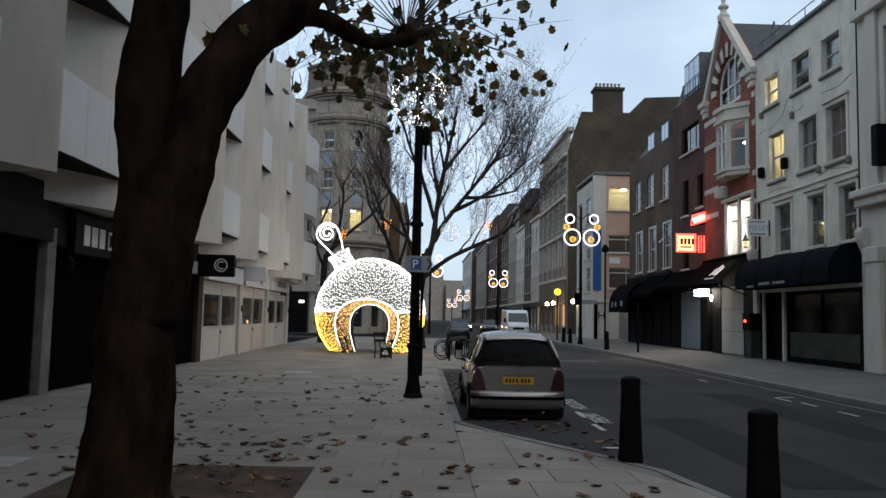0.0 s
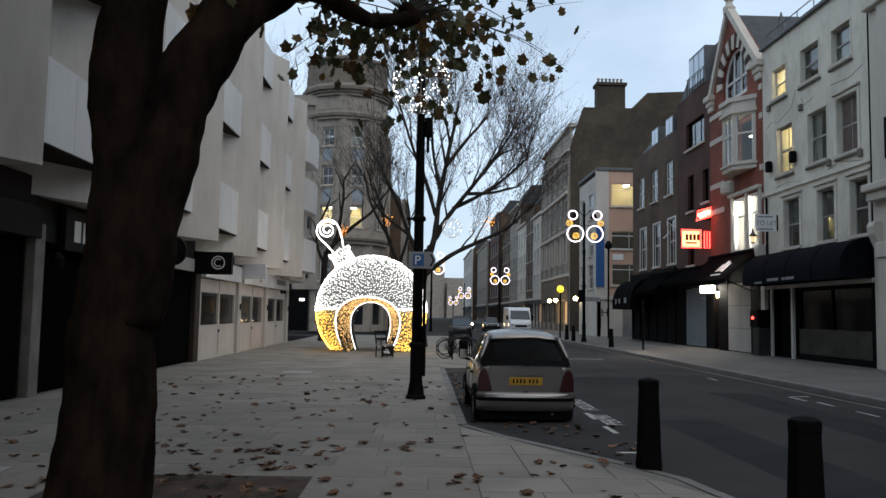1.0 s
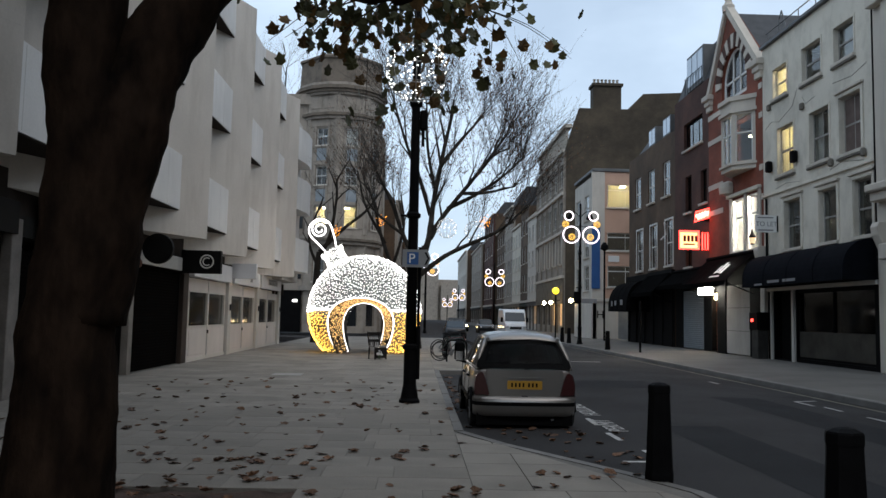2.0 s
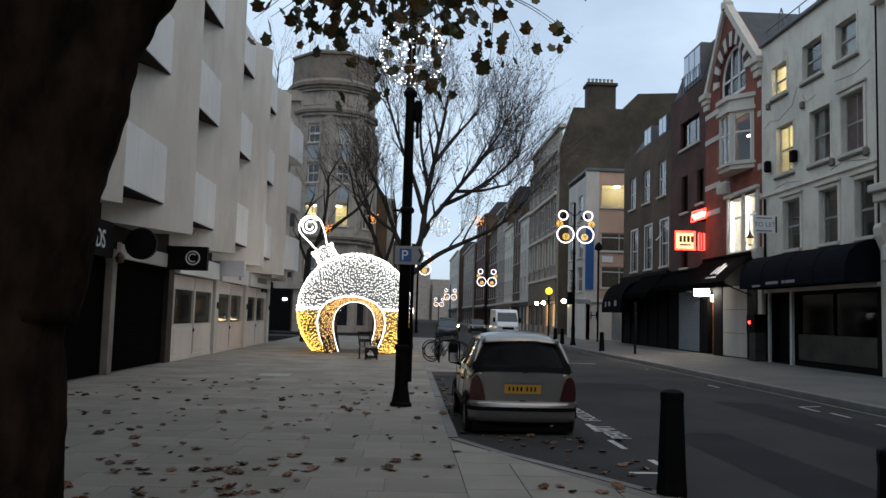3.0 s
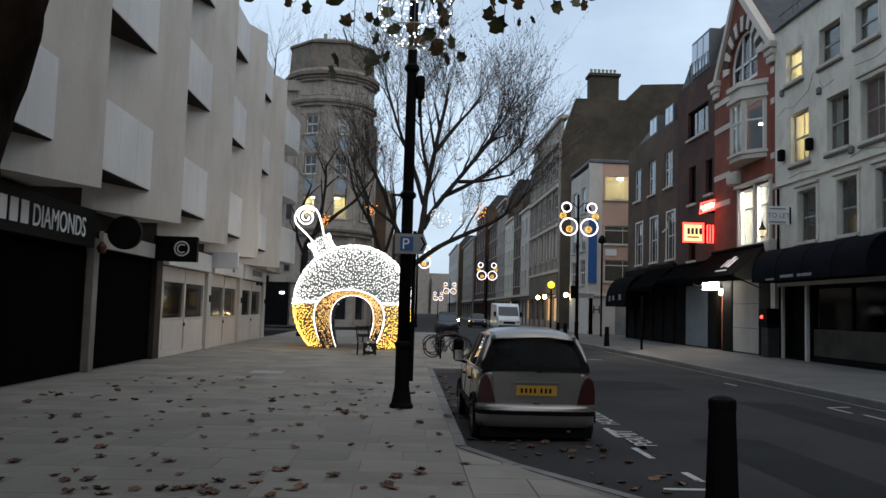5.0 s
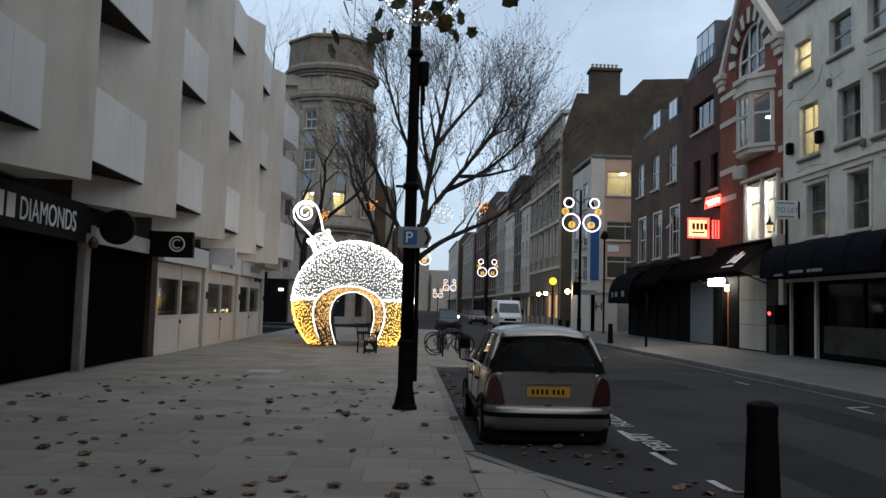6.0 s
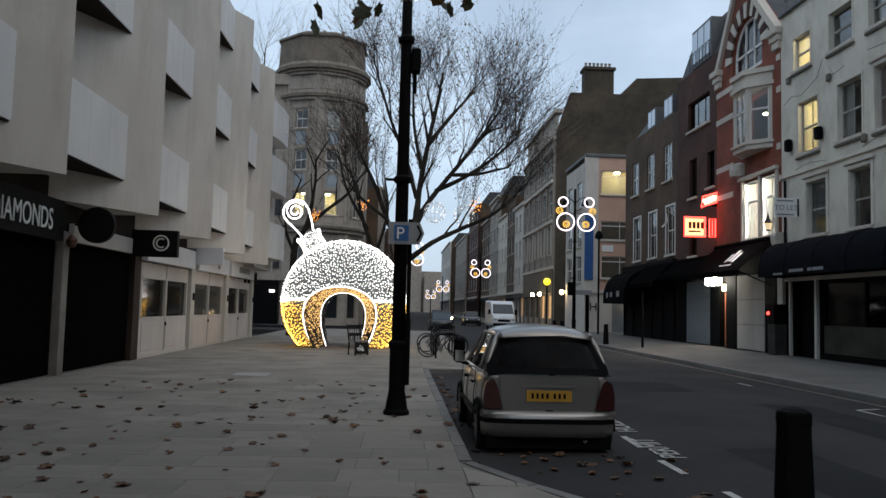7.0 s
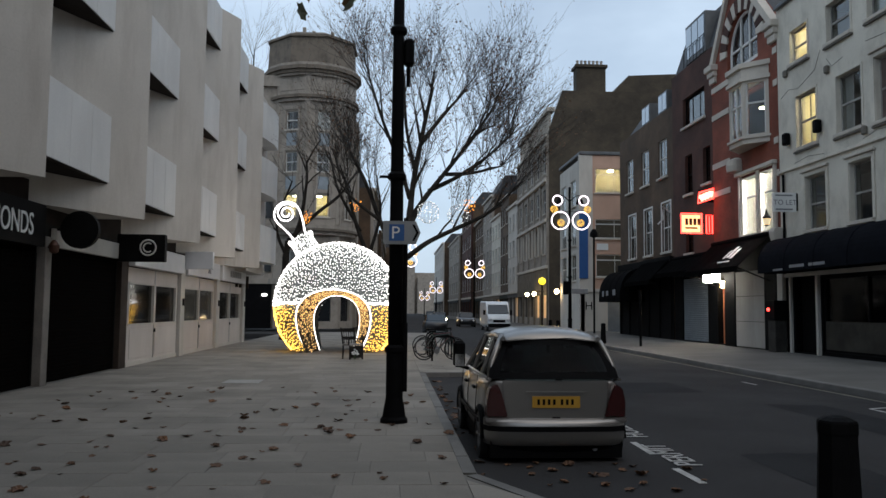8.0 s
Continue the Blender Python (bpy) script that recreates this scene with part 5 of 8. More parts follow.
# white van far up the street
VAN = mat("white_van_paint", (0.68, 0.70, 0.72), 0.35, var=0.05, bump=0, coat=0.4)
van = thing("white_van", (0, 0, 0), "white panel van facing down the road", "van")
st = []
for y, hw, zb, zt in ((0, .80, .4, 1.05), (.12, .92, .35, 1.25), (.7, .97, .32, 1.45), (1.3, .98, .32, 2.25), (1.7, .99, .32, 2.45), (5.4, .99, .32, 2.5), (5.5, .96, .35, 2.45)):
    st.append(body_ring(y, hw, zb, zt))
b = loft(bmesh.new(), st)
part("body", b, VAN, van, smooth=False)
b = bmesh.new()
vs = [(-.86, .60, 1.44), (.86, .60, 1.44), (.80, 1.24, 2.16), (-.80, 1.24, 2.16)]
v = [b.verts.new(p) for p in vs] + [b.verts.new((x, y - .03, z + .02)) for x, y, z in vs]
for q in ((3, 2, 1, 0), (4, 5, 6, 7), (0, 1, 5, 4), (1, 2, 6, 5), (2, 3, 7, 6), (3, 0, 4, 7)):
    b.faces.new([v[i] for i in q])
part("windscreen", b, mat("dark_windscreen", (0.03, 0.04, 0.05), 0.05, var=0.0, bump=0), van, "dark windscreen")
part("grille", bx(-.5, .5, -.03, .05, .75, .95, bevel=.02), TRIM, van)
part("bumper", bx(-.9, .9, -.08, .2, .35, .65, bevel=.05), TRIM, van)
for s in (-1, 1):
    part("headlamp", bx(s * .6, s * .88, -.04, .1, .85, 1.05, bevel=.03), LAMP_CLEAR, van)
    part("door_mirror", bx(s * 1.0, s * 1.2, .95, 1.05, 1.35, 1.75, bevel=.03), TRIM, van)
    for yy in (.95, 4.4):
        wheel(van, s * .97, yy, .34, s)
van.matrix_basis = pose(8.6, 69.5, ROAD_Z + 0.02, 0, 0, 0)


def far_car(at, turn, m, label, lit=False):
    root = thing("distant_car", (0, 0, 0), label, "car", group="distant cars")
    st = [(0, .70, .3, .75), (.15, .82, .24, .82), (.9, .86, .22, .92), (3.0, .86, .22, .95), (4.0, .82, .26, .9), (4.15, .7, .32, .8)]
    part("body", loft(bmesh.new(), [body_ring(*s) for s in st]), m, root, smooth=True)
    b = loft(bmesh.new(), [[(-hw, y, z0), (-hw * .8, y + d, z1), (hw * .8, y + d, z1), (hw, y, z0)] for y, d, hw, z0, z1 in ((.95, .6, .78, .9, .92), (1.7, .0, .78, .9, 1.42), (3.0, 0, .78, .9, 1.42), (3.7, 0, .76, .9, .95))])
    part("cabin", b, bpy.data.materials["dark_windscreen"], root)
    part("roof", bx(-.6, .6, 1.75, 2.95, 1.41, 1.45, bevel=.01), m, root)
    for s in (-1, 1):
        b = bmesh.new()
        bmesh.ops.create_icosphere(b, subdivisions=2, radius=.11, matrix=Matrix.Translation((s * .6, .03, .64)))
        part("headlamp", b, HEADLAMP if lit else LAMP_CLEAR, root)
        for yy in (.8, 3.3):
            wheel(root, s * .86, yy, .31, s)
    root.matrix_basis = pose(*at, 0, 0, turn)
    return root


HEADLAMP = mat("lit_headlamp", (1, 0.85, 0.6), 0.3, var=0, bump=0, emit=40.0, emit_col=(1.0, 0.72, 0.36))
DARKCAR = mat("dark_car_paint", (0.02, 0.021, 0.024), 0.3, 0.3, var=0.03, bump=0, coat=0.5)
far_car((5.2, 92, ROAD_Z + .05), 0, DARKCAR, "dark car coming with its headlamps lit", True)
far_car((5.9, 128, ROAD_Z + .05), 0, DARKCAR, "dark car coming with its headlamps lit", True)
far_car((7.4, 84, ROAD_Z + .05), 0, DARKCAR, "dark car waiting beside the far kerb")
far_car((3.1, 66, ROAD_Z), 180, DARKCAR, "dark car parked beyond the bicycles")
far_car((9.0, 104, ROAD_Z), 0, SILVER, "grey car parked at the far kerb")

# ---- houses across the road ----
FX = 14.9
SASH = mat("white_sash_paint", (0.68, 0.67, 0.64), 0.5, var=0.08, scale=3, fine=30, bump=0.05)
STONE_TRIM = streaked("stone_dressing", (0.56, 0.51, 0.44), (0.3, 0.27, 0.23), amount=0.5)
SLATE = mat("roof_slate", (0.05, 0.052, 0.057), 0.7, var=0.2, scale=2, fine=20, bump=0.4)
LEADWORK = mat("grey_lead", (0.12, 0.125, 0.13), 0.6, 0.2, var=0.15, scale=2)
BLIND = mat("pale_blind", (0.6, 0.58, 0.54), 0.9, var=0.06, scale=2, fine=40)
BOARD = mat("brown_window_board", (0.14, 0.10, 0.085), 0.85, var=0.2, scale=2)
ROOM = mat("cream_room_wall", (0.74, 0.68, 0.52), 0.9, var=0.05)
ROOM_WHITE = mat("white_room_wall", (0.82, 0.79, 0.72), 0.9, var=0.04)
BULB = mat("ceiling_light", (1, 1, 1), 0.5, var=0, bump=0, emit=36.0, emit_col=(1.0, 0.88, 0.58))
BULB_WHITE = mat("bright_ceiling_light", (1, 1, 1), 0.5, var=0, bump=0, emit=640.0, emit_col=(1.0, 0.95, 0.82))
AWNING = mat("black_canvas", (0.0045, 0.0045, 0.005), 0.9, spec=0.03, var=0.2, scale=3, fine=60, bump=0.15)
AWNING_BLUE = mat("navy_canvas", (0.0065, 0.0075, 0.011), 0.9, spec=0.05, var=0.2, scale=3, fine=60, bump=0.15)
SHOP_DARK = mat("dark_shop_paint", (0.0045, 0.0045, 0.005), 0.7, spec=0.06, var=0.2, scale=3)
SHUTTER_GREY = mat("grey_shutter", (0.24, 0.27, 0.30), 0.5, 0.3, var=0.1, scale=2)
RED_NEON = mat("red_neon", (1, 0.2, 0.1), 0.5, var=0, bump=0, emit=7.0, emit_col=(1.0, 0.045, 0.035))
AMBER_NEON = mat("lit_amber_panel", (1, 0.6, 0.3), 0.5, var=0, bump=0, emit=2.2, emit_col=(1.0, 0.58, 0.24))
BULB_SOFT = mat("soft_lantern_glass", (1, 0.8, 0.5), 0.5, var=0, bump=0, emit=0.7, emit_col=(1.0, 0.74, 0.42))
WARM_LAMP = mat("warm_shop_light", (1, 0.8, 0.5), 0.5, var=0, bump=0, emit=30.0, emit_col=(1.0, 0.70, 0.34))
WHITE_LAMP = mat("white_flood_light", (1, 1, 1), 0.5, var=0, bump=0, emit=45.0, emit_col=(1.0, 0.95, 0.82))


def right_plane(x=FX):
    return Plane(x, 0, (0, 1), (-1, 0))


def sash(root, pl, u0, u1, z0, z1, sill=True, bars=1, fill="", material=None, deep=0.16, split=0.5):
    """A sash window in its opening: frame, two sashes with panes, a sill, and what stands behind it."""
    m = material or SASH
    b = bmesh.new()
    f = 0.06
    for a in ((u0, u0 + f, z0, z1), (u1 - f, u1, z0, z1), (u0 + f, u1 - f, z1 - f, z1), (u0 + f, u1 - f, z0, z0 + f)):
        pl.box(b, *a, -deep - 0.06, -deep)
    win = part("window", b, m, root)
    zm = z0 + (z1 - z0) * split
    b = bmesh.new()
    pl.box(b, u0 + f, u1 - f, zm - 0.035, zm + 0.035, -deep - 0.05, -deep + 0.005)
    part("meeting_rail", b, m, win)
    if bars:
        b = bmesh.new()
        for k in range(bars):
            uc = u0 + (u1 - u0) * (k + 1) / (bars + 1)
            pl.box(b, uc - 0.015, uc + 0.015, z0 + f, z1 - f, -deep - 0.045, -deep - 0.005)
        part("glazing_bar", b, m, win)
    for a, c in ((z0 + f, zm - 0.035), (zm + 0.035, z1 - f)):
        b = bmesh.new()
        pl.box(b, u0 + f, u1 - f, a, c, -deep - 0.034, -deep - 0.028)
        g = part("pane", b, GLASS, win)
        g.visible_shadow = False
    if sill:
        b = bmesh.new()
        pl.box(b, u0 - 0.1, u1 + 0.1, z0 - 0.12, z0, -0.12, 0.12, 0.01)
        part("sill", b, STONE_TRIM, win)
    if fill == "blind":
        b = bmesh.new()
        pl.box(b, u0 + 0.03, u1 - 0.03, z0 + (z1 - z0) * 0.12, z1, -deep - 0.16, -deep - 0.14)
        part("blind", b, BLIND, win)
    elif fill == "curtain":
        for a, c in ((u0 + .03, u0 + (u1 - u0) * .33), (u1 - (u1 - u0) * .33, u1 - .03)):
            b = bmesh.new()
            n = 10
            pts = [(a + (c - a) * k / n, 0.03 * (k % 2)) for k in range(n + 1)]
            lo = [b.verts.new(pl.at(u, z0 + .02, -deep - .16 - d)) for u, d in pts]
            hi = [b.verts.new(pl.at(u, z1, -deep - .16 - d)) for u, d in pts]
            for k in range(n):
                b.faces.new((lo[k], lo[k + 1], hi[k + 1], hi[k]))
            part("curtain", b, BLIND, win)
    elif fill == "board":
        b = bmesh.new()
        pl.box(b, u0 + .05, u1 - .05, z0 + .05, z1 - .05, -deep - .027, -deep - .012)
        part("board", b, BOARD, win, "brown boarding")
    elif fill in ("lit", "bright"):
        a, c = u0 - 0.35, u1 + 0.35
        b = bmesh.new()
        q = 1.8
        zf, zc = z0 - 0.3, z1 + 0.25
        for p in ([(a, zf, -q), (c, zf, -q), (c, zc, -q), (a, zc, -q)], [(a, zf, -.4), (a, zf, -q), (a, zc, -q), (a, zc, -.4)], [(c, zf, -.4), (c, zc, -.4), (c, zc, -q), (c, zf, -q)],
                  [(a, zc, -.4), (a, zc, -q), (c, zc, -q), (c, zc, -.4)], [(a, zf, -.4), (c, zf, -.4), (c, zf, -q), (a, zf, -q)]):
            quad(b, *[pl.at(*k) for k in p])
        part("lit_room", b, ROOM if fill == "lit" else ROOM_WHITE, win, "cream room seen through the pane")
        b = bmesh.new()
        uc = (u0 + u1) / 2
        pl.box(b, uc - .22, uc + .22, zc - .32, zc - .2, -1.2, -.75, 0.03)
        part("ceiling_lamp", b, BULB if fill == "lit" else BULB_WHITE, win)
    return win


def shell(root, pl, u0, u1, z0, z1, depth, holes, m, roof=None, floors=(3.6, 7.0, 10.2)):
    """Front wall with its openings, party walls, back and flat roof."""
    b = bmesh.new()
    pl.wall(b, u0, u1, z0, z1, holes, 0.35)
    part("front_wall", b, m, root)
    b = bmesh.new()
    pl.box(b, u0, u0 + .3, z0, z1, -depth, -.352)
    pl.box(b, u1 - .3, u1, z0, z1, -depth, -.352)
    pl.box(b, u0, u1, z0, z1, -depth - .3, -depth)
    part("party_wall", b, BROWN_BRICK, root)
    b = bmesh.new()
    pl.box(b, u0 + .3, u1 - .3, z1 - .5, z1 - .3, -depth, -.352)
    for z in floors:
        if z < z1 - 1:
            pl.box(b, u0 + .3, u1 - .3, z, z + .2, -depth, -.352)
    # near-black upright sheet paints the unlit depth behind the windows
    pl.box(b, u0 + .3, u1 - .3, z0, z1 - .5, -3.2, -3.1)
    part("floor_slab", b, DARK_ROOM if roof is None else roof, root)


# white rendered house: three floors of three windows over a shop
wh = thing("white_house", (18, 31, 0.15), "grubby white rendered house with sash windows over a shop", "house")
pl = right_plane()
F1 = [(31.45, 32.8, 4.62, 6.55), (28.76, 30.0, 4.62, 6.55), (26.55, 27.66, 4.62, 6.55)]
F2 = [(31.95, 33.35, 7.72, 9.66), (29.2, 30.65, 7.66, 9.62), (27.1, 28.45, 7.58, 9.6)]
F3 = [(32.45, 33.7, 11.0, 12.25), (29.7, 31.15, 10.95, 12.3), (27.45, 28.75, 10.95, 12.25)]
SHOPW = [(26.6, 31.95, 0.3, 2.95), (32.35, 33.9, 0.2, 2.95)]
shell(wh, pl, 26.1, 34.74, 3.9, 13.45, 9, F1 + F2 + F3, WHITE_WALL)
shell(wh, right_plane(FX + .03), 26.1, 34.74, 0.05, 3.9, 9, SHOPW, SHOP_DARK)
OLD_SASH = mat("grimy_sash_paint", (0.36, 0.34, 0.31), 0.6, var=0.2, scale=3, fine=30, bump=0.08)
STAINED = streaked("stained_ledge", (0.16, 0.145, 0.12), (0.05, 0.045, 0.036), amount=0.8, sx=1.2, sz=1.2)
for k, h in enumerate(F1):
    sash(wh, pl, *h, bars=0, split=0.48, material=OLD_SASH)
for h, f in zip(F2, ("lit", "curtain", "board")):
    sash(wh, pl, *h, bars=1, fill=f, material=OLD_SASH)
for h, f in zip(F3, ("lit", "", "blind")):
    sash(wh, pl, *h, bars=0, fill=f, material=OLD_SASH)
# sooty ledges below the sills, patched cracks and brackets on the render
for h in F2 + F3:
    b = bmesh.new()
    pl.box(b, h[0] - .14, h[1] + .14, h[2] - .19, h[2] - .122, 0, .1, .01)
    part("stained_ledge", b, STAINED, wh)
for h in F3 + F2[:2]:
    b = bmesh.new()
    for a in ((h[0] - .09, h[0] - .004, h[2], h[3] + .09), (h[1] + .004, h[1] + .09, h[2], h[3] + .09), (h[0] - .004, h[1] + .004, h[3] + .004, h[3] + .09)):
        pl.box(b, *a, 0.0, .03, .006)
    part("window_surround", b, WHITE_WALL, wh)
for pts in (((34.5, 9.9), (33.9, 10.1), (33.2, 9.95), (32.0, 10.3), (31.6, 10.9)), ((31.2, 10.45), (30.9, 10.1), (30.2, 10.2)), ((29.2, 7.2), (28.4, 7.35), (27.0, 7.15)), ((33.6, 7.2), (32.6, 7.3), (31.5, 7.18)), ((26.7, 10.4), (27.6, 10.2), (28.9, 10.3))):
    b = bmesh.new()
    tube(b, [pl.at(u, z, .004) for u, z in pts], .009, 5)
    one_part("wall_cable", b, STAINED, wh)
for u, z in ((31.0, 9.9), (28.9, 7.3), (26.8, 7.25), (33.9, 10.6)):
    b = bmesh.new()
    pl.box(b, u, u + .22, z, z + .28, .003, .14, .04)
    one_part("wall_bracket", b, STAINED, wh)
b = bmesh.new()
pl.box(b, 26.1, 34.74, 6.98, 7.08, 0.0, 0.09, .01)
part("string_course", b, WHITE_WALL, wh)
b = bmesh.new()
pl.box(b, 26.1, 34.7, 13.45, 13.6, -.4, .16, .02)
part("coping", b, LEADWORK, wh)
for h in F1 + F2[2:]:
    b = bmesh.new()
    for a in ((h[0] - .16, h[0] - .02, h[2], h[3] + .16), (h[1] + .02, h[1] + .16, h[2], h[3] + .16), (h[0] - .02, h[1] + .02, h[3] + .02, h[3] + .16)):
        pl.box(b, *a, 0.0, .045, .008)
    part("window_surround", b, WHITE_WALL, wh)
    b = bmesh.new()
    pl.box(b, h[0] - .22, h[1] + .22, h[3] + .17, h[3] + .27, 0, .12, .015)
    part("window_hood", b, STONE_TRIM, wh)
b = bmesh.new()
for u in (33.78, 31.55):
    pl.box(b, u, u + .28, 7.95, 8.42, 0.02, .26, .05)
part("alarm_box", b, BLACK, wh, "black boxes fixed to the wall")
b = bmesh.new()
tube(b, [pl.at(34.35, 3.6, .07), pl.at(34.35, 6.9, .07)], .05, 8)
tube(b, [pl.at(26.2, 3.6, .07), pl.at(26.2, 13.2, .07)], .05, 8)
part("downpipe", b, BLACK, wh)
b = bmesh.new()
tube(b, [pl.at(26.2, 14.3, -.3), pl.at(35.0, 14.3, -.3)], .025, 6)
for k in range(7):
    tube(b, [pl.at(26.4 + 1.4 * k, 13.5, -.3), pl.at(26.4 + 1.4 * k, 14.3, -.3)], .02, 6)
part("roof_rail", b, LEADWORK, wh)
b = bmesh.new()
tube(b, [pl.at(35.2, 13.6, -1), pl.at(35.25, 15.1, -1), pl.at(35.0, 15.4, -1), pl.at(34.6, 14.5, -1), pl.at(34.5, 13.6, -1)], .035, 6)
part("roof_ladder_hoop", b, LEADWORK, wh)
# shopfront of the white house
b = bmesh.new()
for a in ((26.6, 31.95, 0.2, 0.38), (26.6, 31.95, 2.82, 2.95), (29.3, 29.36, 1.35, 2.82), (26.6, 26.7, .38, 2.82), (31.85, 31.95, .38, 2.82)):
    pl.box(b, *a, -.2, -.1)
part("shop_frame", b, SHOP_DARK, wh)
b = bmesh.new()
pl.box(b, 26.7, 31.85, .38, 1.35, -.19, -.08, .01)
part("stall_riser", b, mat("grimy_panel", (0.06, 0.055, 0.045), 0.7, spec=0.2, var=0.25, scale=1.5), wh, "grimy pale panel below the shop window")
b = bmesh.new()
pl.box(b, 26.7, 31.85, 1.37, 2.82, -.17, -.16)
g = part("shop_pane", b, GLASS_DIM, wh)
g.visible_shadow = False
b = bmesh.new()
pl.box(b, 32.05, 32.2, .15, 3.02, -.05, .09, .015)
part("pilaster", b, PALE_PIER, wh)
b = bmesh.new()
pl.box(b, 26.3, 34.5, 2.97, 3.12, -.1, .08, .01)
part("shop_transom", b, PALE_PIER, wh)
b = bmesh.new()
pl.box(b, 32.4, 33.85, .2, 2.9, -.34, -.3)
part("shop_door", b, SHOP_DARK, wh)
b = bmesh.new()
pl.box(b, 34.0, 34.12, .15, 3.02, -.05, .07, .01)
part("pilaster", b, PALE_PIER, wh)


def barrel_awning(u0, u1, z0, z1, out, m, label, bars=()):
    """A Dutch canopy: quarter-round ribs with canvas and closed ends."""
    root = thing("shop_awning", pl.at((u0 + u1) / 2, z0, 0), label, "awning", group="shop awnings")
    n = 10
    prof = [(0.02, z1)] + [(out * math.sin(math.pi / 2 * k / n) ** .8, z0 + .25 + (z1 - z0 - .25) * math.cos(math.pi / 2 * k / n) ** .9) for k in range(1, n + 1)] + [(out, z0)]
    b = bmesh.new()
    L = [b.verts.new(pl.at(u0, z, d)) for d, z in prof]
    Rr = [b.verts.new(pl.at(u1, z, d)) for d, z in prof]
    for k in range(len(prof) - 1):
        b.faces.new((L[k], L[k + 1], Rr[k + 1], Rr[k]))
    for S, u in ((L, u0), (Rr, u1)):
        c = b.verts.new(pl.at(u, z0, 0.02))
        b.faces.new(S + [c] if S is L else (S + [c])[::-1])
    canvas = part("canvas", b, m, root)
    b = bmesh.new()
    for k in range(5):
        u = u0 + (u1 - u0) * k / 4
        tube(b, [pl.at(u, z, d + .01) for d, z in prof], .014, 4)
    part("rib", b, m, root)
    if bars:
        b = bmesh.new()
        for a, c, z, h in bars:
            pl.box(b, a, c, z, z + h, out + .003, out + .012)
        part("plain_bar", b, GREY_TXT, canvas, "pale bars of unreadable lettering")
    return root


barrel_awning(26.35, 34.3, 3.1, 4.45, 1.15, AWNING_BLUE, "navy canvas shop canopy, closed and sagging", [(29.6, 30.6, 3.2, .1), (30.9, 31.9, 3.2, .1), (32.4, 33.1, 3.14, .07)])
# console bracket at the party line
for u in (25.75, 34.62):
    b = bmesh.new()
    slabprism(b, [(FX, 3.9), (FX - .18, 3.95), (FX - .42, 4.5), (FX - .46, 4.75), (FX - .38, 4.9), (FX, 4.9)], "y", u - .2, u + .2)
    bmesh.ops.bevel(b, geom=b.edges[:], offset=.02, segments=1, affect="EDGES")
    pl.box(b, u - .2, u + .2, .15, 3.9, 0, .18, .02)
    solo("shop_console", b, STONE_TRIM, "carved stone console over a shop pilaster", "console", at=(FX, u, .15))

# corner stone building, nearest on the far side
cs = thing("stone_bank_building", (18, 20, .15), "grey stone building with heavy cornice and tall windows", "building")
H = [(22.6, 24.4, 7.6, 11.2), (22.6, 24.4, 1.6, 4.6), (18.4, 20.2, 7.6, 11.2), (18.4, 20.2, 1.6, 4.6)]
pl2 = right_plane(FX - .15)
shell(cs, pl2, 12, 26.05, 0.05, 17, 9, H, STONE_TRIM)
for h in H:
    sash(cs, pl2, *h, bars=1)
b = bmesh.new()
pl2.box(b, 12, 25.95, 5.55, 5.85, 0, .30, .03)
pl2.box(b, 12, 26.0, 5.85, 6.1, 0, .45, .04)
pl2.box(b, 12, 26.0, 11.9, 12.2, 0, .3, .03)
part("cornice", b, STONE_TRIM, cs)
b = bmesh.new()
pl2.box(b, 24.75, 25.35, 6.1, 17, 0, .16, .02)
pl2.box(b, 24.75, 25.5, .15, 3.7, 0, .2, .03)
pl2.box(b, 24.7, 25.6, 3.7, 4.2, 0, .26, .03)
part("pilaster", b, STONE_TRIM, cs)
b = bmesh.new()
pl2.box(b, 24.15, 24.5, 6.7, 8.0, .05, .5, .02)
part("box_sign", b, BLACK, cs)
b = bmesh.new()
for h in H[:1] + H[2:3]:
    for a in ((h[0] - .25, h[0], h[2], h[3] + .25), (h[1], h[1] + .25, h[2], h[3] + .25), (h[0], h[1], h[3], h[3] + .25)):
        pl2.box(b, *a, 0, .09, .015)
part("architrave", b, STONE_TRIM, cs)

# ---- red brick gabled house ----
gb = thing("gabled_brick_house", (18, 38, .15), "red brick house with stone bands, oriel and arched gable window", "house")
U0, U1 = 34.75, 41.2
UM = 38.1
LOWW = [(35.15, 36.4, 4.9, 7.35), (36.65, 38.1, 4.9, 7.35)]
shell(gb, pl, U0, U1, 4.72, 13.1, 9, [(36.4, 39.4, 12.2, 13.1), (35.9, 38.0, 8.5, 11.0)] + LOWW, RED_BRICK, floors=(8.0, 11.5))
shell(gb, right_plane(FX + .02), U0, U1, .05, 4.72, 9, [(39.85, 40.95, .2, 3.2)], SHOP_DARK, floors=(3.6,))
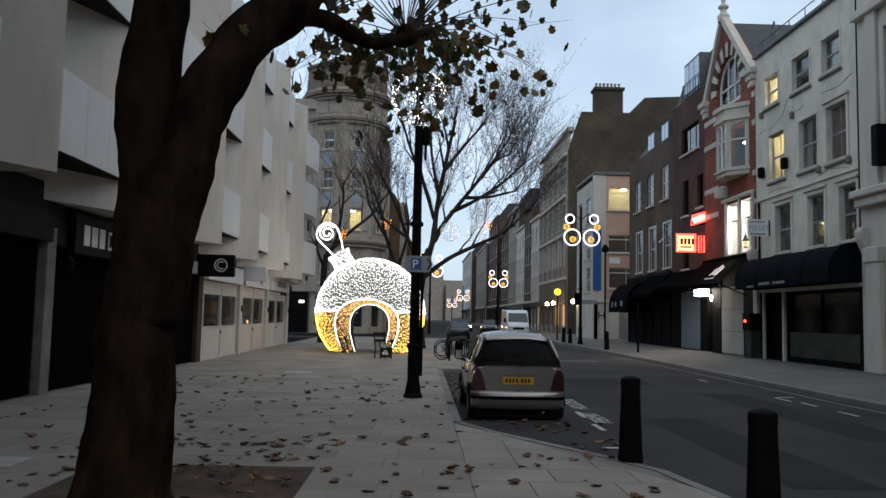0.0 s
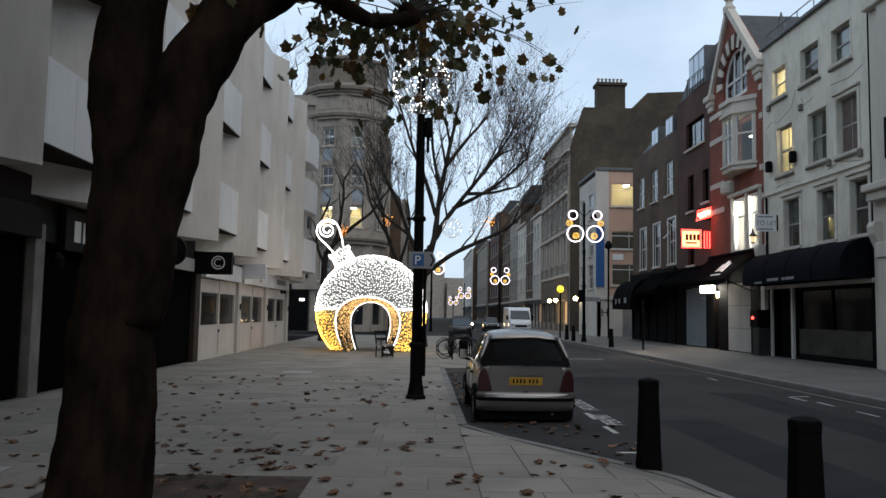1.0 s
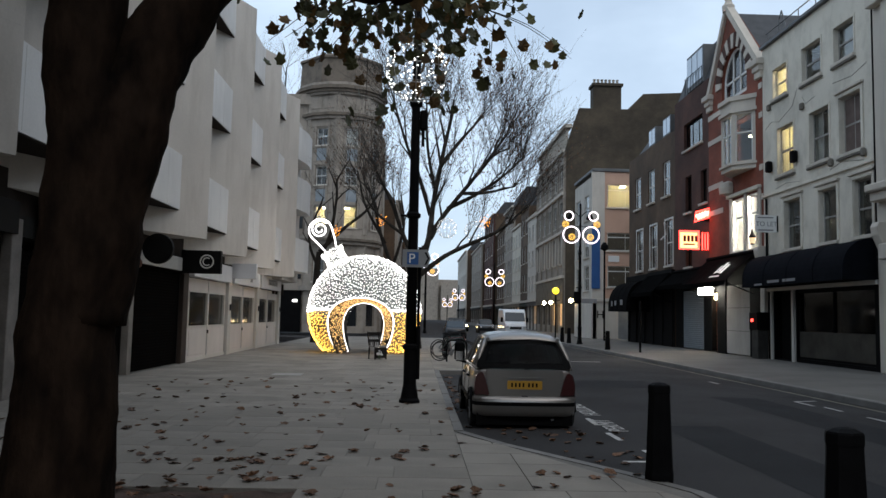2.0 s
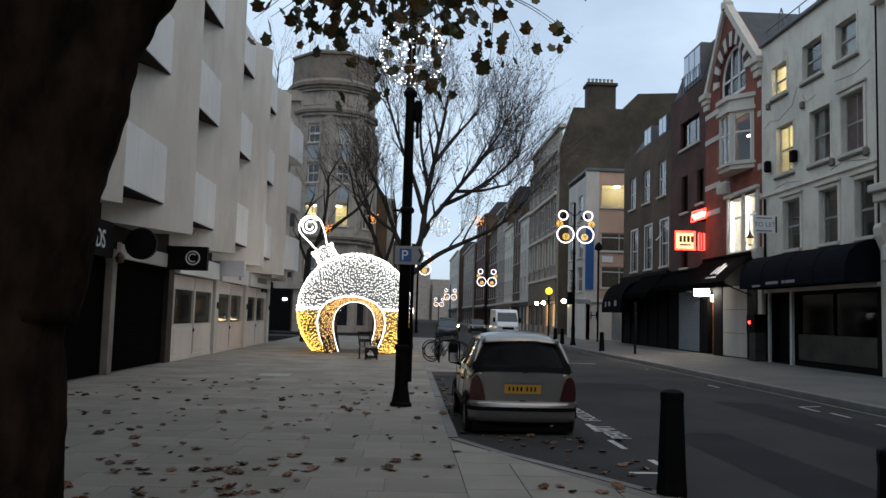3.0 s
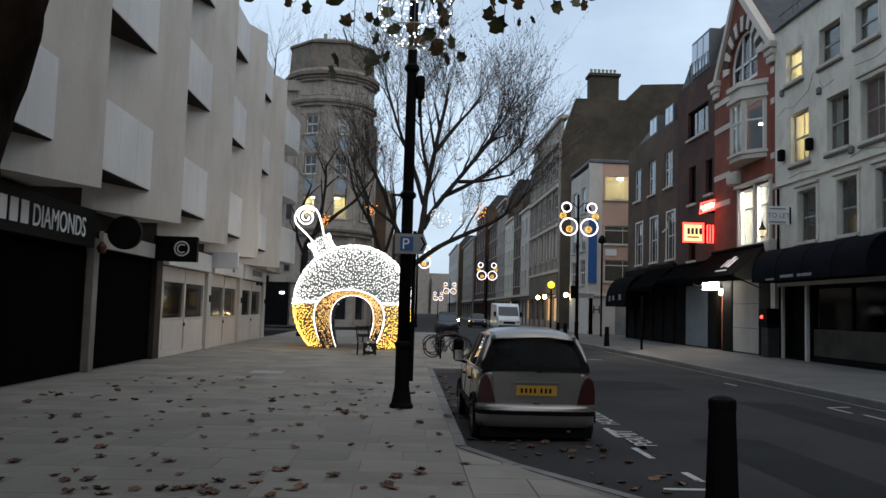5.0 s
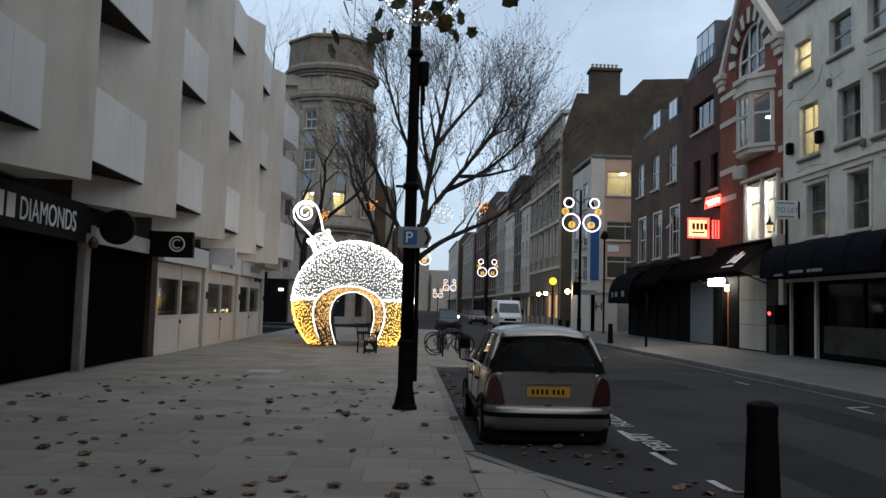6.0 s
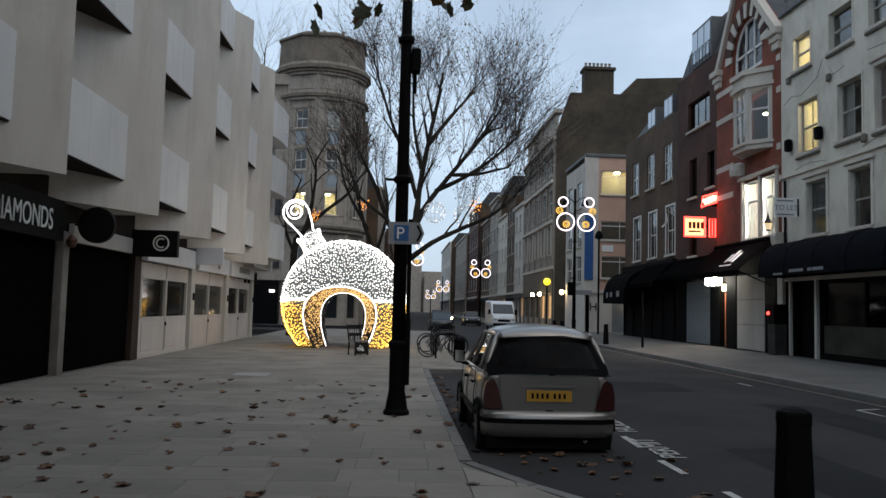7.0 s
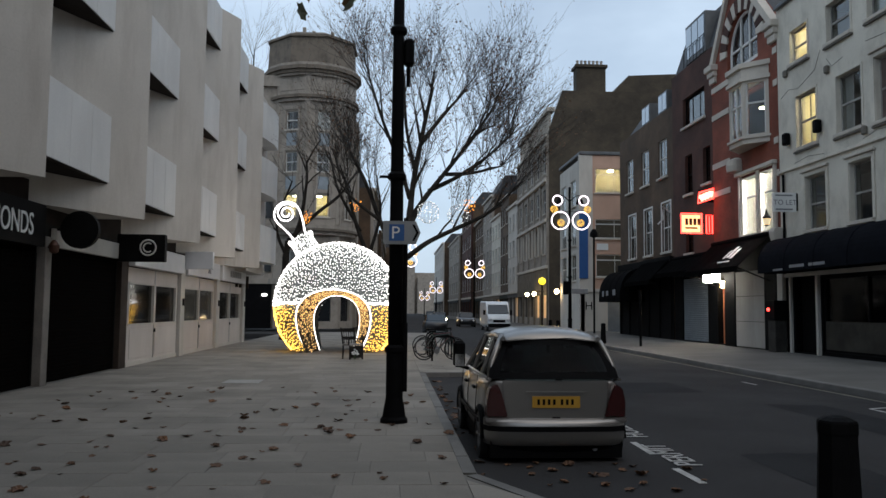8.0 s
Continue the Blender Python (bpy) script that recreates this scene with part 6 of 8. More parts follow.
# gable with a round-headed opening, built in one ring of segments
b = bmesh.new()
za, zb0, zap = 13.1, 13.1, 16.85
rad, uc, UM = 1.5, 37.9, 38.5
arc = [(uc + rad * math.cos(math.pi - math.pi * k / 14), zb0 + rad * 1.05 * math.sin(math.pi * k / 14)) for k in range(15)]
outer = [(U0 + .2, za), (uc - rad, za)]
left = [(U0 + .1, za)] + [(U0 + .1 + (UM - U0 - .1) * k / 7, za + (zap - za) * k / 7) for k in range(1, 8)]
right = [(U1 - (U1 - UM) * k / 7 - .0, za + (zap - za) * k / 7) for k in range(7, -1, -1)]
out = left + right[1:]
for d in (0, -.35):
    A = [b.verts.new(pl.at(u, z, d)) for u, z in arc]
    O = [b.verts.new(pl.at(u, z, d)) for u, z in out]
    for k in range(14):
        b.faces.new((A[k], A[k + 1], O[k + 1], O[k]) if d == 0 else (A[k], O[k], O[k + 1], A[k + 1]))
    if d == 0:
        A0, O0 = A, O
    else:
        for k in range(14):
            b.faces.new((A0[k], A[k], A[k + 1], A0[k + 1]))
            b.faces.new((O0[k], O0[k + 1], O[k + 1], O[k]))
bmesh.ops.recalc_face_normals(b, faces=b.faces)
part("gable", b, RED_BRICK, gb)
# striped voussoirs round the arch
for k in range(17):
    a0, a1 = math.pi * (k + .06) / 17, math.pi * (k + .94) / 17
    b = bmesh.new()
    pts = []
    for r in (rad + .0, rad + .66):
        for a in (a0, a1):
            pts.append((uc + r * math.cos(math.pi - a), zb0 + r * 1.05 * math.sin(a)))
    v = [b.verts.new(pl.at(u, z, .07)) for u, z in (pts[0], pts[1], pts[3], pts[2])] + [b.verts.new(pl.at(u, z, -.02)) for u, z in (pts[0], pts[1], pts[3], pts[2])]
    for q in ((0, 1, 2, 3), (7, 6, 5, 4), (0, 4, 5, 1), (1, 5, 6, 2), (2, 6, 7, 3), (3, 7, 4, 0)):
        b.faces.new([v[i] for i in q])
    bmesh.ops.recalc_face_normals(b, faces=b.faces)
    part("voussoir", b, STONE_TRIM if k % 2 == 0 else DARK_BRICK, gb)
# arched window
b = bmesh.new()
tube(b, [pl.at(u, z, -.2) for u, z in [(uc - rad + .06, 12.2)] + [(uc + (rad - .06) * math.cos(math.pi - math.pi * k / 14), zb0 + (rad - .06) * 1.05 * math.sin(math.pi * k / 14)) for k in range(15)] + [(uc + rad - .06, 12.3)]], .07, 6)
for u in (uc - .42, uc + .42):
    pl.box(b, u - .05, u + .05, 12.3, 14.6, -.24, -.16)
pl.box(b, uc - rad, uc + rad, 13.15, 13.25, -.24, -.16)
pl.box(b, uc - rad, uc + rad, 12.28, 12.42, -.26, -.1)
aw = part("arched_window", b, SASH, gb)
b = bmesh.new()
pts = [(uc - rad, 12.3)] + arc + [(uc + rad, 12.3)]
f = b.faces.new([b.verts.new(pl.at(u, z, -.22)) for u, z in pts])
g = part("pane", b, GLASS, aw)
g.visible_shadow = False
# stone coping, kneelers and finial
b = bmesh.new()
for s, (ua, ub) in ((0, (U0 - .05, UM)), (1, (U1 + .05, UM))):
    p = [(ua, za - .1), (ub, zap + .25), (ub, zap - .2), (ua + (.35 if s == 0 else -.35), za - .15)]
    slabprism(b, p, "x", FX - .16, FX + .2)
part("gable_coping", b, STONE_TRIM, gb)
b = bmesh.new()
for u in (U0 + .25, U1 - .3):
    pl.box(b, u - .35, u + .35, 12.6, 12.85, -.05, .22, .03)
    pl.box(b, u - .42, u + .42, 12.85, 13.15, -.05, .34, .04)
    pl.box(b, u - .3, u + .3, 12.3, 12.6, -.05, .14, .03)
part("kneeler", b, STONE_TRIM, gb)
b = bmesh.new()
lathe(b, (FX + .02, UM, zap + .1), [(.28, -.3), (.3, 0), (.2, .12), (.14, .3), (.26, .42), (.26, .5), (.12, .6), (.1, .8), (.2, .98), (.12, 1.2), (.05, 1.5), (.02, 1.9)], 12)
part("finial", b, STONE_TRIM, gb)
# pale bands
for z in (11.85, 10.55, 8.25, 6.95):
    b = bmesh.new()
    pl.box(b, U0 + .02, 35.1, z, z + .26, 0, .035, .006)
    pl.box(b, 39.3, U1 - .02, z, z + .26, 0, .035, .006)
    part("stone_band", b, STONE_TRIM, gb)


# canted oriel
def canted(root, u0, u1, z0, z1, out, name, m, cant=.75):
    """An oriel: three faces with windows between a moulded base and top."""
    P = [(u0, 0), (u0 + cant, out), (u1 - cant, out), (u1, 0)]
    b = bmesh.new()
    prism_pts = lambda k, e: [(FX - (d + (e if d else 0)) , u + (0 if d else (e if u == u1 else -e))) for u, d in P]
    for za_, zb_, e in ((z0 - .28, z0 - .08, .02), (z0 - .08, z0 + .02, .12), (z1, z1 + .16, .14), (z1 + .16, z1 + .55, .03), (z1 + .55, z1 + .75, .16)):
        q = prism_pts(0, e)
        lo = [b.verts.new((x, y, za_)) for x, y in q]
        hi = [b.verts.new((x, y, zb_)) for x, y in q]
        n = len(q)
        b.faces.new(lo[::-1]); b.faces.new(hi)
        for i in range(n):
            b.faces.new((lo[i], lo[(i + 1) % n], hi[(i + 1) % n], hi[i]))
    bmesh.ops.recalc_face_normals(b, faces=b.faces)
    o = part(name, b, m, root)
    for (ua, da), (ub, db) in zip(P, P[1:]):
        a, c = Vector((FX - da, ua)), Vector((FX - db, ub))
        d = c - a
        nrm = (-d.y, d.x) if -d.y < 0 else (d.y, -d.x)
        p3 = Plane(a.x, a.y, (d.x, d.y), nrm)
        w = d.length
        b = bmesh.new()
        p3.wall(b, 0, w, z0, z1, [(.13, w - .13, z0 + .1, z1 - .1)], .14)
        part("oriel_face", b, m, o)
        b = bmesh.new()
        p3.box(b, .13, w - .13, (z0 + z1) / 2 + .2, (z0 + z1) / 2 + .27, -.12, -.03)
        p3.box(b, .13, .19, z0 + .1, z1 - .1, -.12, -.03)
        p3.box(b, w - .19, w - .13, z0 + .1, z1 - .1, -.12, -.03)
        if w > 1.2:
            p3.box(b, w / 2 - .05, w / 2 + .05, z0 + .1, z1 - .1, -.12, -.03)
        part("oriel_frame", b, SASH, o)
        b = bmesh.new()
        p3.box(b, .13, w - .13, z0 + .1, z1 - .1, -.09, -.084)
        g = part("pane", b, GLASS, o)
        g.visible_shadow = False
    return o


canted(gb, 35.5, 38.3, 8.75, 11.05, .75, "oriel", STONE_TRIM)
b = bmesh.new()
pl.box(b, 37.25, 37.45, 10.25, 10.33, -.9, -.5, .02)
part("oriel_lamp", b, BULB, gb)
b = bmesh.new()
lathe(b, (FX - .05, 38.5, 7.62), [(.05, 0), (.42, .1), (.45, .35), (.4, .6), (.1, .72)], 16)
part("round_pediment", b, STONE_TRIM, gb)
b = bmesh.new()
pl.box(b, 34.9, 38.5, 7.45, 7.62, 0, .2, .03)
for u in (34.95, 36.44, 38.12):
    pl.box(b, u, u + .17, 4.8, 7.45, 0, .12, .02)
part("window_pilaster", b, STONE_TRIM, gb)
for h in LOWW:
    b = bmesh.new()
    for a in ((h[0] - .0, h[0] + .03, h[2], h[3]), (h[1] - .03, h[1], h[2], h[3]), (h[0] + .03, h[1] - .03, h[3] - .03, h[3]), (h[0] + .03, h[1] - .03, h[2], h[2] + .03)):
        pl.box(b, *a, -.42, .02)
    part("window_reveal", b, SASH, gb)
    sash(gb, pl, *h, bars=1 if h[1] - h[0] > 1.2 else 0, fill="bright", split=.66)
b = bmesh.new()
slabprism(b, [(U0 + .3, 13.1), (U1 - .3, 13.1), (UM, 16.6)], "x", FX + .35, FX + 8)
part("slate_roof", b, SLATE, gb)
# ground floor: pale roller shutter, black shopfront, lit doorway
b = bmesh.new()
pl.box(b, 35.95, 38.6, .2, 3.35, .0, .16, .02)
part("pale_panel", b, streaked("dusty_pale_panel", (0.42, 0.40, 0.37), (0.2, 0.19, 0.17), amount=0.6), gb, "pale grubby panel below the awning")
b = bmesh.new()
for z in (1.25, 2.3):
    pl.box(b, 35.95, 38.6, z, z + .015, .16, .164)
part("shut_line", b, SHOP_DARK, gb)
b = bmesh.new()
for u, w in ((34.85, 1.05), (38.65, 1.1)):
    pl.box(b, u, u + w, .15, 4.3, 0, .18, .015)
part("shop_pilaster", b, SHOP_DARK, gb)
b = bmesh.new()
pl.box(b, U0, U1, 3.3, 4.75, 0, .1, .01)
part("shop_fascia", b, SHOP_DARK, gb)
b = bmesh.new()
pl.box(b, 40.0, 40.9, .2, 3.0, -.3, -.25)
part("lit_doorway", b, mat("orange_hall", (0.30, 0.085, 0.03), 0.8, var=0.1), gb, "orange painted hall behind a door")
b = bmesh.new()
pl.box(b, 40.1, 40.8, 2.75, 3.05, -.22, -.08, .02)
part("hall_lamp", b, WARM_LAMP, gb)


def pitched_awning(u0, u1, z_top, z_low, out, m, label, bars=(), material_bars=None):
    """A folding shop awning on its arms with a scalloped valance."""
    root = thing("shop_awning", pl.at((u0 + u1) / 2, z_low, 0), label, "awning", group="shop awnings")
    b = bmesh.new()
    n = 12
    T_ = [b.verts.new(pl.at(u0 + (u1 - u0) * k / n, z_top, .1)) for k in range(n + 1)]
    Lw = [b.verts.new(pl.at(u0 + (u1 - u0) * k / n, z_low + .012 * (k % 2), out)) for k in range(n + 1)]
    V = [b.verts.new(pl.at(u0 + (u1 - u0) * k / n, z_low - .25 + .04 * (k % 2), out + .01)) for k in range(n + 1)]
    for k in range(n):
        b.faces.new((T_[k], T_[k + 1], Lw[k + 1], Lw[k]))
        b.faces.new((Lw[k], Lw[k + 1], V[k + 1], V[k]))
    r = bmesh.ops.solidify(b, geom=b.faces[:], thickness=.012)
    canvas = part("canvas", b, m, root)
    for u in (u0 + .1, u1 - .1):
        b = bmesh.new()
        tube(b, [pl.at(u, z_low - .6, .1), pl.at(u, z_low - .05, out)], .025, 6)
        part("arm", b, BLACK, root)
    b = bmesh.new()
    cyl(b, pl.at(u0, z_top, .12), pl.at(u1, z_top, .12), .1, n=10)
    part("roller", b, m, root)
    if bars:
        b = bmesh.new()
        for a, c, f0, f1 in bars:
            vs = []
            for u, f in ((a, f0), (c, f0), (c, f1), (a, f1)):
                d = .1 + (out - .1) * f
                vs.append(b.verts.new(pl.at(u, z_top + (z_low - z_top) * f + .03, d + .03)))
            b.faces.new(vs)
        part("plain_bar", b, SIGN_WHITE, canvas, "white bars in place of a shop name")
    return root


pitched_awning(35.3, 41.1, 4.75, 3.45, 1.5, AWNING, "black sloping shop awning with white lettering", [(36.7, 37.0, .40, .72), (37.1, 37.4, .32, .68), (37.5, 37.7, .42, .70), (36.6, 37.8, .80, .84)])
fl = thing("flood_light", pl.at(40.0, 3.0, .5), "lit white box light under the awning", "lamp")
b = bmesh.new()
pl.box(b, 39.75, 40.75, 2.98, 3.32, .35, .75, .02)
part("lit_box", b, WHITE_LAMP, fl)
b = bmesh.new()
pl.box(b, 39.85, 39.95, 3.32, 3.6, .45, .55)
pl.box(b, 40.55, 40.65, 3.32, 3.6, .45, .55)
part("hanger", b, BLACK, fl)
lt = thing("carriage_lamp", pl.at(35.5, 4.95, .1), "small lit carriage lantern on a bracket", "lamp")
b = bmesh.new()
lathe(b, pl.at(35.5, 5.05, .2), [(.08, 0), (.16, .32), (.17, .34), (.06, .5), (.03, .62), (.01, .7)], 8)
part("lantern", b, BLACK, lt)
b = bmesh.new()
lathe(b, pl.at(35.5, 5.08, .2), [(.1, .02), (.165, .26)], 8)
part("glow", b, BULB_SOFT, lt)
tl = thing("to_let_board", pl.at(33.45, 5.3, .1), "white estate agent board on the house front", "sign")
b = bmesh.new()
box(b, FX - .95, FX - .04, 33.42, 33.46, 5.36, 6.08, .004)
tb = part("board", b, SIGN_WHITE, tl)
cu = bpy.data.curves.new("board_lettering", "FONT")
cu.body, cu.size, cu.extrude = "TO LET", .27, .002
tmp = bpy.data.objects.new("board_lettering", cu)
scene.collection.objects.link(tmp)
bpy.context.view_layer.update()
me = bpy.data.meshes.new_from_object(tmp.evaluated_get(bpy.context.evaluated_depsgraph_get()))
bpy.data.objects.remove(tmp)
me.materials.append(GREY_TXT)
me.transform(pose(FX - .93, 33.412, 5.62, 90, 0, 0))
me.transform(Matrix.Translation(-ORG[tl]))
ob = new("board_lettering", me)
ob.parent = tb
b = bmesh.new()
box(b, FX - .85, FX - .2, 33.41, 33.416, 5.43, 5.48)
box(b, FX - .85, FX - .2, 33.41, 33.416, 5.95, 6.0)
part("plain_bar", b, GREY_TXT, tb)
part("bracket", bx(FX - .06, FX, 33.4, 33.48, 5.4, 6.05), BLACK, tl)
cab = thing("service_cabinet", (FX - .3, 34.6, .15), "dark street service cabinet with a small red light", "cabinet")
part("body", bx(FX - .5, FX - .05, 34.35, 34.95, .12, 1.35, bevel=.02), mat("grimy_cabinet", (0.05, 0.047, 0.042), 0.7, spec=0.2, var=0.25, scale=3), cab)
part("top_box", bx(FX - .55, FX - .02, 34.3, 35.1, 1.35, 2.1, bevel=.02), SHOP_DARK, cab)
b = bmesh.new()
bmesh.ops.create_icosphere(b, subdivisions=2, radius=.07, matrix=Matrix.Translation((FX - .56, 34.75, 1.75)))
part("red_light", b, RED_NEON, cab)

# ---- dark brick house with neon ----
db = thing("dark_brick_house", (18, 44, .15), "dark red brick house with mansard and red neon sign", "house")
H = [(42.1, 45.0, 11.1, 12.6), (43.8, 44.8, 7.6, 9.6), (41.5, 42.4, 7.8, 9.55), (43.8, 44.8, 4.6, 6.3)]
shell(db, pl, 41.2, 46.6, 4.42, 14.2, 9, H, DARK_BRICK, floors=(6.6, 10.2))
shell(db, right_plane(FX + .02), 41.2, 46.6, .05, 4.42, 9, [(42.1, 45.4, .2, 3.4)], SHOP_DARK, floors=(3.6,))
sash(db, pl, *H[0], bars=2, fill="", material=SHOP_DARK, split=.95)
for h in H[1:]:
    sash(db, pl, *h, bars=1, material=SHOP_DARK)
b = bmesh.new()
slabprism(b, [(FX + .1, 14.2), (FX + .9, 16.6), (FX + 6, 16.7), (FX + 6, 14.2)], "y", 41.3, 46.4)
part("mansard", b, SLATE, db)
b = bmesh.new()
box(b, FX + .05, FX + 1.6, 42.0, 44.6, 14.3, 16.3)
do = part("dormer", b, LEADWORK, db)
for k in range(3):
    b = bmesh.new()
    box(b, FX + .02, FX + .05, 42.1 + .84 * k, 42.84 + .84 * k, 14.55, 16.15)
    part("dormer_pane", b, mat("sky_glass", (0.45, 0.5, 0.55), 0.08, 0.6, var=0.03, bump=0) if k == 0 else bpy.data.materials["sky_glass"], do)
b = bmesh.new()
for k in range(7):
    tube(b, [(FX - .05, 42.0 + .44 * k, 14.2), (FX - .05, 42.0 + .44 * k, 15.1)], .015, 5)
tube(b, [(FX - .05, 41.9, 15.1), (FX - .05, 44.7, 15.1)], .02, 5)
part("balcony_rail", b, BLACK, db)
b = bmesh.new()
n = 30
for k in range(n):
    z = .2 + 3.1 * k / n
    slabprism(b, [(FX + .1, z), (FX + .07, z + .02), (FX + .07, z + .08), (FX + .1, z + .1)], "y", 42.1, 45.4)
part("shutter_slat", b, SHUTTER_GREY, db, "grey closed roller shutter")
b = bmesh.new()
pl.box(b, 41.25, 46.55, 3.4, 4.4, 0, .12, .01)
part("shop_fascia", b, SHOP_DARK, db)
pitched_awning(41.4, 46.4, 4.4, 3.6, 1.1, AWNING, "black sloping shop awning over a grey shutter")
# neon: a lit box and a script tube, hung out from the wall
nb = thing("lit_box_sign", (FX - .6, 42.2, 5.4), "glowing amber box sign with a red neon border", "sign")
xa, xb, za_, zc_ = FX - 1.2, FX - .2, 5.4, 6.32
part("panel", bx(xa + .06, xb - .06, 42.2, 42.3, za_ + .06, zc_ - .06), AMBER_NEON, nb)
b = bmesh.new()
tube(b, [(xa, 42.17, za_), (xb, 42.17, za_), (xb, 42.17, zc_), (xa, 42.17, zc_)], .05, 6, closed=True)
part("neon_border", b, RED_NEON, nb)
b = bmesh.new()
box(b, xa + .2, xb - .2, 42.18, 42.198, 5.6, 5.68)
for k in range(4):
    box(b, xa + .2 + .2 * k, xa + .34 + .2 * k, 42.18, 42.198, 5.78, 6.1)
part("plain_bar", b, mat("brown_lettering", (0.12, 0.04, 0.02), 0.6, var=0.05), nb)
part("bracket", bx(xb, FX, 42.22, 42.28, 5.9, 5.98), BLACK, nb)
ns = thing("neon_script_sign", (FX - .5, 41.2, 6.7), "red neon script sign on the dark brick wall", "sign")
b = bmesh.new()
pts = []
for k in range(60):
    t = k / 59
    pts.append((FX - .68 + .6 * t, 41.15, 6.92 + .25 * t + .13 * math.sin(t * 26)))
tube(b, pts, .055, 6)
part("script_tube", b, mat("pink_neon", (1, .5, .4), .5, var=0, bump=0, emit=7, emit_col=(1.0, .2, .14)), ns)
b = bmesh.new()
tube(b, [(FX - .76, 41.18, 6.70), (FX - .03, 41.18, 6.95), (FX - .01, 41.18, 7.4), (FX - .68, 41.18, 7.2)], .045, 6, closed=True)
part("neon_border", b, RED_NEON, ns)
part("backing", bx(FX - .72, FX, 41.2, 41.26, 6.75, 7.35), SHOP_DARK, ns)
nw = thing("neon_window_sign", (FX - .1, 41.1, 5.2), "tall narrow red neon sign", "sign")
b = bmesh.new()
tube(b, [(FX - .34, 41.25, 5.3), (FX - .06, 41.25, 5.3), (FX - .06, 41.25, 6.15), (FX - .34, 41.25, 6.15)], .035, 6, closed=True)
tube(b, [(FX - .2, 41.25, 5.35), (FX - .2, 41.25, 6.1)], .03, 6)
part("neon_border", b, RED_NEON, nw)
part("backing", bx(FX - .38, FX, 41.28, 41.34, 5.25, 6.2), SHOP_DARK, nw)

# ---- brown brick house ----
bb = thing("brown_brick_house", (18, 51, .15), "brown brick house with white sash windows over a pub front", "house")
H2 = [(53.7, 55.1, 9.1, 11.2), (50.6, 52.0, 9.1, 11.2), (47.5, 48.9, 9.1, 11.2)]
H1 = [(53.2, 54.6, 4.9, 7.6), (50.1, 51.5, 4.9, 7.6), (47.0, 48.4, 4.9, 7.6)]
shell(bb, pl, 46.6, 56.6, .05, 12.75, 9, H1 + H2, BROWN_BRICK)
for h in H1 + H2:
    sash(bb, pl, *h, bars=1, material=SASH, deep=.08)
for h in H1:
    b = bmesh.new()
    for a in ((h[0] - .12, h[0], h[2], h[3] + .1), (h[1], h[1] + .12, h[2], h[3] + .1), (h[0], h[1], h[3], h[3] + .1)):
        pl.box(b, *a, 0, .03)
    part("window_surround", b, SASH, bb)
b = bmesh.new()
slabprism(b, [(FX + .3, 12.75), (FX + 1.4, 14.3), (FX + 7, 14.6), (FX + 7, 12.75)], "y", 46.7, 56.5)
part("roof", b, SLATE, bb)
for y in (47.5, 50.5):
    b = bmesh.new()
    box(b, FX + .05, FX + 1.5, y, y + 1.5, 12.75, 13.9)
    d = part("dormer", b, LEADWORK, bb)
    for k in range(2):
        part("dormer_pane", bx(FX + .02, FX + .05, y + .1 + .68 * k, y + .7 + .68 * k, 12.85, 13.8), bpy.data.materials["sky_glass"], d)
b = bmesh.new()
pl.box(b, 46.6, 56.6, 3.5, 4.6, 0, .22, .02)
part("pub_fascia", b, SHOP_DARK, bb)
b = bmesh.new()
for k in range(6):
    pl.box(b, 46.8 + 1.9 * k, 47.0 + 1.9 * k, .15, 3.5, 0, .12, .01)
part("pub_pilaster", b, SHOP_DARK, bb)
b = bmesh.new()
pl.box(b, 46.6, 56.6, .1, 1.0, .0, .06)
pl.box(b, 46.6, 56.6, 1.0, 3.5, .0, .03)
part("pub_front", b, SHOP_DARK, bb)
pitched_awning(46.8, 51.4, 4.55, 3.3, 1.3, AWNING, "long black pub awning folded low")
barrel_awning(51.6, 56.4, 2.2, 4.2, 1.5, AWNING, "black rounded pub canopy with pale lettering", [(52.6, 53.2, 2.6, .35), (54.2, 54.7, 2.6, .3), (55.2, 55.6, 2.55, .35)])
b = bmesh.new()
tube(b, [(FX - .05, 46.75, 6.9), (FX - .6, 46.75, 7.3), (FX - .5, 46.75, 6.6), (FX - .8, 46.75, 6.3)], .04, 6)
solo("bracket_arm", b, SASH, "white scrolled sign bracket on the house corner", "bracket", at=(FX, 46.75, 6.3))
bol = [(11.2, 41.2)]
b = bmesh.new()
cyl(b, (11.3, 41.0, .03), (11.3, 41.0, 2.6), .06, n=10)
solo("sign_pole", b, BLACK, "short black sign pole at the far kerb", "pole", at=(11.3, 41.0, .03))

# ---- corner house with salmon walls at the side turning ----
pk = thing("salmon_corner_house", (18, 64, .15), "cream and salmon rendered corner house with steel windows", "house")
PY = 63.0
ple = Plane(13.75, PY, (1, 0), (0, -1))     # face towards the viewer
plf = Plane(13.75, PY, (0, 1), (-1, 0))     # face on the street
Z = 13.2
HE = [(1.1, 4.0, 10.4, 12.2), (1.1, 4.0, 7.0, 8.4), (1.15, 4.0, 4.15, 5.8)]
b = bmesh.new()
ple.wall(b, 0.9, 7.5, 3.1, Z, HE, .3)
part("salmon_wall", b, PINK, pk)
b = bmesh.new()
ple.box(b, -.1, .9, 3.1, Z + .1, -.3, .05)
part("cream_quoin", b, CREAM, pk)
for h, f in zip(HE, ("lit", "", "")):
    win = sash(pk, ple, *h, bars=1, fill=f, deep=.08, split=.75)
b = bmesh.new()
ple.wall(b, -.1, 7.5, .05, 3.1, [(2.0, 4.3, .1, 2.6)], .3)
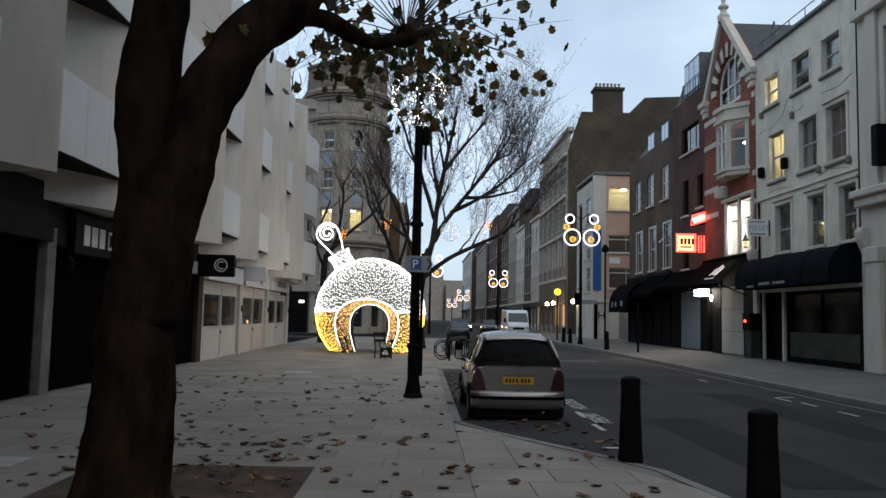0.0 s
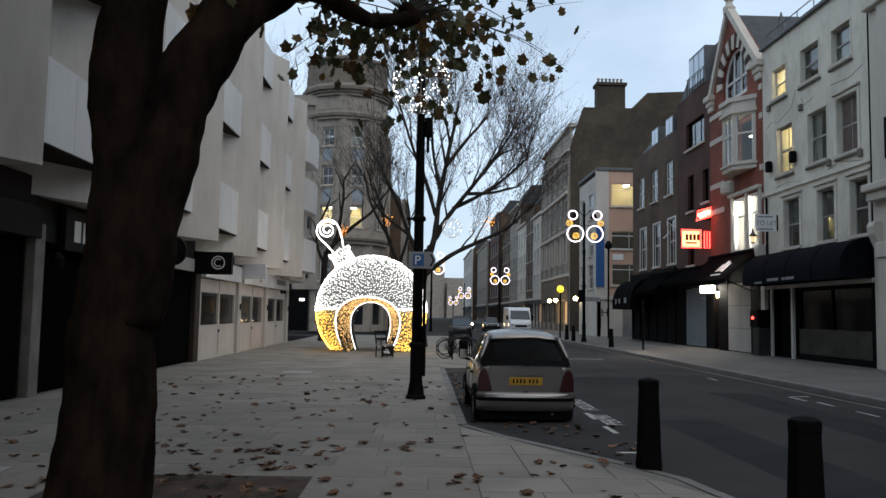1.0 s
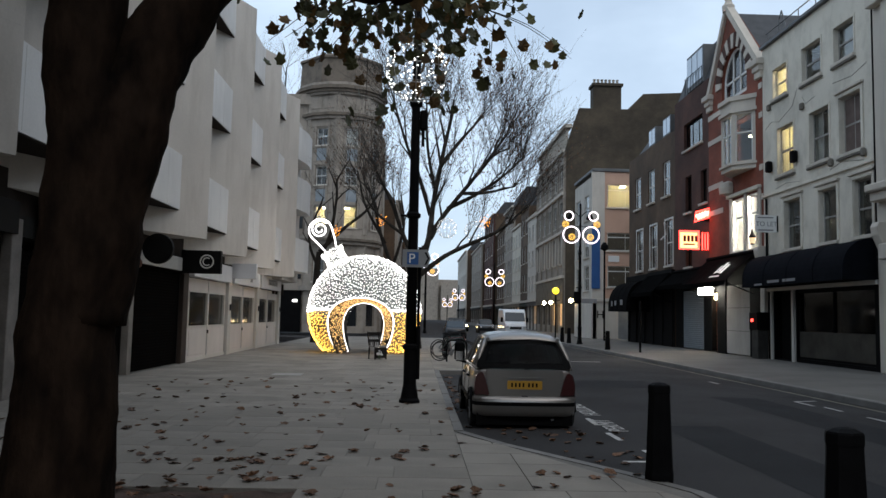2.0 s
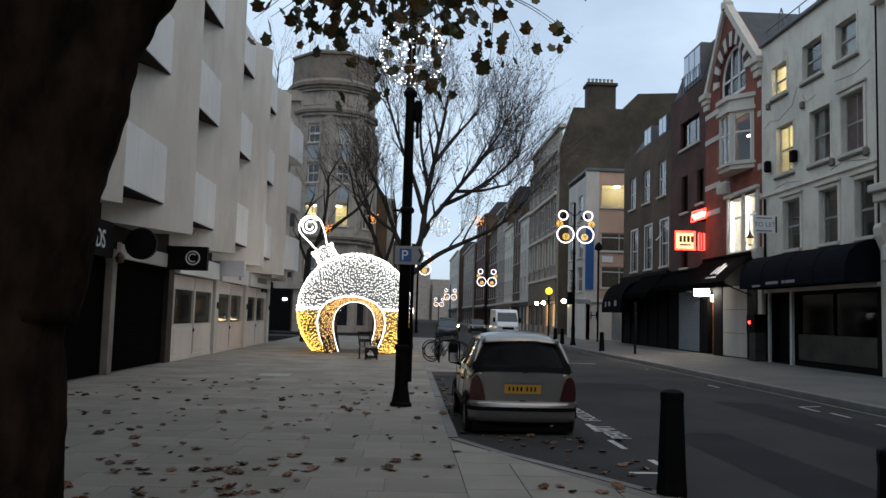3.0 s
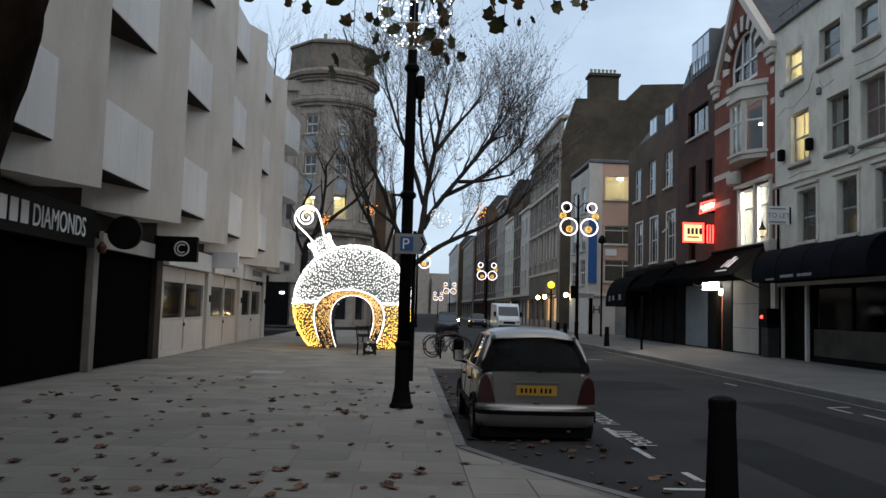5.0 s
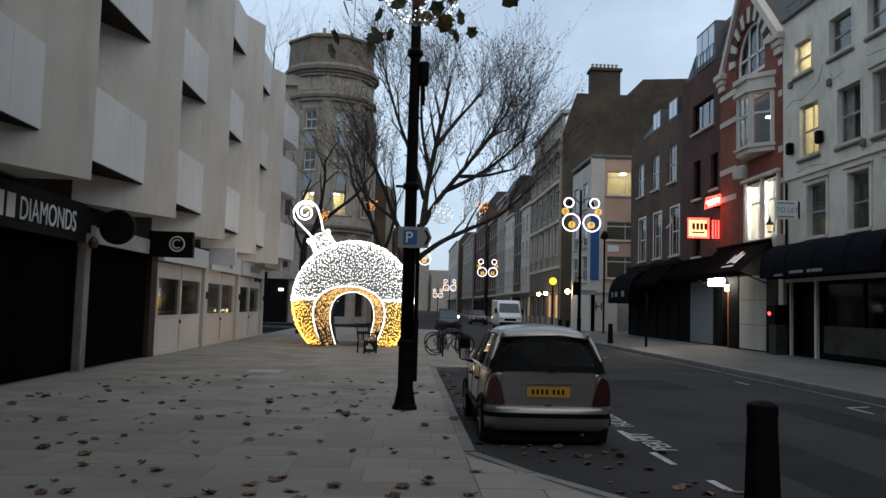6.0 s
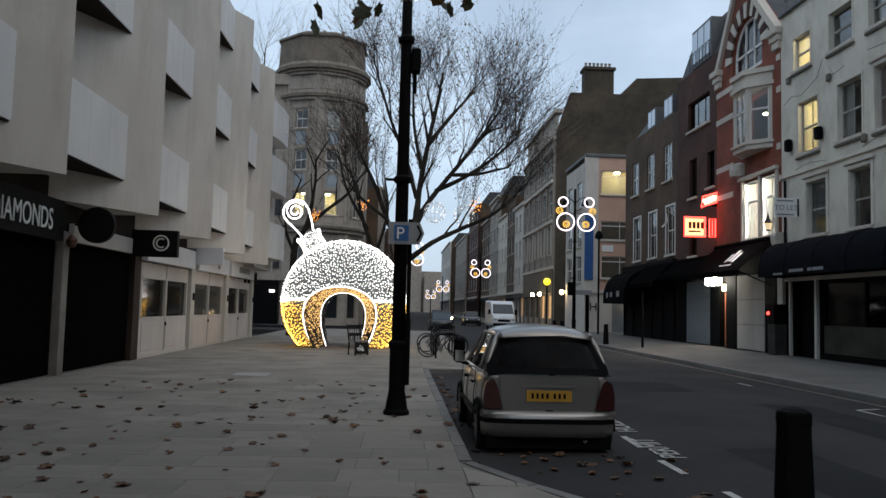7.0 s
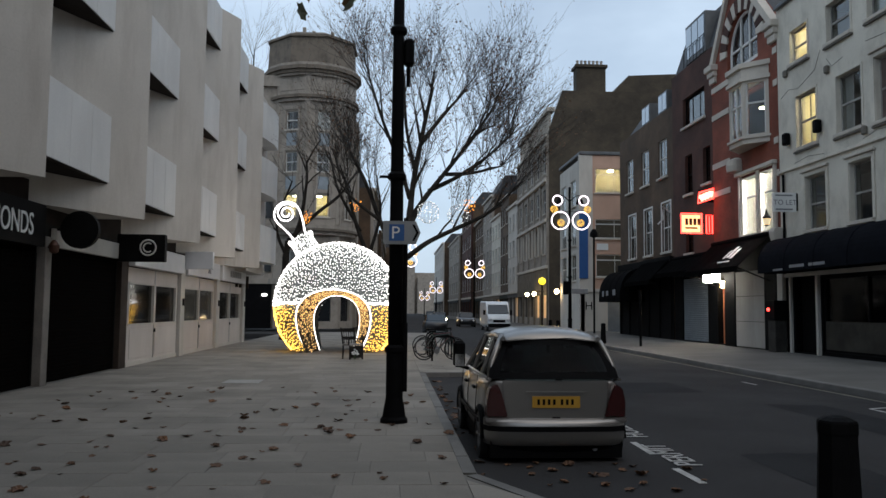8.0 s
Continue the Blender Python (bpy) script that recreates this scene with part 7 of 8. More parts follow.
part("cream_base", b, CREAM, pk)
b = bmesh.new()
ple.box(b, 2.0, 4.3, .1, 2.6, -.25, -.2)
part("dark_shutter", b, SHUTTER_GREY, pk)
HF = [(1.5 + 3.4 * k, 3.3 + 3.4 * k, z, z + 2.0) for k in range(2) for z in (3.9, 6.6, 9.6)]
b = bmesh.new()
plf.wall(b, 0, 7.2, .05, Z - .3, HF, .3)
part("street_wall", b, CREAM, pk)
for h in HF:
    sash(pk, plf, *h, bars=1, deep=.08)
b = bmesh.new()
box(b, 13.65, 21.5, PY - .15, PY + 7.3, Z, Z + .25, .03)
part("flat_roof", b, LEADWORK, pk)
b = bmesh.new()
ple.box(b, -.2, 7.5, 3.0, 3.25, 0, .14, .02)
part("string_course", b, CREAM, pk)
part("banner", bx(13.62, 14.28, PY - .14, PY - .08, 4.0, 9.0, bevel=.005), SIGN_BLUE, pk, "long blue banner")
part("wall_plaque", bx(14.95, 15.8, PY - .05, PY - .01, 6.12, 6.6, bevel=.005), SIGN_WHITE, pk, "small white wall plaque")
for x, z, s in ((14.0, 1.72, .85), (15.1, 2.75, 1.0)):
    cu = bpy.data.curves.new("letter", "FONT")
    cu.body, cu.size, cu.extrude = "H", s, .01
    tmp = bpy.data.objects.new("letter", cu)
    scene.collection.objects.link(tmp)
    bpy.context.view_layer.update()
    me = bpy.data.meshes.new_from_object(tmp.evaluated_get(bpy.context.evaluated_depsgraph_get()))
    bpy.data.objects.remove(tmp)
    me.materials.append(SHOP_DARK)
    me.transform(pose(x, PY - .16, z, 90, 0, 0))
    me.transform(Matrix.Translation(-ORG[pk]))
    o = new("letter", me)
    o.parent = pk
part("side_wall", bx(21.2, 21.5, PY, PY + 7.2, .05, Z), BROWN_BRICK, pk)
wl3 = thing("lit_wall_lamp", (16.9, PY - .3, 2.9), "small lit lamp over a side door", "lamp")
part("lit_globe", bx(16.75, 17.25, PY - .4, PY - .15, 2.95, 3.1, bevel=.03), WARM_LAMP, wl3)
part("bracket", bx(16.95, 17.05, PY - .3, PY, 3.1, 3.16), BLACK, wl3)
sl = lamp_post((10.62, 52.6, .03), 9.1, "tall black twin-lantern street lamp at the far kerb")
b = bmesh.new()
box(b, 10.2, 10.55, 52.4, 52.6, 2.6, 3.4, .03)
part("lamp_box", b, BLACK, sl)
b = bmesh.new()
box(b, 10.7, 11.7, 52.5, 52.54, 2.65, 2.95, .01)
part("arm_sign", b, SIGN_GREY, sl)
b = bmesh.new()
cyl(b, (13.6, 58.5, .1), (13.6, 58.5, 6.8), .07, n=10)
lathe(b, (13.6, 58.5, 6.6), [(.08, 0), (.3, .1), (.26, .35), (.1, .6)], 12)
solo("slim_lamp_post", b, BLACK, "slim black lamp post before the salmon house", "street lamp", at=(13.6, 58.5, .1))
for x, y in ((10.5, 44.5), (10.3, 54.5), (10.3, 57.0)):
    bollard((x, y, .02), "black bollard on the far pavement")

# ---- tall brick block with chimney behind the corner house ----
SOOTY_BRICK = bricked("sooty_stock_brick", (0.066, 0.050, 0.032), (0.048, 0.036, 0.023), (0.07, 0.06, 0.046))
tb_ = thing("tall_brick_block", (20, 80, .1), "tall brown brick block with a broad chimney stack", "building")
part("gable_wall", slabprism(bmesh.new(), [(14.6, .05), (32, .05), (32, 22.6), (15.9, 22.6), (15.2, 20.6), (14.6, 18.6)], "y", 79.2, 79.7), SOOTY_BRICK, tb_)
ch_ = part("chimney", bx(17.35, 20.2, 79.6, 81.0, 22.6, 25.2, bevel=.04), SOOTY_BRICK, tb_)
b = bmesh.new()
box(b, 17.2, 20.35, 79.4, 81.2, 25.0, 25.3, .03)
part("chimney_cap", b, SOOTY_BRICK, ch_)
for k in range(7):
    part("chimney_pot", lathe(bmesh.new(), (17.6 + .39 * k, 80.3, 25.3), [(.14, 0), (.12, .45), (.15, .5), (.15, .58)], 10), STONE, ch_)
b = bmesh.new()
slabprism(b, [(20.9, 22.6), (34, 22.6), (34, 25.0), (22.4, 24.3)], "y", 79.5, 92)
part("side_roof", b, SOOTY_BRICK, tb_)


def terrace(name, y0, y1, x, top, m, bays, floors, label, base=4.2, roof=None, arch_first=False, glow=0, roof_h=2.2):
    """A street house seen at a slant: wall with a window grid, cornice, shopfront, roof."""
    root = thing(name, (x + 4, (y0 + y1) / 2, .1), label, "house", group="far street houses")
    p = Plane(x, y0, (0, 1), (-1, 0) if x > 5 else (1, 0))
    w = y1 - y0
    fh = (top - base - .6) / floors
    bw = w / bays
    H = [(bw * k + bw * .28, bw * k + bw * .72, base + fh * j + fh * .22, base + fh * j + fh * .82) for k in range(bays) for j in range(floors)]
    S = [(bw * k + bw * .12, bw * k + bw * .88, .9, 3.1) for k in range(bays)]
    b = bmesh.new()
    p.wall(b, 0, w, -.5, top, H + S, .3)
    part("wall", b, m, root)
    for i, h in enumerate(H):
        b = bmesh.new()
        for a in ((h[0], h[0] + .08, h[2], h[3]), (h[1] - .08, h[1], h[2], h[3]), (h[0] + .08, h[1] - .08, (h[2] + h[3]) / 2 - .04, (h[2] + h[3]) / 2 + .04)):
            p.box(b, *a, -.16, -.1)
        wn = part("window", b, SASH, root)
        b = bmesh.new()
        p.box(b, h[0], h[1], h[2], h[3], -.15, -.14)
        part("pane", b, FAR_GLASS, wn)
        b = bmesh.new()
        p.box(b, h[0] - .1, h[1] + .1, h[2] - .12, h[2], 0, .1)
        part("sill", b, STONE_TRIM, wn)
    if arch_first:
        # round heads over the first floor, pilasters between the bays, a gallery under the roof
        for h in [q for q in H if q[2] < base + fh * .5]:
            b = bmesh.new()
            c, r = (h[0] + h[1]) / 2, (h[1] - h[0]) / 2 + .12
            tube(b, [p.at(c - r, h[2], .08)] + [p.at(c - r * math.cos(math.pi * k / 12), h[3] + r * .9 * math.sin(math.pi * k / 12), .08) for k in range(13)] + [p.at(c + r, h[2], .08)], .13, 6)
            part("arch_moulding", b, STONE_TRIM, root)
            b = bmesh.new()
            f = b.faces.new([b.verts.new(p.at(c - (r - .1) * math.cos(math.pi * k / 12), h[3] + .02 + (r - .1) * .9 * math.sin(math.pi * k / 12), .012)) for k in range(13)])
            part("arch_pane", b, FAR_GLASS, root)
        for k in range(bays + 1):
            b = bmesh.new()
            p.box(b, max(0, bw * k - .3), min(w, bw * k + .3), base - .3, top - .3, 0, .16, .02)
            part("pilaster", b, m, root)
        for j in range(1, floors):
            b = bmesh.new()
            p.box(b, 0, w, base + fh * j - .12, base + fh * j + .2, 0, .34, .04)
            part("cornice", b, STONE_TRIM, root)
        for k in range(bays * 3):
            b = bmesh.new()
            p.box(b, w * (k + .5) / (bays * 3) - .14, w * (k + .5) / (bays * 3) + .14, top - .02, top + 2.2, -.4, -.1)
            one_part("gallery_pier", b, STONE_TRIM, root)
        b = bmesh.new()
        p.box(b, 0, w, top + 2.2, top + 2.6, -.7, .1, .03)
        one_part("gallery_cornice", b, STONE_TRIM, root)
    # dark shop joinery: fascia board and piers
    jm = SHOP_PAINTS[int(y0) % len(SHOP_PAINTS)]
    b = bmesh.new()
    p.box(b, .1, w - .1, 3.1, base - .62, .003, .14, .02)
    one_part("fascia_board", b, jm, root, "painted shop fascia")
    for k in range(bays + 1):
        b = bmesh.new()
        p.box(b, max(.02, bw * k - bw * .11), min(w - .02, bw * k + bw * .11), 0, 3.1, .003, .1, .01)
        one_part("shop_pier", b, jm, root)
    for i, h in enumerate(S):
        b = bmesh.new()
        p.box(b, *h, -.25, -.2)
        part("shop_pane", b, WARM_SHOP if i < glow else FAR_GLASS, root)
    b = bmesh.new()
    p.box(b, -.05, w + .05, top - .3, top, 0, .3, .03)
    p.box(b, 0, w, base - .6, base - .3, 0, .22, .02)
    part("cornice", b, STONE_TRIM, root)
    b = bmesh.new()
    sx = 1 if x > 5 else -1
    slabprism(b, [(x + sx * .4, top), (x + sx * 2.0, top + roof_h), (x + sx * 8, top + roof_h), (x + sx * 8, top)], "y", y0 + .1, y1 - .1)
    part("roof", b, roof or SLATE, root)
    b = bmesh.new()
    box(b, x + sx * 8, x + sx * .35, y0, y0 + .3, .05, top)
    box(b, x + sx * 8, x + sx * .35, y1 - .3, y1, .05, top)
    part("party_wall", b, BROWN_BRICK, root)
    return root


FAR_GLASS = mat("far_window_glass", (0.02, 0.023, 0.027), 0.12, spec=0.3, var=0.1, bump=0)
SHOP_PAINTS = [mat("black_shop_paint", (0.012, 0.012, 0.014), 0.6, spec=0.1, var=0.2), mat("green_shop_paint", (0.016, 0.03, 0.024), 0.6, spec=0.1, var=0.2), mat("grey_shop_paint", (0.11, 0.105, 0.10), 0.7, spec=0.1, var=0.2),
               mat("red_shop_paint", (0.06, 0.014, 0.01), 0.6, spec=0.1, var=0.2), mat("buff_shop_paint", (0.2, 0.17, 0.13), 0.7, spec=0.1, var=0.2)]
WARM_SHOP = mat("lit_shop_window", (0.6, 0.4, 0.2), 0.5, var=0.1, bump=0, emit=0.5, emit_col=(1.0, 0.6, 0.28))
terrace("stone_terrace_house", 79.3, 97, 14.5, 18.4, STONE, 5, 3, "ornate grey stone block with arched windows", base=6.2, glow=2, roof_h=3.0, arch_first=True)
terrace("white_terrace_house", 97.2, 106, 14.6, 14.5, CREAM, 3, 3, "cream rendered street house with shop", glow=1)
terrace("brick_terrace_house", 106.2, 114, 14.7, 16.5, BROWN_BRICK, 3, 3, "brown brick street house with sash windows")
terrace("white_terrace_house", 114.2, 124, 14.7, 15.0, WHITE_WALL, 3, 3, "white rendered street house", glow=1)
terrace("grey_terrace_house", 124.2, 136, 14.8, 19.0, STONE, 3, 4, "grey stone street house with slate roof", roof_h=3)
terrace("brick_terrace_house", 136.2, 150, 14.9, 17.0, BROWN_BRICK, 4, 4, "brown brick street house with sash windows", glow=1)
terrace("dark_terrace_house", 150.2, 170, 14.2, 21.0, DARK_BRICK, 4, 4, "dark red brick street block")
terrace("grey_terrace_house", 170.2, 200, 13.6, 17.0, STONE, 5, 3, "grey stone street block")
terrace("grey_terrace_house", 200.2, 240, 12.2, 18.0, CREAM, 6, 3, "pale street block far down the road")
b = bmesh.new()
box(b, -6, 30, 300, 310, 0, 15)
box(b, -2, 8, 298, 300, 0, 19)
box(b, 9, 20, 296, 300, 0, 13)
solo("far_blocks", b, STONE, "grey blocks closing the street far off", "buildings", kind="structure")
# left side beyond the corner tower
terrace("left_terrace_house", 80, 100, -1.9, 13.0, STONE, 4, 3, "stone street house past the corner tower", glow=3)
terrace("left_terrace_house", 100.2, 140, -1.5, 11.0, BROWN_BRICK, 7, 2, "brown brick street houses far down the road", glow=4)
terrace("left_terrace_house", 140.2, 210, 0.2, 12.0, STONE, 9, 3, "grey street houses far down the road", glow=4)

# ---- octagonal corner tower ----
tw = thing("corner_tower", (-7.15, 73.6, 0), "weathered stone octagonal corner tower with stacked bay windows", "building")
TC, TR = Vector((-7.15, 73.6, 0)), 3.72


def octagon(bm, r, z0, z1, r2=None, n=8):
    r2 = r2 or r
    q = [((math.cos(math.tau * (k + .5) / n)), math.sin(math.tau * (k + .5) / n)) for k in range(n)]
    lo = [bm.verts.new((TC.x + r * x, TC.y + r * y, z0)) for x, y in q]
    hi = [bm.verts.new((TC.x + r2 * x, TC.y + r2 * y, z1)) for x, y in q]
    bm.faces.new(lo[::-1]); bm.faces.new(hi)
    for k in range(n):
        bm.faces.new((lo[k], lo[(k + 1) % n], hi[(k + 1) % n], hi[k]))


SPANDREL = mat("pale_blue_panel", (0.26, 0.30, 0.33), 0.5, var=0.12, scale=2, fine=20, bump=0.05)
STONE_DARK = streaked("sooty_stone", (0.17, 0.14, 0.11), (0.05, 0.042, 0.033), amount=0.85, sx=0.5, sz=0.4)
for k in range(4, 9):
    a0, a1 = math.tau * k / 8, math.tau * (k + 1) / 8
    p0 = Vector((TC.x + TR * math.cos(a0), TC.y + TR * math.sin(a0)))
    p1 = Vector((TC.x + TR * math.cos(a1), TC.y + TR * math.sin(a1)))
    d = p1 - p0
    mid = (p0 + p1) / 2
    pf = Plane(p0.x, p0.y, (d.x, d.y), (mid.x - TC.x, mid.y - TC.y))
    w = d.length
    wins = [(w * .31, w * .69, z, z + h) for z, h in ((4.4, 1.9), (9.1, 1.8), (12.8, 1.6), (16.3, 1.5))]
    b = bmesh.new()
    pf.wall(b, 0, w, 0, 21.2, wins + [(w * .2, w * .8, .6, 3.2)], .35)
    part("stone_face", b, STONE, tw)
    for j, h in enumerate(wins):
        lit = j == 1 and k in (5, 6)
        sash(tw, pf, *h, bars=1, fill="lit" if lit else ("blind" if (j + k) % 3 == 0 else ""), sill=True, deep=.12)
        b = bmesh.new()
        for a in ((h[0] - .24, h[0] - .03, h[2] - .1, h[3] + .15), (h[1] + .03, h[1] + .24, h[2] - .1, h[3] + .15), (h[0] - .3, h[1] + .3, h[3] + .15, h[3] + .34)):
            pf.box(b, *a, 0, .1)
        part("surround", b, STONE, tw)
    b = bmesh.new()
    pf.box(b, w * .2, w * .8, .6, 3.2, -.25, -.2)
    part("shop_pane", b, FAR_GLASS, tw)
    # pale spandrel panels between the stacked windows, in stone frames
    for z in (11.35, 14.95):
        b = bmesh.new()
        pf.box(b, w * .33, w * .67, z, z + 1.05, 0, .03)
        part("spandrel", b, SPANDREL, tw, "pale bluish panel between the windows")
        b = bmesh.new()
        for a in ((w * .26, w * .33, z - .1, z + 1.15), (w * .67, w * .74, z - .1, z + 1.15), (w * .26, w * .74, z + 1.15, z + 1.27)):
            pf.box(b, *a, 0, .09)
        part("surround", b, STONE, tw)
    # flat carved panels under the top band and pilasters at the corners
    for a in ((w * .08, w * .46), (w * .54, w * .92)):
        b = bmesh.new()
        pf.box(b, *a, 19.55, 20.55, 0, .05, .015)
        part("carved_panel", b, STONE, tw)
    for a in ((0.02, w * .1), (w * .9, w - .02)):
        b = bmesh.new()
        pf.box(b, *a, 8.5, 18.6, 0, .07, .01)
        part("corner_strip", b, STONE, tw)
    # shallow courses of ashlar
    for z in (9.0, 10.3, 12.0, 14.4, 16.0, 17.9):
        b = bmesh.new()
        pf.box(b, w * .1, w * .25, z, z + .05, 0, .025)
        pf.box(b, w * .75, w * .9, z, z + .05, 0, .025)
        one_part("ashlar_course", b, STONE_DARK, tw)
for z0, z1, e, m in ((3.6, 4.0, .25, STONE), (7.6, 7.9, .2, STONE), (7.9, 8.1, .45, STONE_DARK), (8.1, 8.4, .3, STONE), (18.6, 18.85, .12, STONE), (18.85, 19.1, .34, STONE_DARK),
                     (20.75, 20.95, .1, STONE), (20.95, 21.2, .3, STONE_DARK), (21.2, 21.5, .5, STONE_DARK), (21.5, 21.8, .25, STONE)):
    b = bmesh.new()
    octagon(b, TR + e, z0, z1, n=16)
    part("string_course", b, m, tw)
b = bmesh.new()
octagon(b, TR + .22, 21.8, 24.0, TR + .1)
octagon(b, TR + .28, 24.0, 24.2)
octagon(b, TR + .1, 24.2, 24.6, TR - .6)
part("parapet", b, STONE_DARK, tw)
b = bmesh.new()
for x, h in ((-8.0, .9), (-7.2, .6), (-5.6, .55)):
    box(b, x, x + .28, 72.4, 72.7, 24.4, 24.7 + h)
part("chimney_pot", b, STONE, tw)
b = bmesh.new()
box(b, -40, -9.8, 71.2, 84, 0, 20.4)
box(b, -40, -9.5, 70.9, 71.2, 20.0, 20.9)
part("wing_wall", b, STONE, tw)
b = bmesh.new()
box(b, -9.8, -3.3, 76.4, 80, 0, 18.4)
part("street_wing", b, STONE, tw)
b = bmesh.new()
for k in range(5):
    box(b, -10 - 3.6 * k, -12 - 3.6 * k, 71.1, 71.25, 9, 11)
    box(b, -10 - 3.6 * k, -12 - 3.6 * k, 71.1, 71.25, 4.6, 6.8)
part("wing_window", b, FAR_GLASS, tw)
# dark shop under the tower wing, with a lit sign
sc = thing("side_street_shop", (-9, 70.6, 0), "dark shopfront in the side street with a lit sign", "shopfront")
part("front", bx(-14, -9.9, 70.75, 71.0, 0, 3.6), SHOP_DARK, sc)
part("lit_sign", bx(-10.6, -10.2, 70.6, 70.7, 2.6, 2.8), GLOW_WHITE, sc)

# ---- festive motifs on the lamp posts ----
GOLD_RING = mat("gold_light_ball", (0.8, 0.6, 0.2), 0.5, var=0, bump=0, emit=1.2, emit_col=(1.0, 0.55, 0.06))
WHITE_RING = mat("white_ring_light", (0.9, 0.9, 0.9), 0.5, var=0, bump=0, emit=2.6, emit_col=(1.0, 0.86, 0.95))


def motif(at, s, label):
    """Rings of white rope light with golden balls, a pair either side of a post."""
    root = thing("festive_motif", at, label, "light ornament", group="festive motifs")
    x, y, z = at
    b = bmesh.new()
    tube(b, [(x - 1.2 * s, y, z + .55 * s), (x + 1.2 * s, y, z + .55 * s)], .02 * s, 5)
    part("bar", b, BLACK, root)
    for sx in (-1, 1):
        for dx, dz, r in ((.64, 0, .53), (.8, 1.22, .29)):
            b = bmesh.new()
            tube(b, [(x + sx * dx * s + r * s * math.cos(a), y - .06, z + dz * s + r * s * math.sin(a)) for a in [math.tau * k / 28 for k in range(28)]], .038 * s, 6, closed=True)
            part("ring", b, WHITE_RING, root, "white rope light ring")
        for dx, dz, r in ((.60, -.14, .2), (1.02, .68, .2)):
            b = bmesh.new()
            for k in range(40):
                zz = 1 - 2 * (k + .5) / 40
                a = k * 2.4
                q = math.sqrt(1 - zz * zz)
                octa(b, (x + sx * dx * s + r * s * q * math.cos(a), y - .06 + r * s * q * math.sin(a), z + dz * s + r * s * zz), .036 * s)
            part("gold_ball", b, GOLD_RING, root, "golden cluster of lights")
    return root


motif((10.62, 52.35, 7.05), 1.0, "white light rings with golden balls on a lamp post")
for x, y, h in ((9.55, 99, 8.2), (7.85, 150, 7.4), (7.5, 195, 6.6), (0.9, 76, 8.2)):
    lamp_post((x, y, .02), h, "tall black street lamp far down the street", lantern=False)
    motif((x, y - .25, h - 2.3), 1.0, "white light rings with golden balls on a lamp post")
bl = thing("belisha_beacon", (10.6, 61.5, .02), "yellow globe crossing beacon on a banded pole", "beacon")
part("pole", cyl(bmesh.new(), (10.6, 61.5, .02), (10.6, 61.5, 3.5), .06, n=10), BLACK, bl)
b = bmesh.new()
bmesh.ops.create_icosphere(b, subdivisions=3, radius=.26, matrix=Matrix.Translation((10.6, 61.5, 3.72)))
part("globe", b, mat("lit_amber_globe", (1, .8, .1), .4, var=0, bump=0, emit=2.0, emit_col=(1.0, .75, .03)), bl, smooth=True)
for y in (80.5, 84.5, 70.0):
    ls = thing("shop_wall_lantern", (14.1, y, 3.2), "warm lit lantern on a street house", "lamp", group="warm wall lanterns")
    bq = bmesh.new()
    bmesh.ops.create_icosphere(bq, subdivisions=2, radius=.2, matrix=Matrix.Translation((13.4, y, 3.2)))
    part("lit_globe", bq, WARM_LAMP, ls)
    part("bracket", bx(13.4, 14.6, y - .03, y + .03, 3.4, 3.46), BLACK, ls)

# ---- unseen street behind the walker, added to close the place and cut light ----
for y0, y1, top, m in ((-6, 12, 15, BROWN_BRICK), (-22, -6.2, 13.5, CREAM), (-44, -22.2, 16, STONE), (-70, -44.2, 14, BROWN_BRICK)):
    terrace("unseen_terrace_house", y0, y1, FX, top, m, 4, 3, "unseen street house added behind the walker to block light")
terrace("unseen_side_block", -70, -62, -3.0, 14, STONE, 2, 3, "unseen stone block added on the near side to block light")
b = bmesh.new()
box(b, -30, 45, -92, -86, -.5, 17)
solo("street_end_block", b, STONE, "unseen stone block added behind the walker to block light", "building", kind="structure")

# ---- trees ----
LEAF = mat("plane_leaf", (0.095, 0.098, 0.028), 0.6, var=0.25, scale=6, fine=40, bump=0.1, island=0.35)
LEAF_BROWN = mat("turning_leaf", (0.20, 0.11, 0.03), 0.65, var=0.25, scale=6, fine=40, bump=0.1, island=0.35)
TWIG = mat("twig_bark", (0.052, 0.044, 0.037), 0.9, var=0.2, scale=3, fine=20)
BARK_FAR = mat("far_plane_bark", (0.040, 0.035, 0.030), 0.9, spec=0.15, var=0.3, scale=2.2, fine=16, bump=0.6)


def spline(pts, n):
    """Points of a smooth curve through the given places (Catmull-Rom)."""
    p = [Vector(q) for q in pts]
    p = [p[0] * 2 - p[1]] + p + [p[-1] * 2 - p[-2]]
    out = []
    for i in range(1, len(p) - 2):
        for k in range(n):
            t = k / n
            a, b_, c, d = p[i - 1], p[i], p[i + 1], p[i + 2]
            out.append(0.5 * ((2 * b_) + (c - a) * t + (2 * a - 5 * b_ + 4 * c - d) * t * t + (3 * b_ - a - 3 * c + d) * t ** 3))
    out.append(p[-2])
    return out


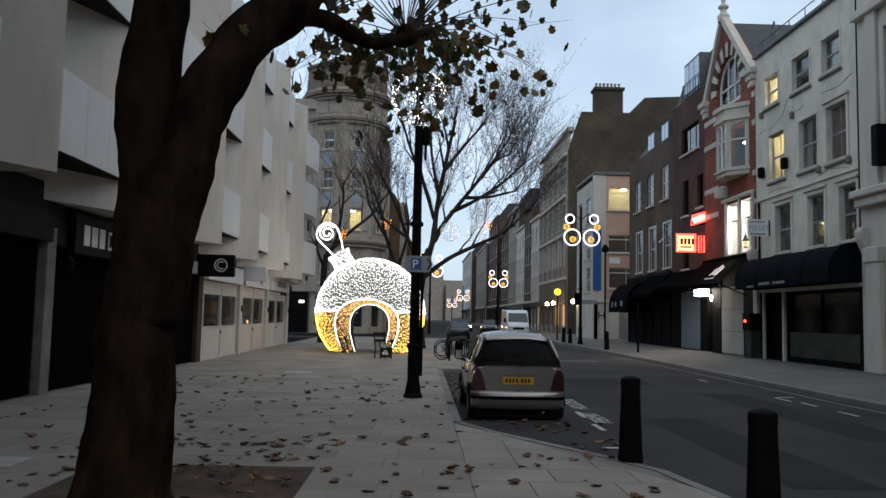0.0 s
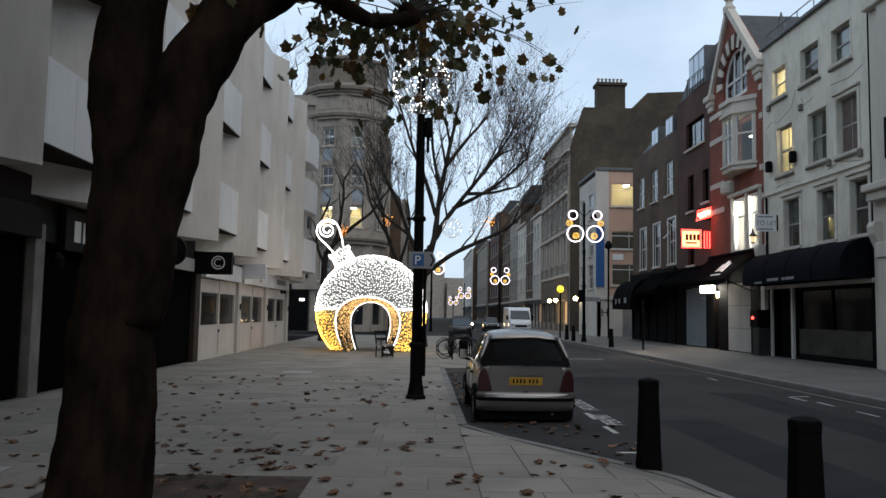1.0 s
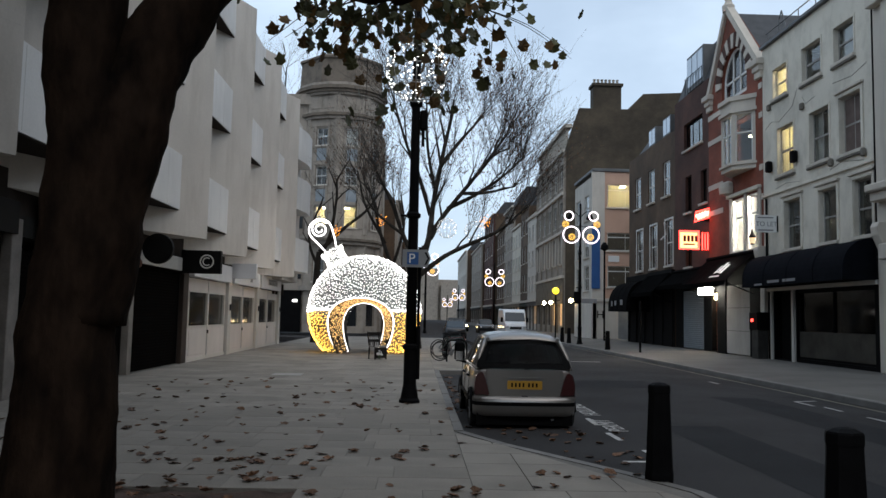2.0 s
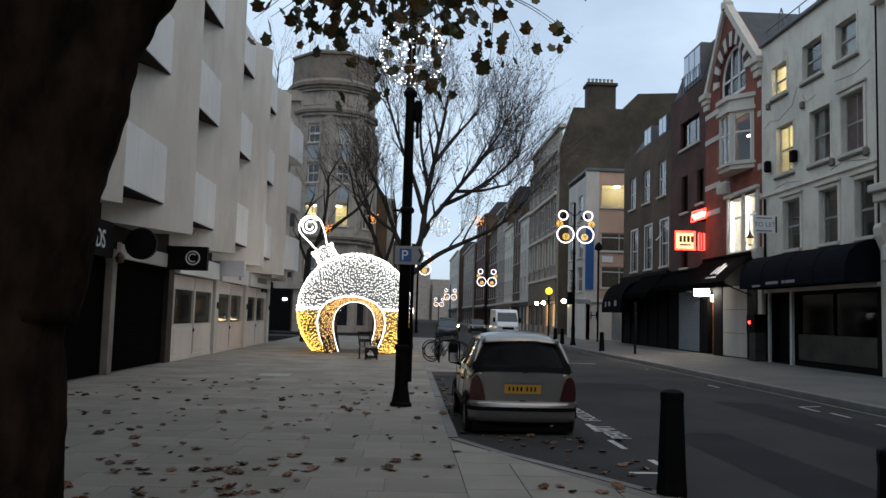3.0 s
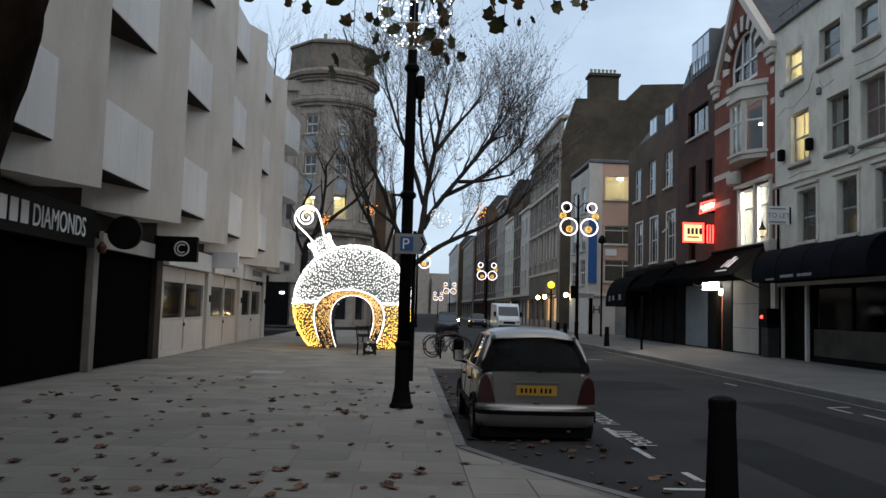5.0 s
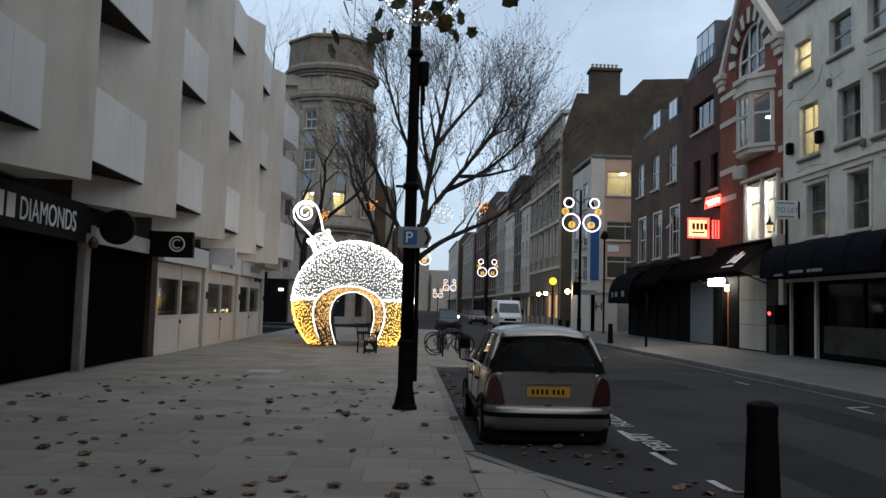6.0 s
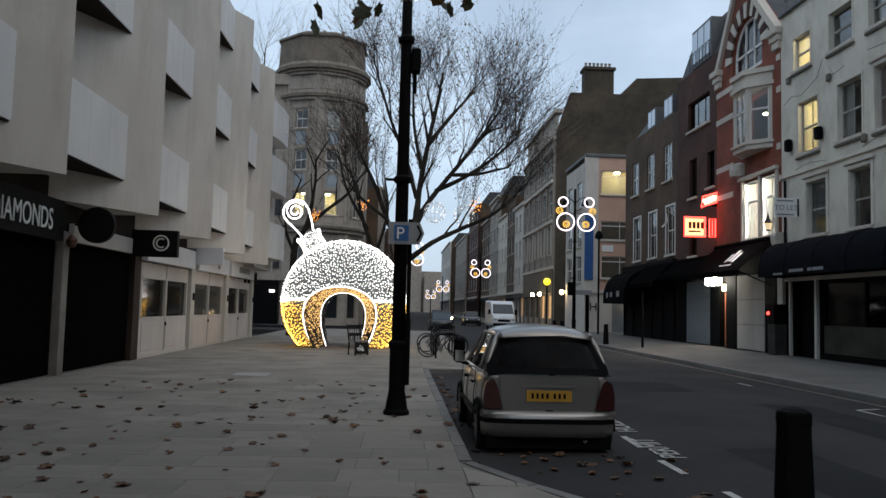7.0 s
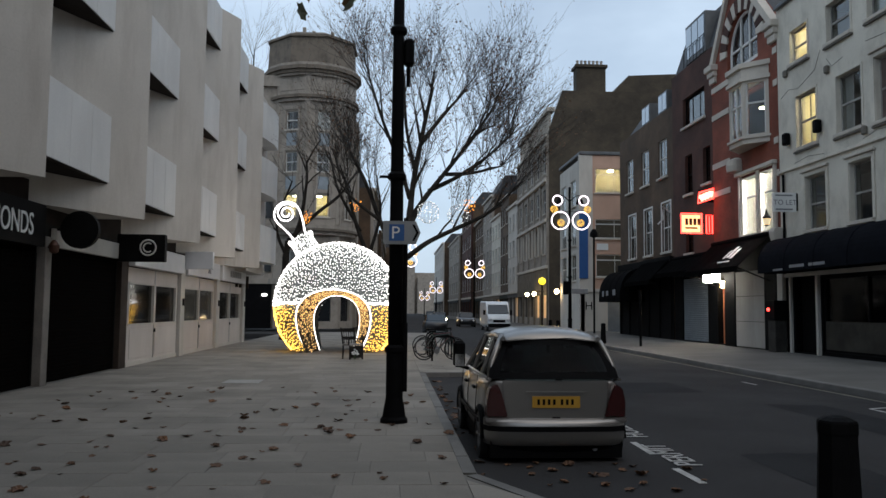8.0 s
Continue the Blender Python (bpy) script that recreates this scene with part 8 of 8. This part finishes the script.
def limb(bm, pts, r0, r1, n=12, sides=14, rough=0.05, flare=0.0):
    """A knotty tapered limb along a curve."""
    c = spline(pts, n)
    rings, up = [], None
    for i, p in enumerate(c):
        t = i / (len(c) - 1)
        d = (c[min(i + 1, len(c) - 1)] - c[max(i - 1, 0)]).normalized()
        up = d.orthogonal().normalized() if up is None else (up - d * up.dot(d)).normalized()
        s = d.cross(up)
        r = r0 + (r1 - r0) * t + flare * math.exp(-t * len(c) * .22)
        ring = []
        for k in range(sides):
            a = math.tau * k / sides
            q = up * math.cos(a) + s * math.sin(a)
            w = p + q * r
            rr = r * (1 + rough * 2.2 * noise.noise(w * 1.7) + rough * noise.noise(w * 6))
            ring.append(bm.verts.new(p + q * rr))
        rings.append(ring)
    for a, b_ in zip(rings, rings[1:]):
        for k in range(sides):
            bm.faces.new((a[k], a[(k + 1) % sides], b_[(k + 1) % sides], b_[k]))
    bm.faces.new(rings[0][::-1])
    bm.faces.new(rings[-1])
    return c


near = thing("plane_tree", (-2.15, 6.3, 0), "dark plane tree with a forked trunk in a soil pit", "tree")
b = bmesh.new()
limb(b, [(-2.17, 6.3, -.1), (-2.16, 6.3, .5), (-2.12, 6.3, 1.3), (-2.10, 6.32, 2.1), (-2.10, 6.33, 2.7), (-2.12, 6.33, 3.6), (-2.04, 6.35, 4.6), (-1.97, 6.4, 6.5), (-2.1, 6.6, 9.0)], .345, .16, 9, 28, .09, flare=.2)
trunk = part("trunk", b, BARK, near, smooth=True)
b = bmesh.new()
limb(b, [(-2.08, 6.34, 1.6), (-2.0, 6.35, 2.3), (-1.87, 6.42, 2.95), (-1.70, 6.5, 3.5), (-1.45, 6.7, 4.05), (-1.14, 7.0, 4.5), (-.85, 7.3, 5.0)], .31, .20, 9, 24, .1)
limb(b, [(-1.25, 7.0, 4.42), (-.9, 7.6, 4.62), (-.6, 8.1, 4.62), (-.42, 8.45, 4.68), (-.27, 8.7, 4.8), (-.12, 9.1, 5.0)], .10, .06, 8, 16, .08)
limb(b, [(-1.0, 7.1, 4.7), (-.85, 7.3, 5.1), (-.7, 7.7, 5.8), (-.3, 8.4, 7.2), (.2, 9.0, 9.0)], .15, .07, 8, 16, .06)
limb(b, [(-2.1, 6.35, 4.2), (-2.7, 6.9, 5.4), (-3.2, 7.8, 6.6), (-3.6, 8.8, 8.2)], .13, .05, 8, 12, .06)
part("limb", b, BARK, near, smooth=True)
b = bmesh.new()
for c, r in (((-.12, 9.1, 5.02), .13), ((-.7, 7.75, 5.8), .13)):
    bmesh.ops.create_icosphere(b, subdivisions=3, radius=r, matrix=Matrix.Translation(c))
for v in b.verts:
    v.co += v.normal * .05 * noise.noise(v.co * 7)
part("pollard_knob", b, BARK, near, smooth=True)
# twigs that fan out from the knobs, with hanging leaves
rng = random.Random(14)
bt, bl_, br = bmesh.new(), bmesh.new(), bmesh.new()


def leafy(p0, p1, sag, leaves, r=.012):
    p0, p1 = Vector(p0), Vector(p1)
    mid = p0.lerp(p1, .5) + Vector((0, 0, sag))
    c = spline([p0, mid, p1], 5)
    tube(bt, c, [r * (1 - .75 * i / (len(c) - 1)) for i in range(len(c))], 4)
    for k in range(leaves):
        t = .35 + .65 * rng.random()
        p = c[min(len(c) - 1, int(t * (len(c) - 1)))].lerp(c[-1], .3 * rng.random()) + Vector((rng.gauss(0, .17), rng.gauss(0, .24), rng.gauss(-.09, .13)))
        m = Matrix.Translation(p) @ Euler((rng.uniform(50, 130) * math.pi / 180, rng.uniform(-.6, .6), rng.uniform(0, 6.28))).to_matrix().to_4x4()
        leaf_mesh(bl_ if rng.random() < .72 else br, m, rng.uniform(.10, .20), rng.uniform(-.25, .45))


K1 = (-.12, 9.1, 5.02)
for e in ((-1.75, 11.6, 5.35), (-1.3, 11.2, 5.3), (-.9, 11.5, 5.3), (-1.6, 10.8, 5.7), (-.55, 11.4, 5.15), (-.3, 11.7, 5.3), (.1, 11.5, 5.25), (.35, 11.8, 5.2), (.7, 11.5, 5.25), (.9, 11.4, 5.5), (1.2, 11.6, 5.4), (-.1, 11.0, 5.6), (.5, 10.9, 5.65), (1.55, 11.6, 5.7), (1.1, 11.0, 5.95), (-1.0, 10.6, 5.9), (1.75, 11.3, 6.05), (-1.35, 11.9, 5.1), (-1.9, 11.3, 5.2), (-1.5, 11.3, 5.15), (-.75, 11.6, 5.05), (.95, 11.3, 5.2), (1.3, 11.2, 5.7), (.15, 12.0, 5.05), (.55, 11.3, 4.95)):
    leafy(K1, e, rng.uniform(.1, .3), 16 if e[0] < 1.3 else 8)
for e in ((.2, 10.5, 7.2), (-.6, 10.4, 7.0), (.9, 10.6, 6.8), (1.6, 10.8, 6.7), (-1.3, 10.2, 6.9), (-1.9, 10.4, 6.5), (2.1, 11.0, 6.4), (.5, 9.6, 7.6), (-.3, 9.8, 7.8), (-2.2, 9.6, 7.4)):
    leafy((-.3, 8.6, 5.6) if e[0] < .4 else K1, e, .1, 10)
for e, n in (((2.3, 11.4, 6.15), 5), ((2.05, 11.4, 5.2), 5), ((1.45, 11.5, 5.0), 4), ((2.1, 11.5, 5.15), 4)):
    leafy((.9, 11.0, 5.6), e, .08, n, .008)
for p0, p1 in (((.2, 11.2, 5.0), (.30, 11.5, 4.3)), ((-.6, 11.2, 5.0), (-.63, 11.45, 4.32)), ((.3, 11.0, 5.2), (.30, 11.5, 4.66)), ((-.3, 11.1, 5.2), (-.25, 11.5, 4.6)), ((1.0, 11.0, 5.4), (1.0, 11.5, 4.7))):
    leafy(p0, p1, .05, 9, .008)
for k in range(24):
    a = rng.uniform(-1.2, 1.2)
    leafy(K1, (K1[0] + 1.4 * math.sin(a) + rng.gauss(0, .2), K1[1] + rng.uniform(.2, 1.6), K1[2] + 1.1 + .7 * math.cos(a)), .05, 2, .01)
for k in range(12):
    p = (-.85, 7.6, 4.7)
    leafy(p, (p[0] + rng.gauss(0, .5), p[1] + rng.uniform(.3, 1.2), p[2] + rng.uniform(.5, 1.2)), .05, 1, .009)
for k in range(6):
    leafy((-1.4, 6.6, 3.75), (-1.55 + rng.gauss(0, .2), 6.7, 4.3 + rng.gauss(0, .15)), .03, 1, .006)
# unseen extra crown, added to shade the pavement and the car's rear
shade_limbs = bmesh.new()
for e in ((-5.6, 4.2, 8.4), (-4.4, 1.6, 8.8), (-1.6, .6, 9.0), (.9, 1.6, 8.6), (2.2, 4.2, 8.2), (-5.6, 7.0, 8.6), (1.8, 7.2, 8.6), (-5.4, 10.0, 9.4), (-6.2, 8.6, 8.8), (-6.0, 11.6, 10.0), (-4.6, 11.4, 9.8), (-3.8, 8.6, 8.9), (-3.4, 12.4, 10.2), (-.6, 12.6, 10.4), (2.0, 10.6, 9.6)):
    limb(shade_limbs, [(-1.95, 6.4, 6.0), Vector((-1.95, 6.4, 6.9)).lerp(Vector(e), .5), e], .11, .04, 6, 9, .06)
    for k in range(42):
        q = Vector((-1.95, 6.4, 6.9)).lerp(Vector(e), rng.uniform(.35, 1.05))
        w = q + Vector((rng.gauss(0, 1.0), rng.gauss(0, .9), rng.uniform(-.4, 1.3)))
        w.y = min(w.y, 13.6)
        w.z = max(w.z, 6.9, 2.9 + .46 * w.y)
        q.z = max(q.z, 2.9 + .46 * q.y)
        leafy(q, w, .1, 15, .009)
part("crown_limb", shade_limbs, BARK, near, smooth=True)
tagged(part("twig_mass", bt, TWIG, near), kind="stuff")
tagged(part("green_leaf_mass", bl_, LEAF, near, "dull green lobed leaves"), kind="stuff")
tagged(part("brown_leaf_mass", br, LEAF_BROWN, near, "brown turning leaves"), kind="stuff")


def bare_tree(at, limbs, trunk_pts, r, label, shoots=9, seed=1, reach=3.2, specks=True, fine=2):
    """A pollarded plane in winter: limbs, knobs, and fans of upright shoots with a few seeds and leaves."""
    root = thing("bare_plane_tree", at, label, "tree", group="bare street trees")
    o = Vector(at)
    rg = random.Random(seed)
    b = bmesh.new()
    limb(b, [o + Vector(p) for p in trunk_pts], r, r * .55, 6, 16, .05, flare=r * .5)
    part("trunk", b, BARK_FAR, root, smooth=True)
    bl, bs, bd = bmesh.new(), bmesh.new(), bmesh.new()
    mid = o + Vector((sum(l[-1][0] for l in limbs) / len(limbs), 0, 0))

    def shoot(p, d, length, rad, depth):
        q = p + d * length * .5 + Vector((rg.gauss(0, .08), rg.gauss(0, .08), .05)) * length * .5
        e = p + d * length + Vector((rg.gauss(0, .1), rg.gauss(0, .1), .18)) * length * .5
        tube(bs, [p, q, e], [rad, rad * .75, max(.004, rad * .4)], 3)
        if specks:
            for k in range(int(3.0 * rg.random())):
                w = q.lerp(e, rg.random()) + Vector((rg.gauss(0, .12), rg.gauss(0, .12), -abs(rg.gauss(0, .14))))
                if rg.random() < .55:
                    octa(bd, w, rg.uniform(.015, .035))
                else:
                    leaf_mesh(bd, Matrix.Translation(w) @ Euler((rg.uniform(0, 3), rg.uniform(0, 3), rg.uniform(0, 3))).to_matrix().to_4x4(), rg.uniform(.06, .11), .3)
        if depth:
            for k in range(3):
                n = (d + Vector((rg.gauss(0, .5), rg.gauss(0, .5), rg.uniform(.0, .35)))).normalized()
                shoot(q.lerp(e, rg.uniform(-.4, .9)), n, length * rg.uniform(.4, .7), rad * .6, depth - 1)

    for l in limbs:
        rr = l[0]
        pts = [o + Vector(p) for p in l[1:]]
        c = limb(bl, pts, rr, rr * .42, 6, 9, .07)
        for i in (range(len(c) // 3, len(c), 3)):
            # side branches ending in knobs
            p = c[i]
            d0 = (c[min(i + 1, len(c) - 1)] - c[i - 1]).normalized()
            n = (d0 + Vector((rg.gauss(0, .6), rg.gauss(0, .6), rg.uniform(.1, .8)))).normalized()
            L = rg.uniform(.7, 1.5)
            e = p + n * L
            tube(bl, [p, p + n * L * .5 + Vector((0, 0, .06)), e], [rr * .38, rr * .32, rr * .25], 6)
            bmesh.ops.create_icosphere(bl, subdivisions=1, radius=rr * .42, matrix=Matrix.Translation(e))
            for k in range(shoots // 2):
                dd = (n * .6 + Vector((rg.gauss(0, .5), rg.gauss(0, .5), .9))).normalized()
                shoot(e, dd, reach * rg.uniform(.4, .8), .013, fine)
        e = c[-1]
        bmesh.ops.create_icosphere(bl, subdivisions=1, radius=rr * .6, matrix=Matrix.Translation(e))
        out = (e - mid)
        out.z = 0
        out = out.normalized() if out.length > .1 else Vector((0, 0, 1))
        for k in range(shoots):
            dd = (out * .5 + Vector((rg.gauss(0, .48), rg.gauss(0, .48), .9))).normalized()
            shoot(e, dd, reach * rg.uniform(.5, 1.0), .015, fine)
    one_part("limb_mass", bl, BARK_FAR, root, smooth=True)
    tagged(one_part("shoot_mass", bs, TWIG, root), kind="stuff")
    tagged(part("seed_mass", bd, LEAF_DRY, root, "sparse brown leaves and seed balls"), kind="stuff")
    return root


bare_tree((0, 42, 0), [
    (.19, (.25, 0, 4.4), (.65, 0, 5.6), (.85, .1, 7.5), (1.25, 0, 9.8), (1.7, -.2, 12.0)),
    (.16, (.7, 0, 5.6), (1.3, .2, 6.7), (2.6, .2, 8.4), (3.8, 0, 9.9)),
    (.14, (.2, 0, 3.7), (1.5, -.3, 4.7), (2.9, -.4, 5.4), (4.3, -.5, 6.1), (5.3, -.5, 7.0)),
    (.14, (.2, 0, 4.2), (-.6, .2, 5.6), (-1.3, .3, 7.4), (-2.1, .4, 9.0)),
    (.12, (.7, .1, 6.8), (.2, -.2, 8.4), (-.6, -.3, 10.4), (-1.2, 0, 12.3)),
    (.12, (1.6, .2, 7.2), (3.0, .8, 8.0), (4.4, 1.0, 9.0), (5.5, .6, 10.0)),
    (.12, (1.2, 0, 9.4), (2.2, .3, 10.8), (3.2, .5, 12.0)),
    (.10, (2.4, .2, 8.0), (3.6, -.4, 8.0), (4.9, -.6, 8.3)),
    (.10, (.9, 0, 8.2), (.5, .6, 10.4), (.4, .8, 12.8)),
    (.09, (-.7, .2, 5.8), (-1.8, -.2, 6.6), (-2.5, -.3, 7.4)),
    (.09, (3.2, .2, 9.2), (4.2, .4, 10.6), (4.8, .4, 11.6)),
], [(0, 0, -.1), (0, 0, 1.5), (.04, 0, 3.0), (.25, 0, 4.4), (.45, 0, 5.2)], .27, "bare plane tree with knotted limbs and sparse leaves", shoots=15, seed=3, reach=3.4)
bare_tree((-5.6, 47.5, 0), [
    (.13, (0, 0, 4.8), (.6, 0, 6.2), (.9, 0, 8.2), (.9, 0, 9.4)),
    (.12, (0, 0, 5.2), (1.4, 0, 6.6), (2.6, 0, 7.6), (3.2, 0, 8.4)),
    (.10, (0, 0, 4.2), (-.6, 0, 6.0), (.1, .3, 8.4)),
], [(0, 0, -.1), (0, 0, 2), (-.1, 0, 3.8), (0, 0, 5.2)], .26, "small bare plane tree before the stone tower", shoots=4, seed=8, reach=2.3, specks=False, fine=1)
bare_tree((-1.4, 50.0, 0), [
    (.13, (0, 0, 4.4), (-.8, 0, 6.6), (-1.3, 0, 8.6), (-1.8, 0, 9.6)),
    (.11, (0, 0, 4.6), (.6, .2, 7.0), (.4, .2, 9.0)),
    (.10, (-.5, 0, 6.0), (-1.8, .2, 8.4), (-2.3, .2, 10.4)),
], [(0, 0, -.1), (.1, 0, 2), (.1, 0, 3.6), (0, 0, 4.8)], .26, "slender bare plane tree behind the bauble", shoots=4, seed=12, reach=2.3, specks=False, fine=1)
bare_tree((-15, 88, 15.5), [
    (.16, (0, 0, 6), (-1.5, 0, 10), (-2.5, 0, 13)), (.16, (0, 0, 6), (1.5, 0, 10), (3.0, 0, 13)), (.14, (0, 0, 7), (.2, 0, 13)), (.14, (-1, 0, 8), (-4, 0, 13)),
], [(0, 0, -15.6), (0, 0, 2), (0, 0, 6), (0, 0, 7)], .4, "bare tree rising behind the roofs", shoots=10, seed=15, reach=5.0, specks=False, fine=1)
near_globe = sparkle_globe("hanging_globe", (.03, 11.5, 4.92), .41, "wire globe of white sparkling lights hung in a plane tree", n=190, dot=.0125)
part("hanging_wire", tube(bmesh.new(), [(.03, 11.5, 5.32), (.02, 11.4, 5.62)], .006, 4), BLACK, near_globe)
sparkle_globe("hanging_globe", (1.55, 41.5, 6.1), .5, "wire globe of white sparkling lights in a bare tree", n=70, dot=.018, seed=6)
sparkle_globe("hanging_globe", (2.95, 41.7, 6.0), .5, "wire globe of white sparkling lights in a bare tree", n=60, dot=.015, seed=7)
for x, y, z in ((-4.55, 46.6, 6.35), (-2.0, 46.5, 7.0), (3.55, 42.2, 6.6)):
    root = thing("gold_star_light", (x, y, z), "small cluster of amber lights hung in a tree", "light ornament", group="amber tree lights")
    bb_ = bmesh.new()
    rg = random.Random(int(y * 10 + z))
    for k in range(26):
        octa(bb_, (x + rg.gauss(0, .14), y + rg.gauss(0, .14), z + rg.gauss(0, .16)), .03)
    tagged(part("light_mass", bb_, mat("amber_led", (1, .5, .1), .5, var=0, bump=0, emit=2.2, emit_col=(1.0, .33, .03)), root), kind="stuff")
    part("wire", tube(bmesh.new(), [(x, y, z), (x + .05, y, z + .7)], .01, 4), BLACK, root)

# ---- single slabs of the near pavement ----
SLABS = {}
for x0, x1, y0, y1 in courses(5.4, 5.4 + 0.5917 * 17 - 0.01, main_spans, seed=3):
    w = round(x1 - x0, 3)
    if w not in SLABS:
        b = bmesh.new()
        slab(b, 0, w, 0, 0.5917, tilt=0.002)
        SLABS[w] = to_mesh("slab", b, SLAB)
    ob = new("slab", SLABS[w])
    ob.parent = pave
    ob.location = Vector((x0, y0, random.uniform(-0.003, 0.0))) - ORG[pave]
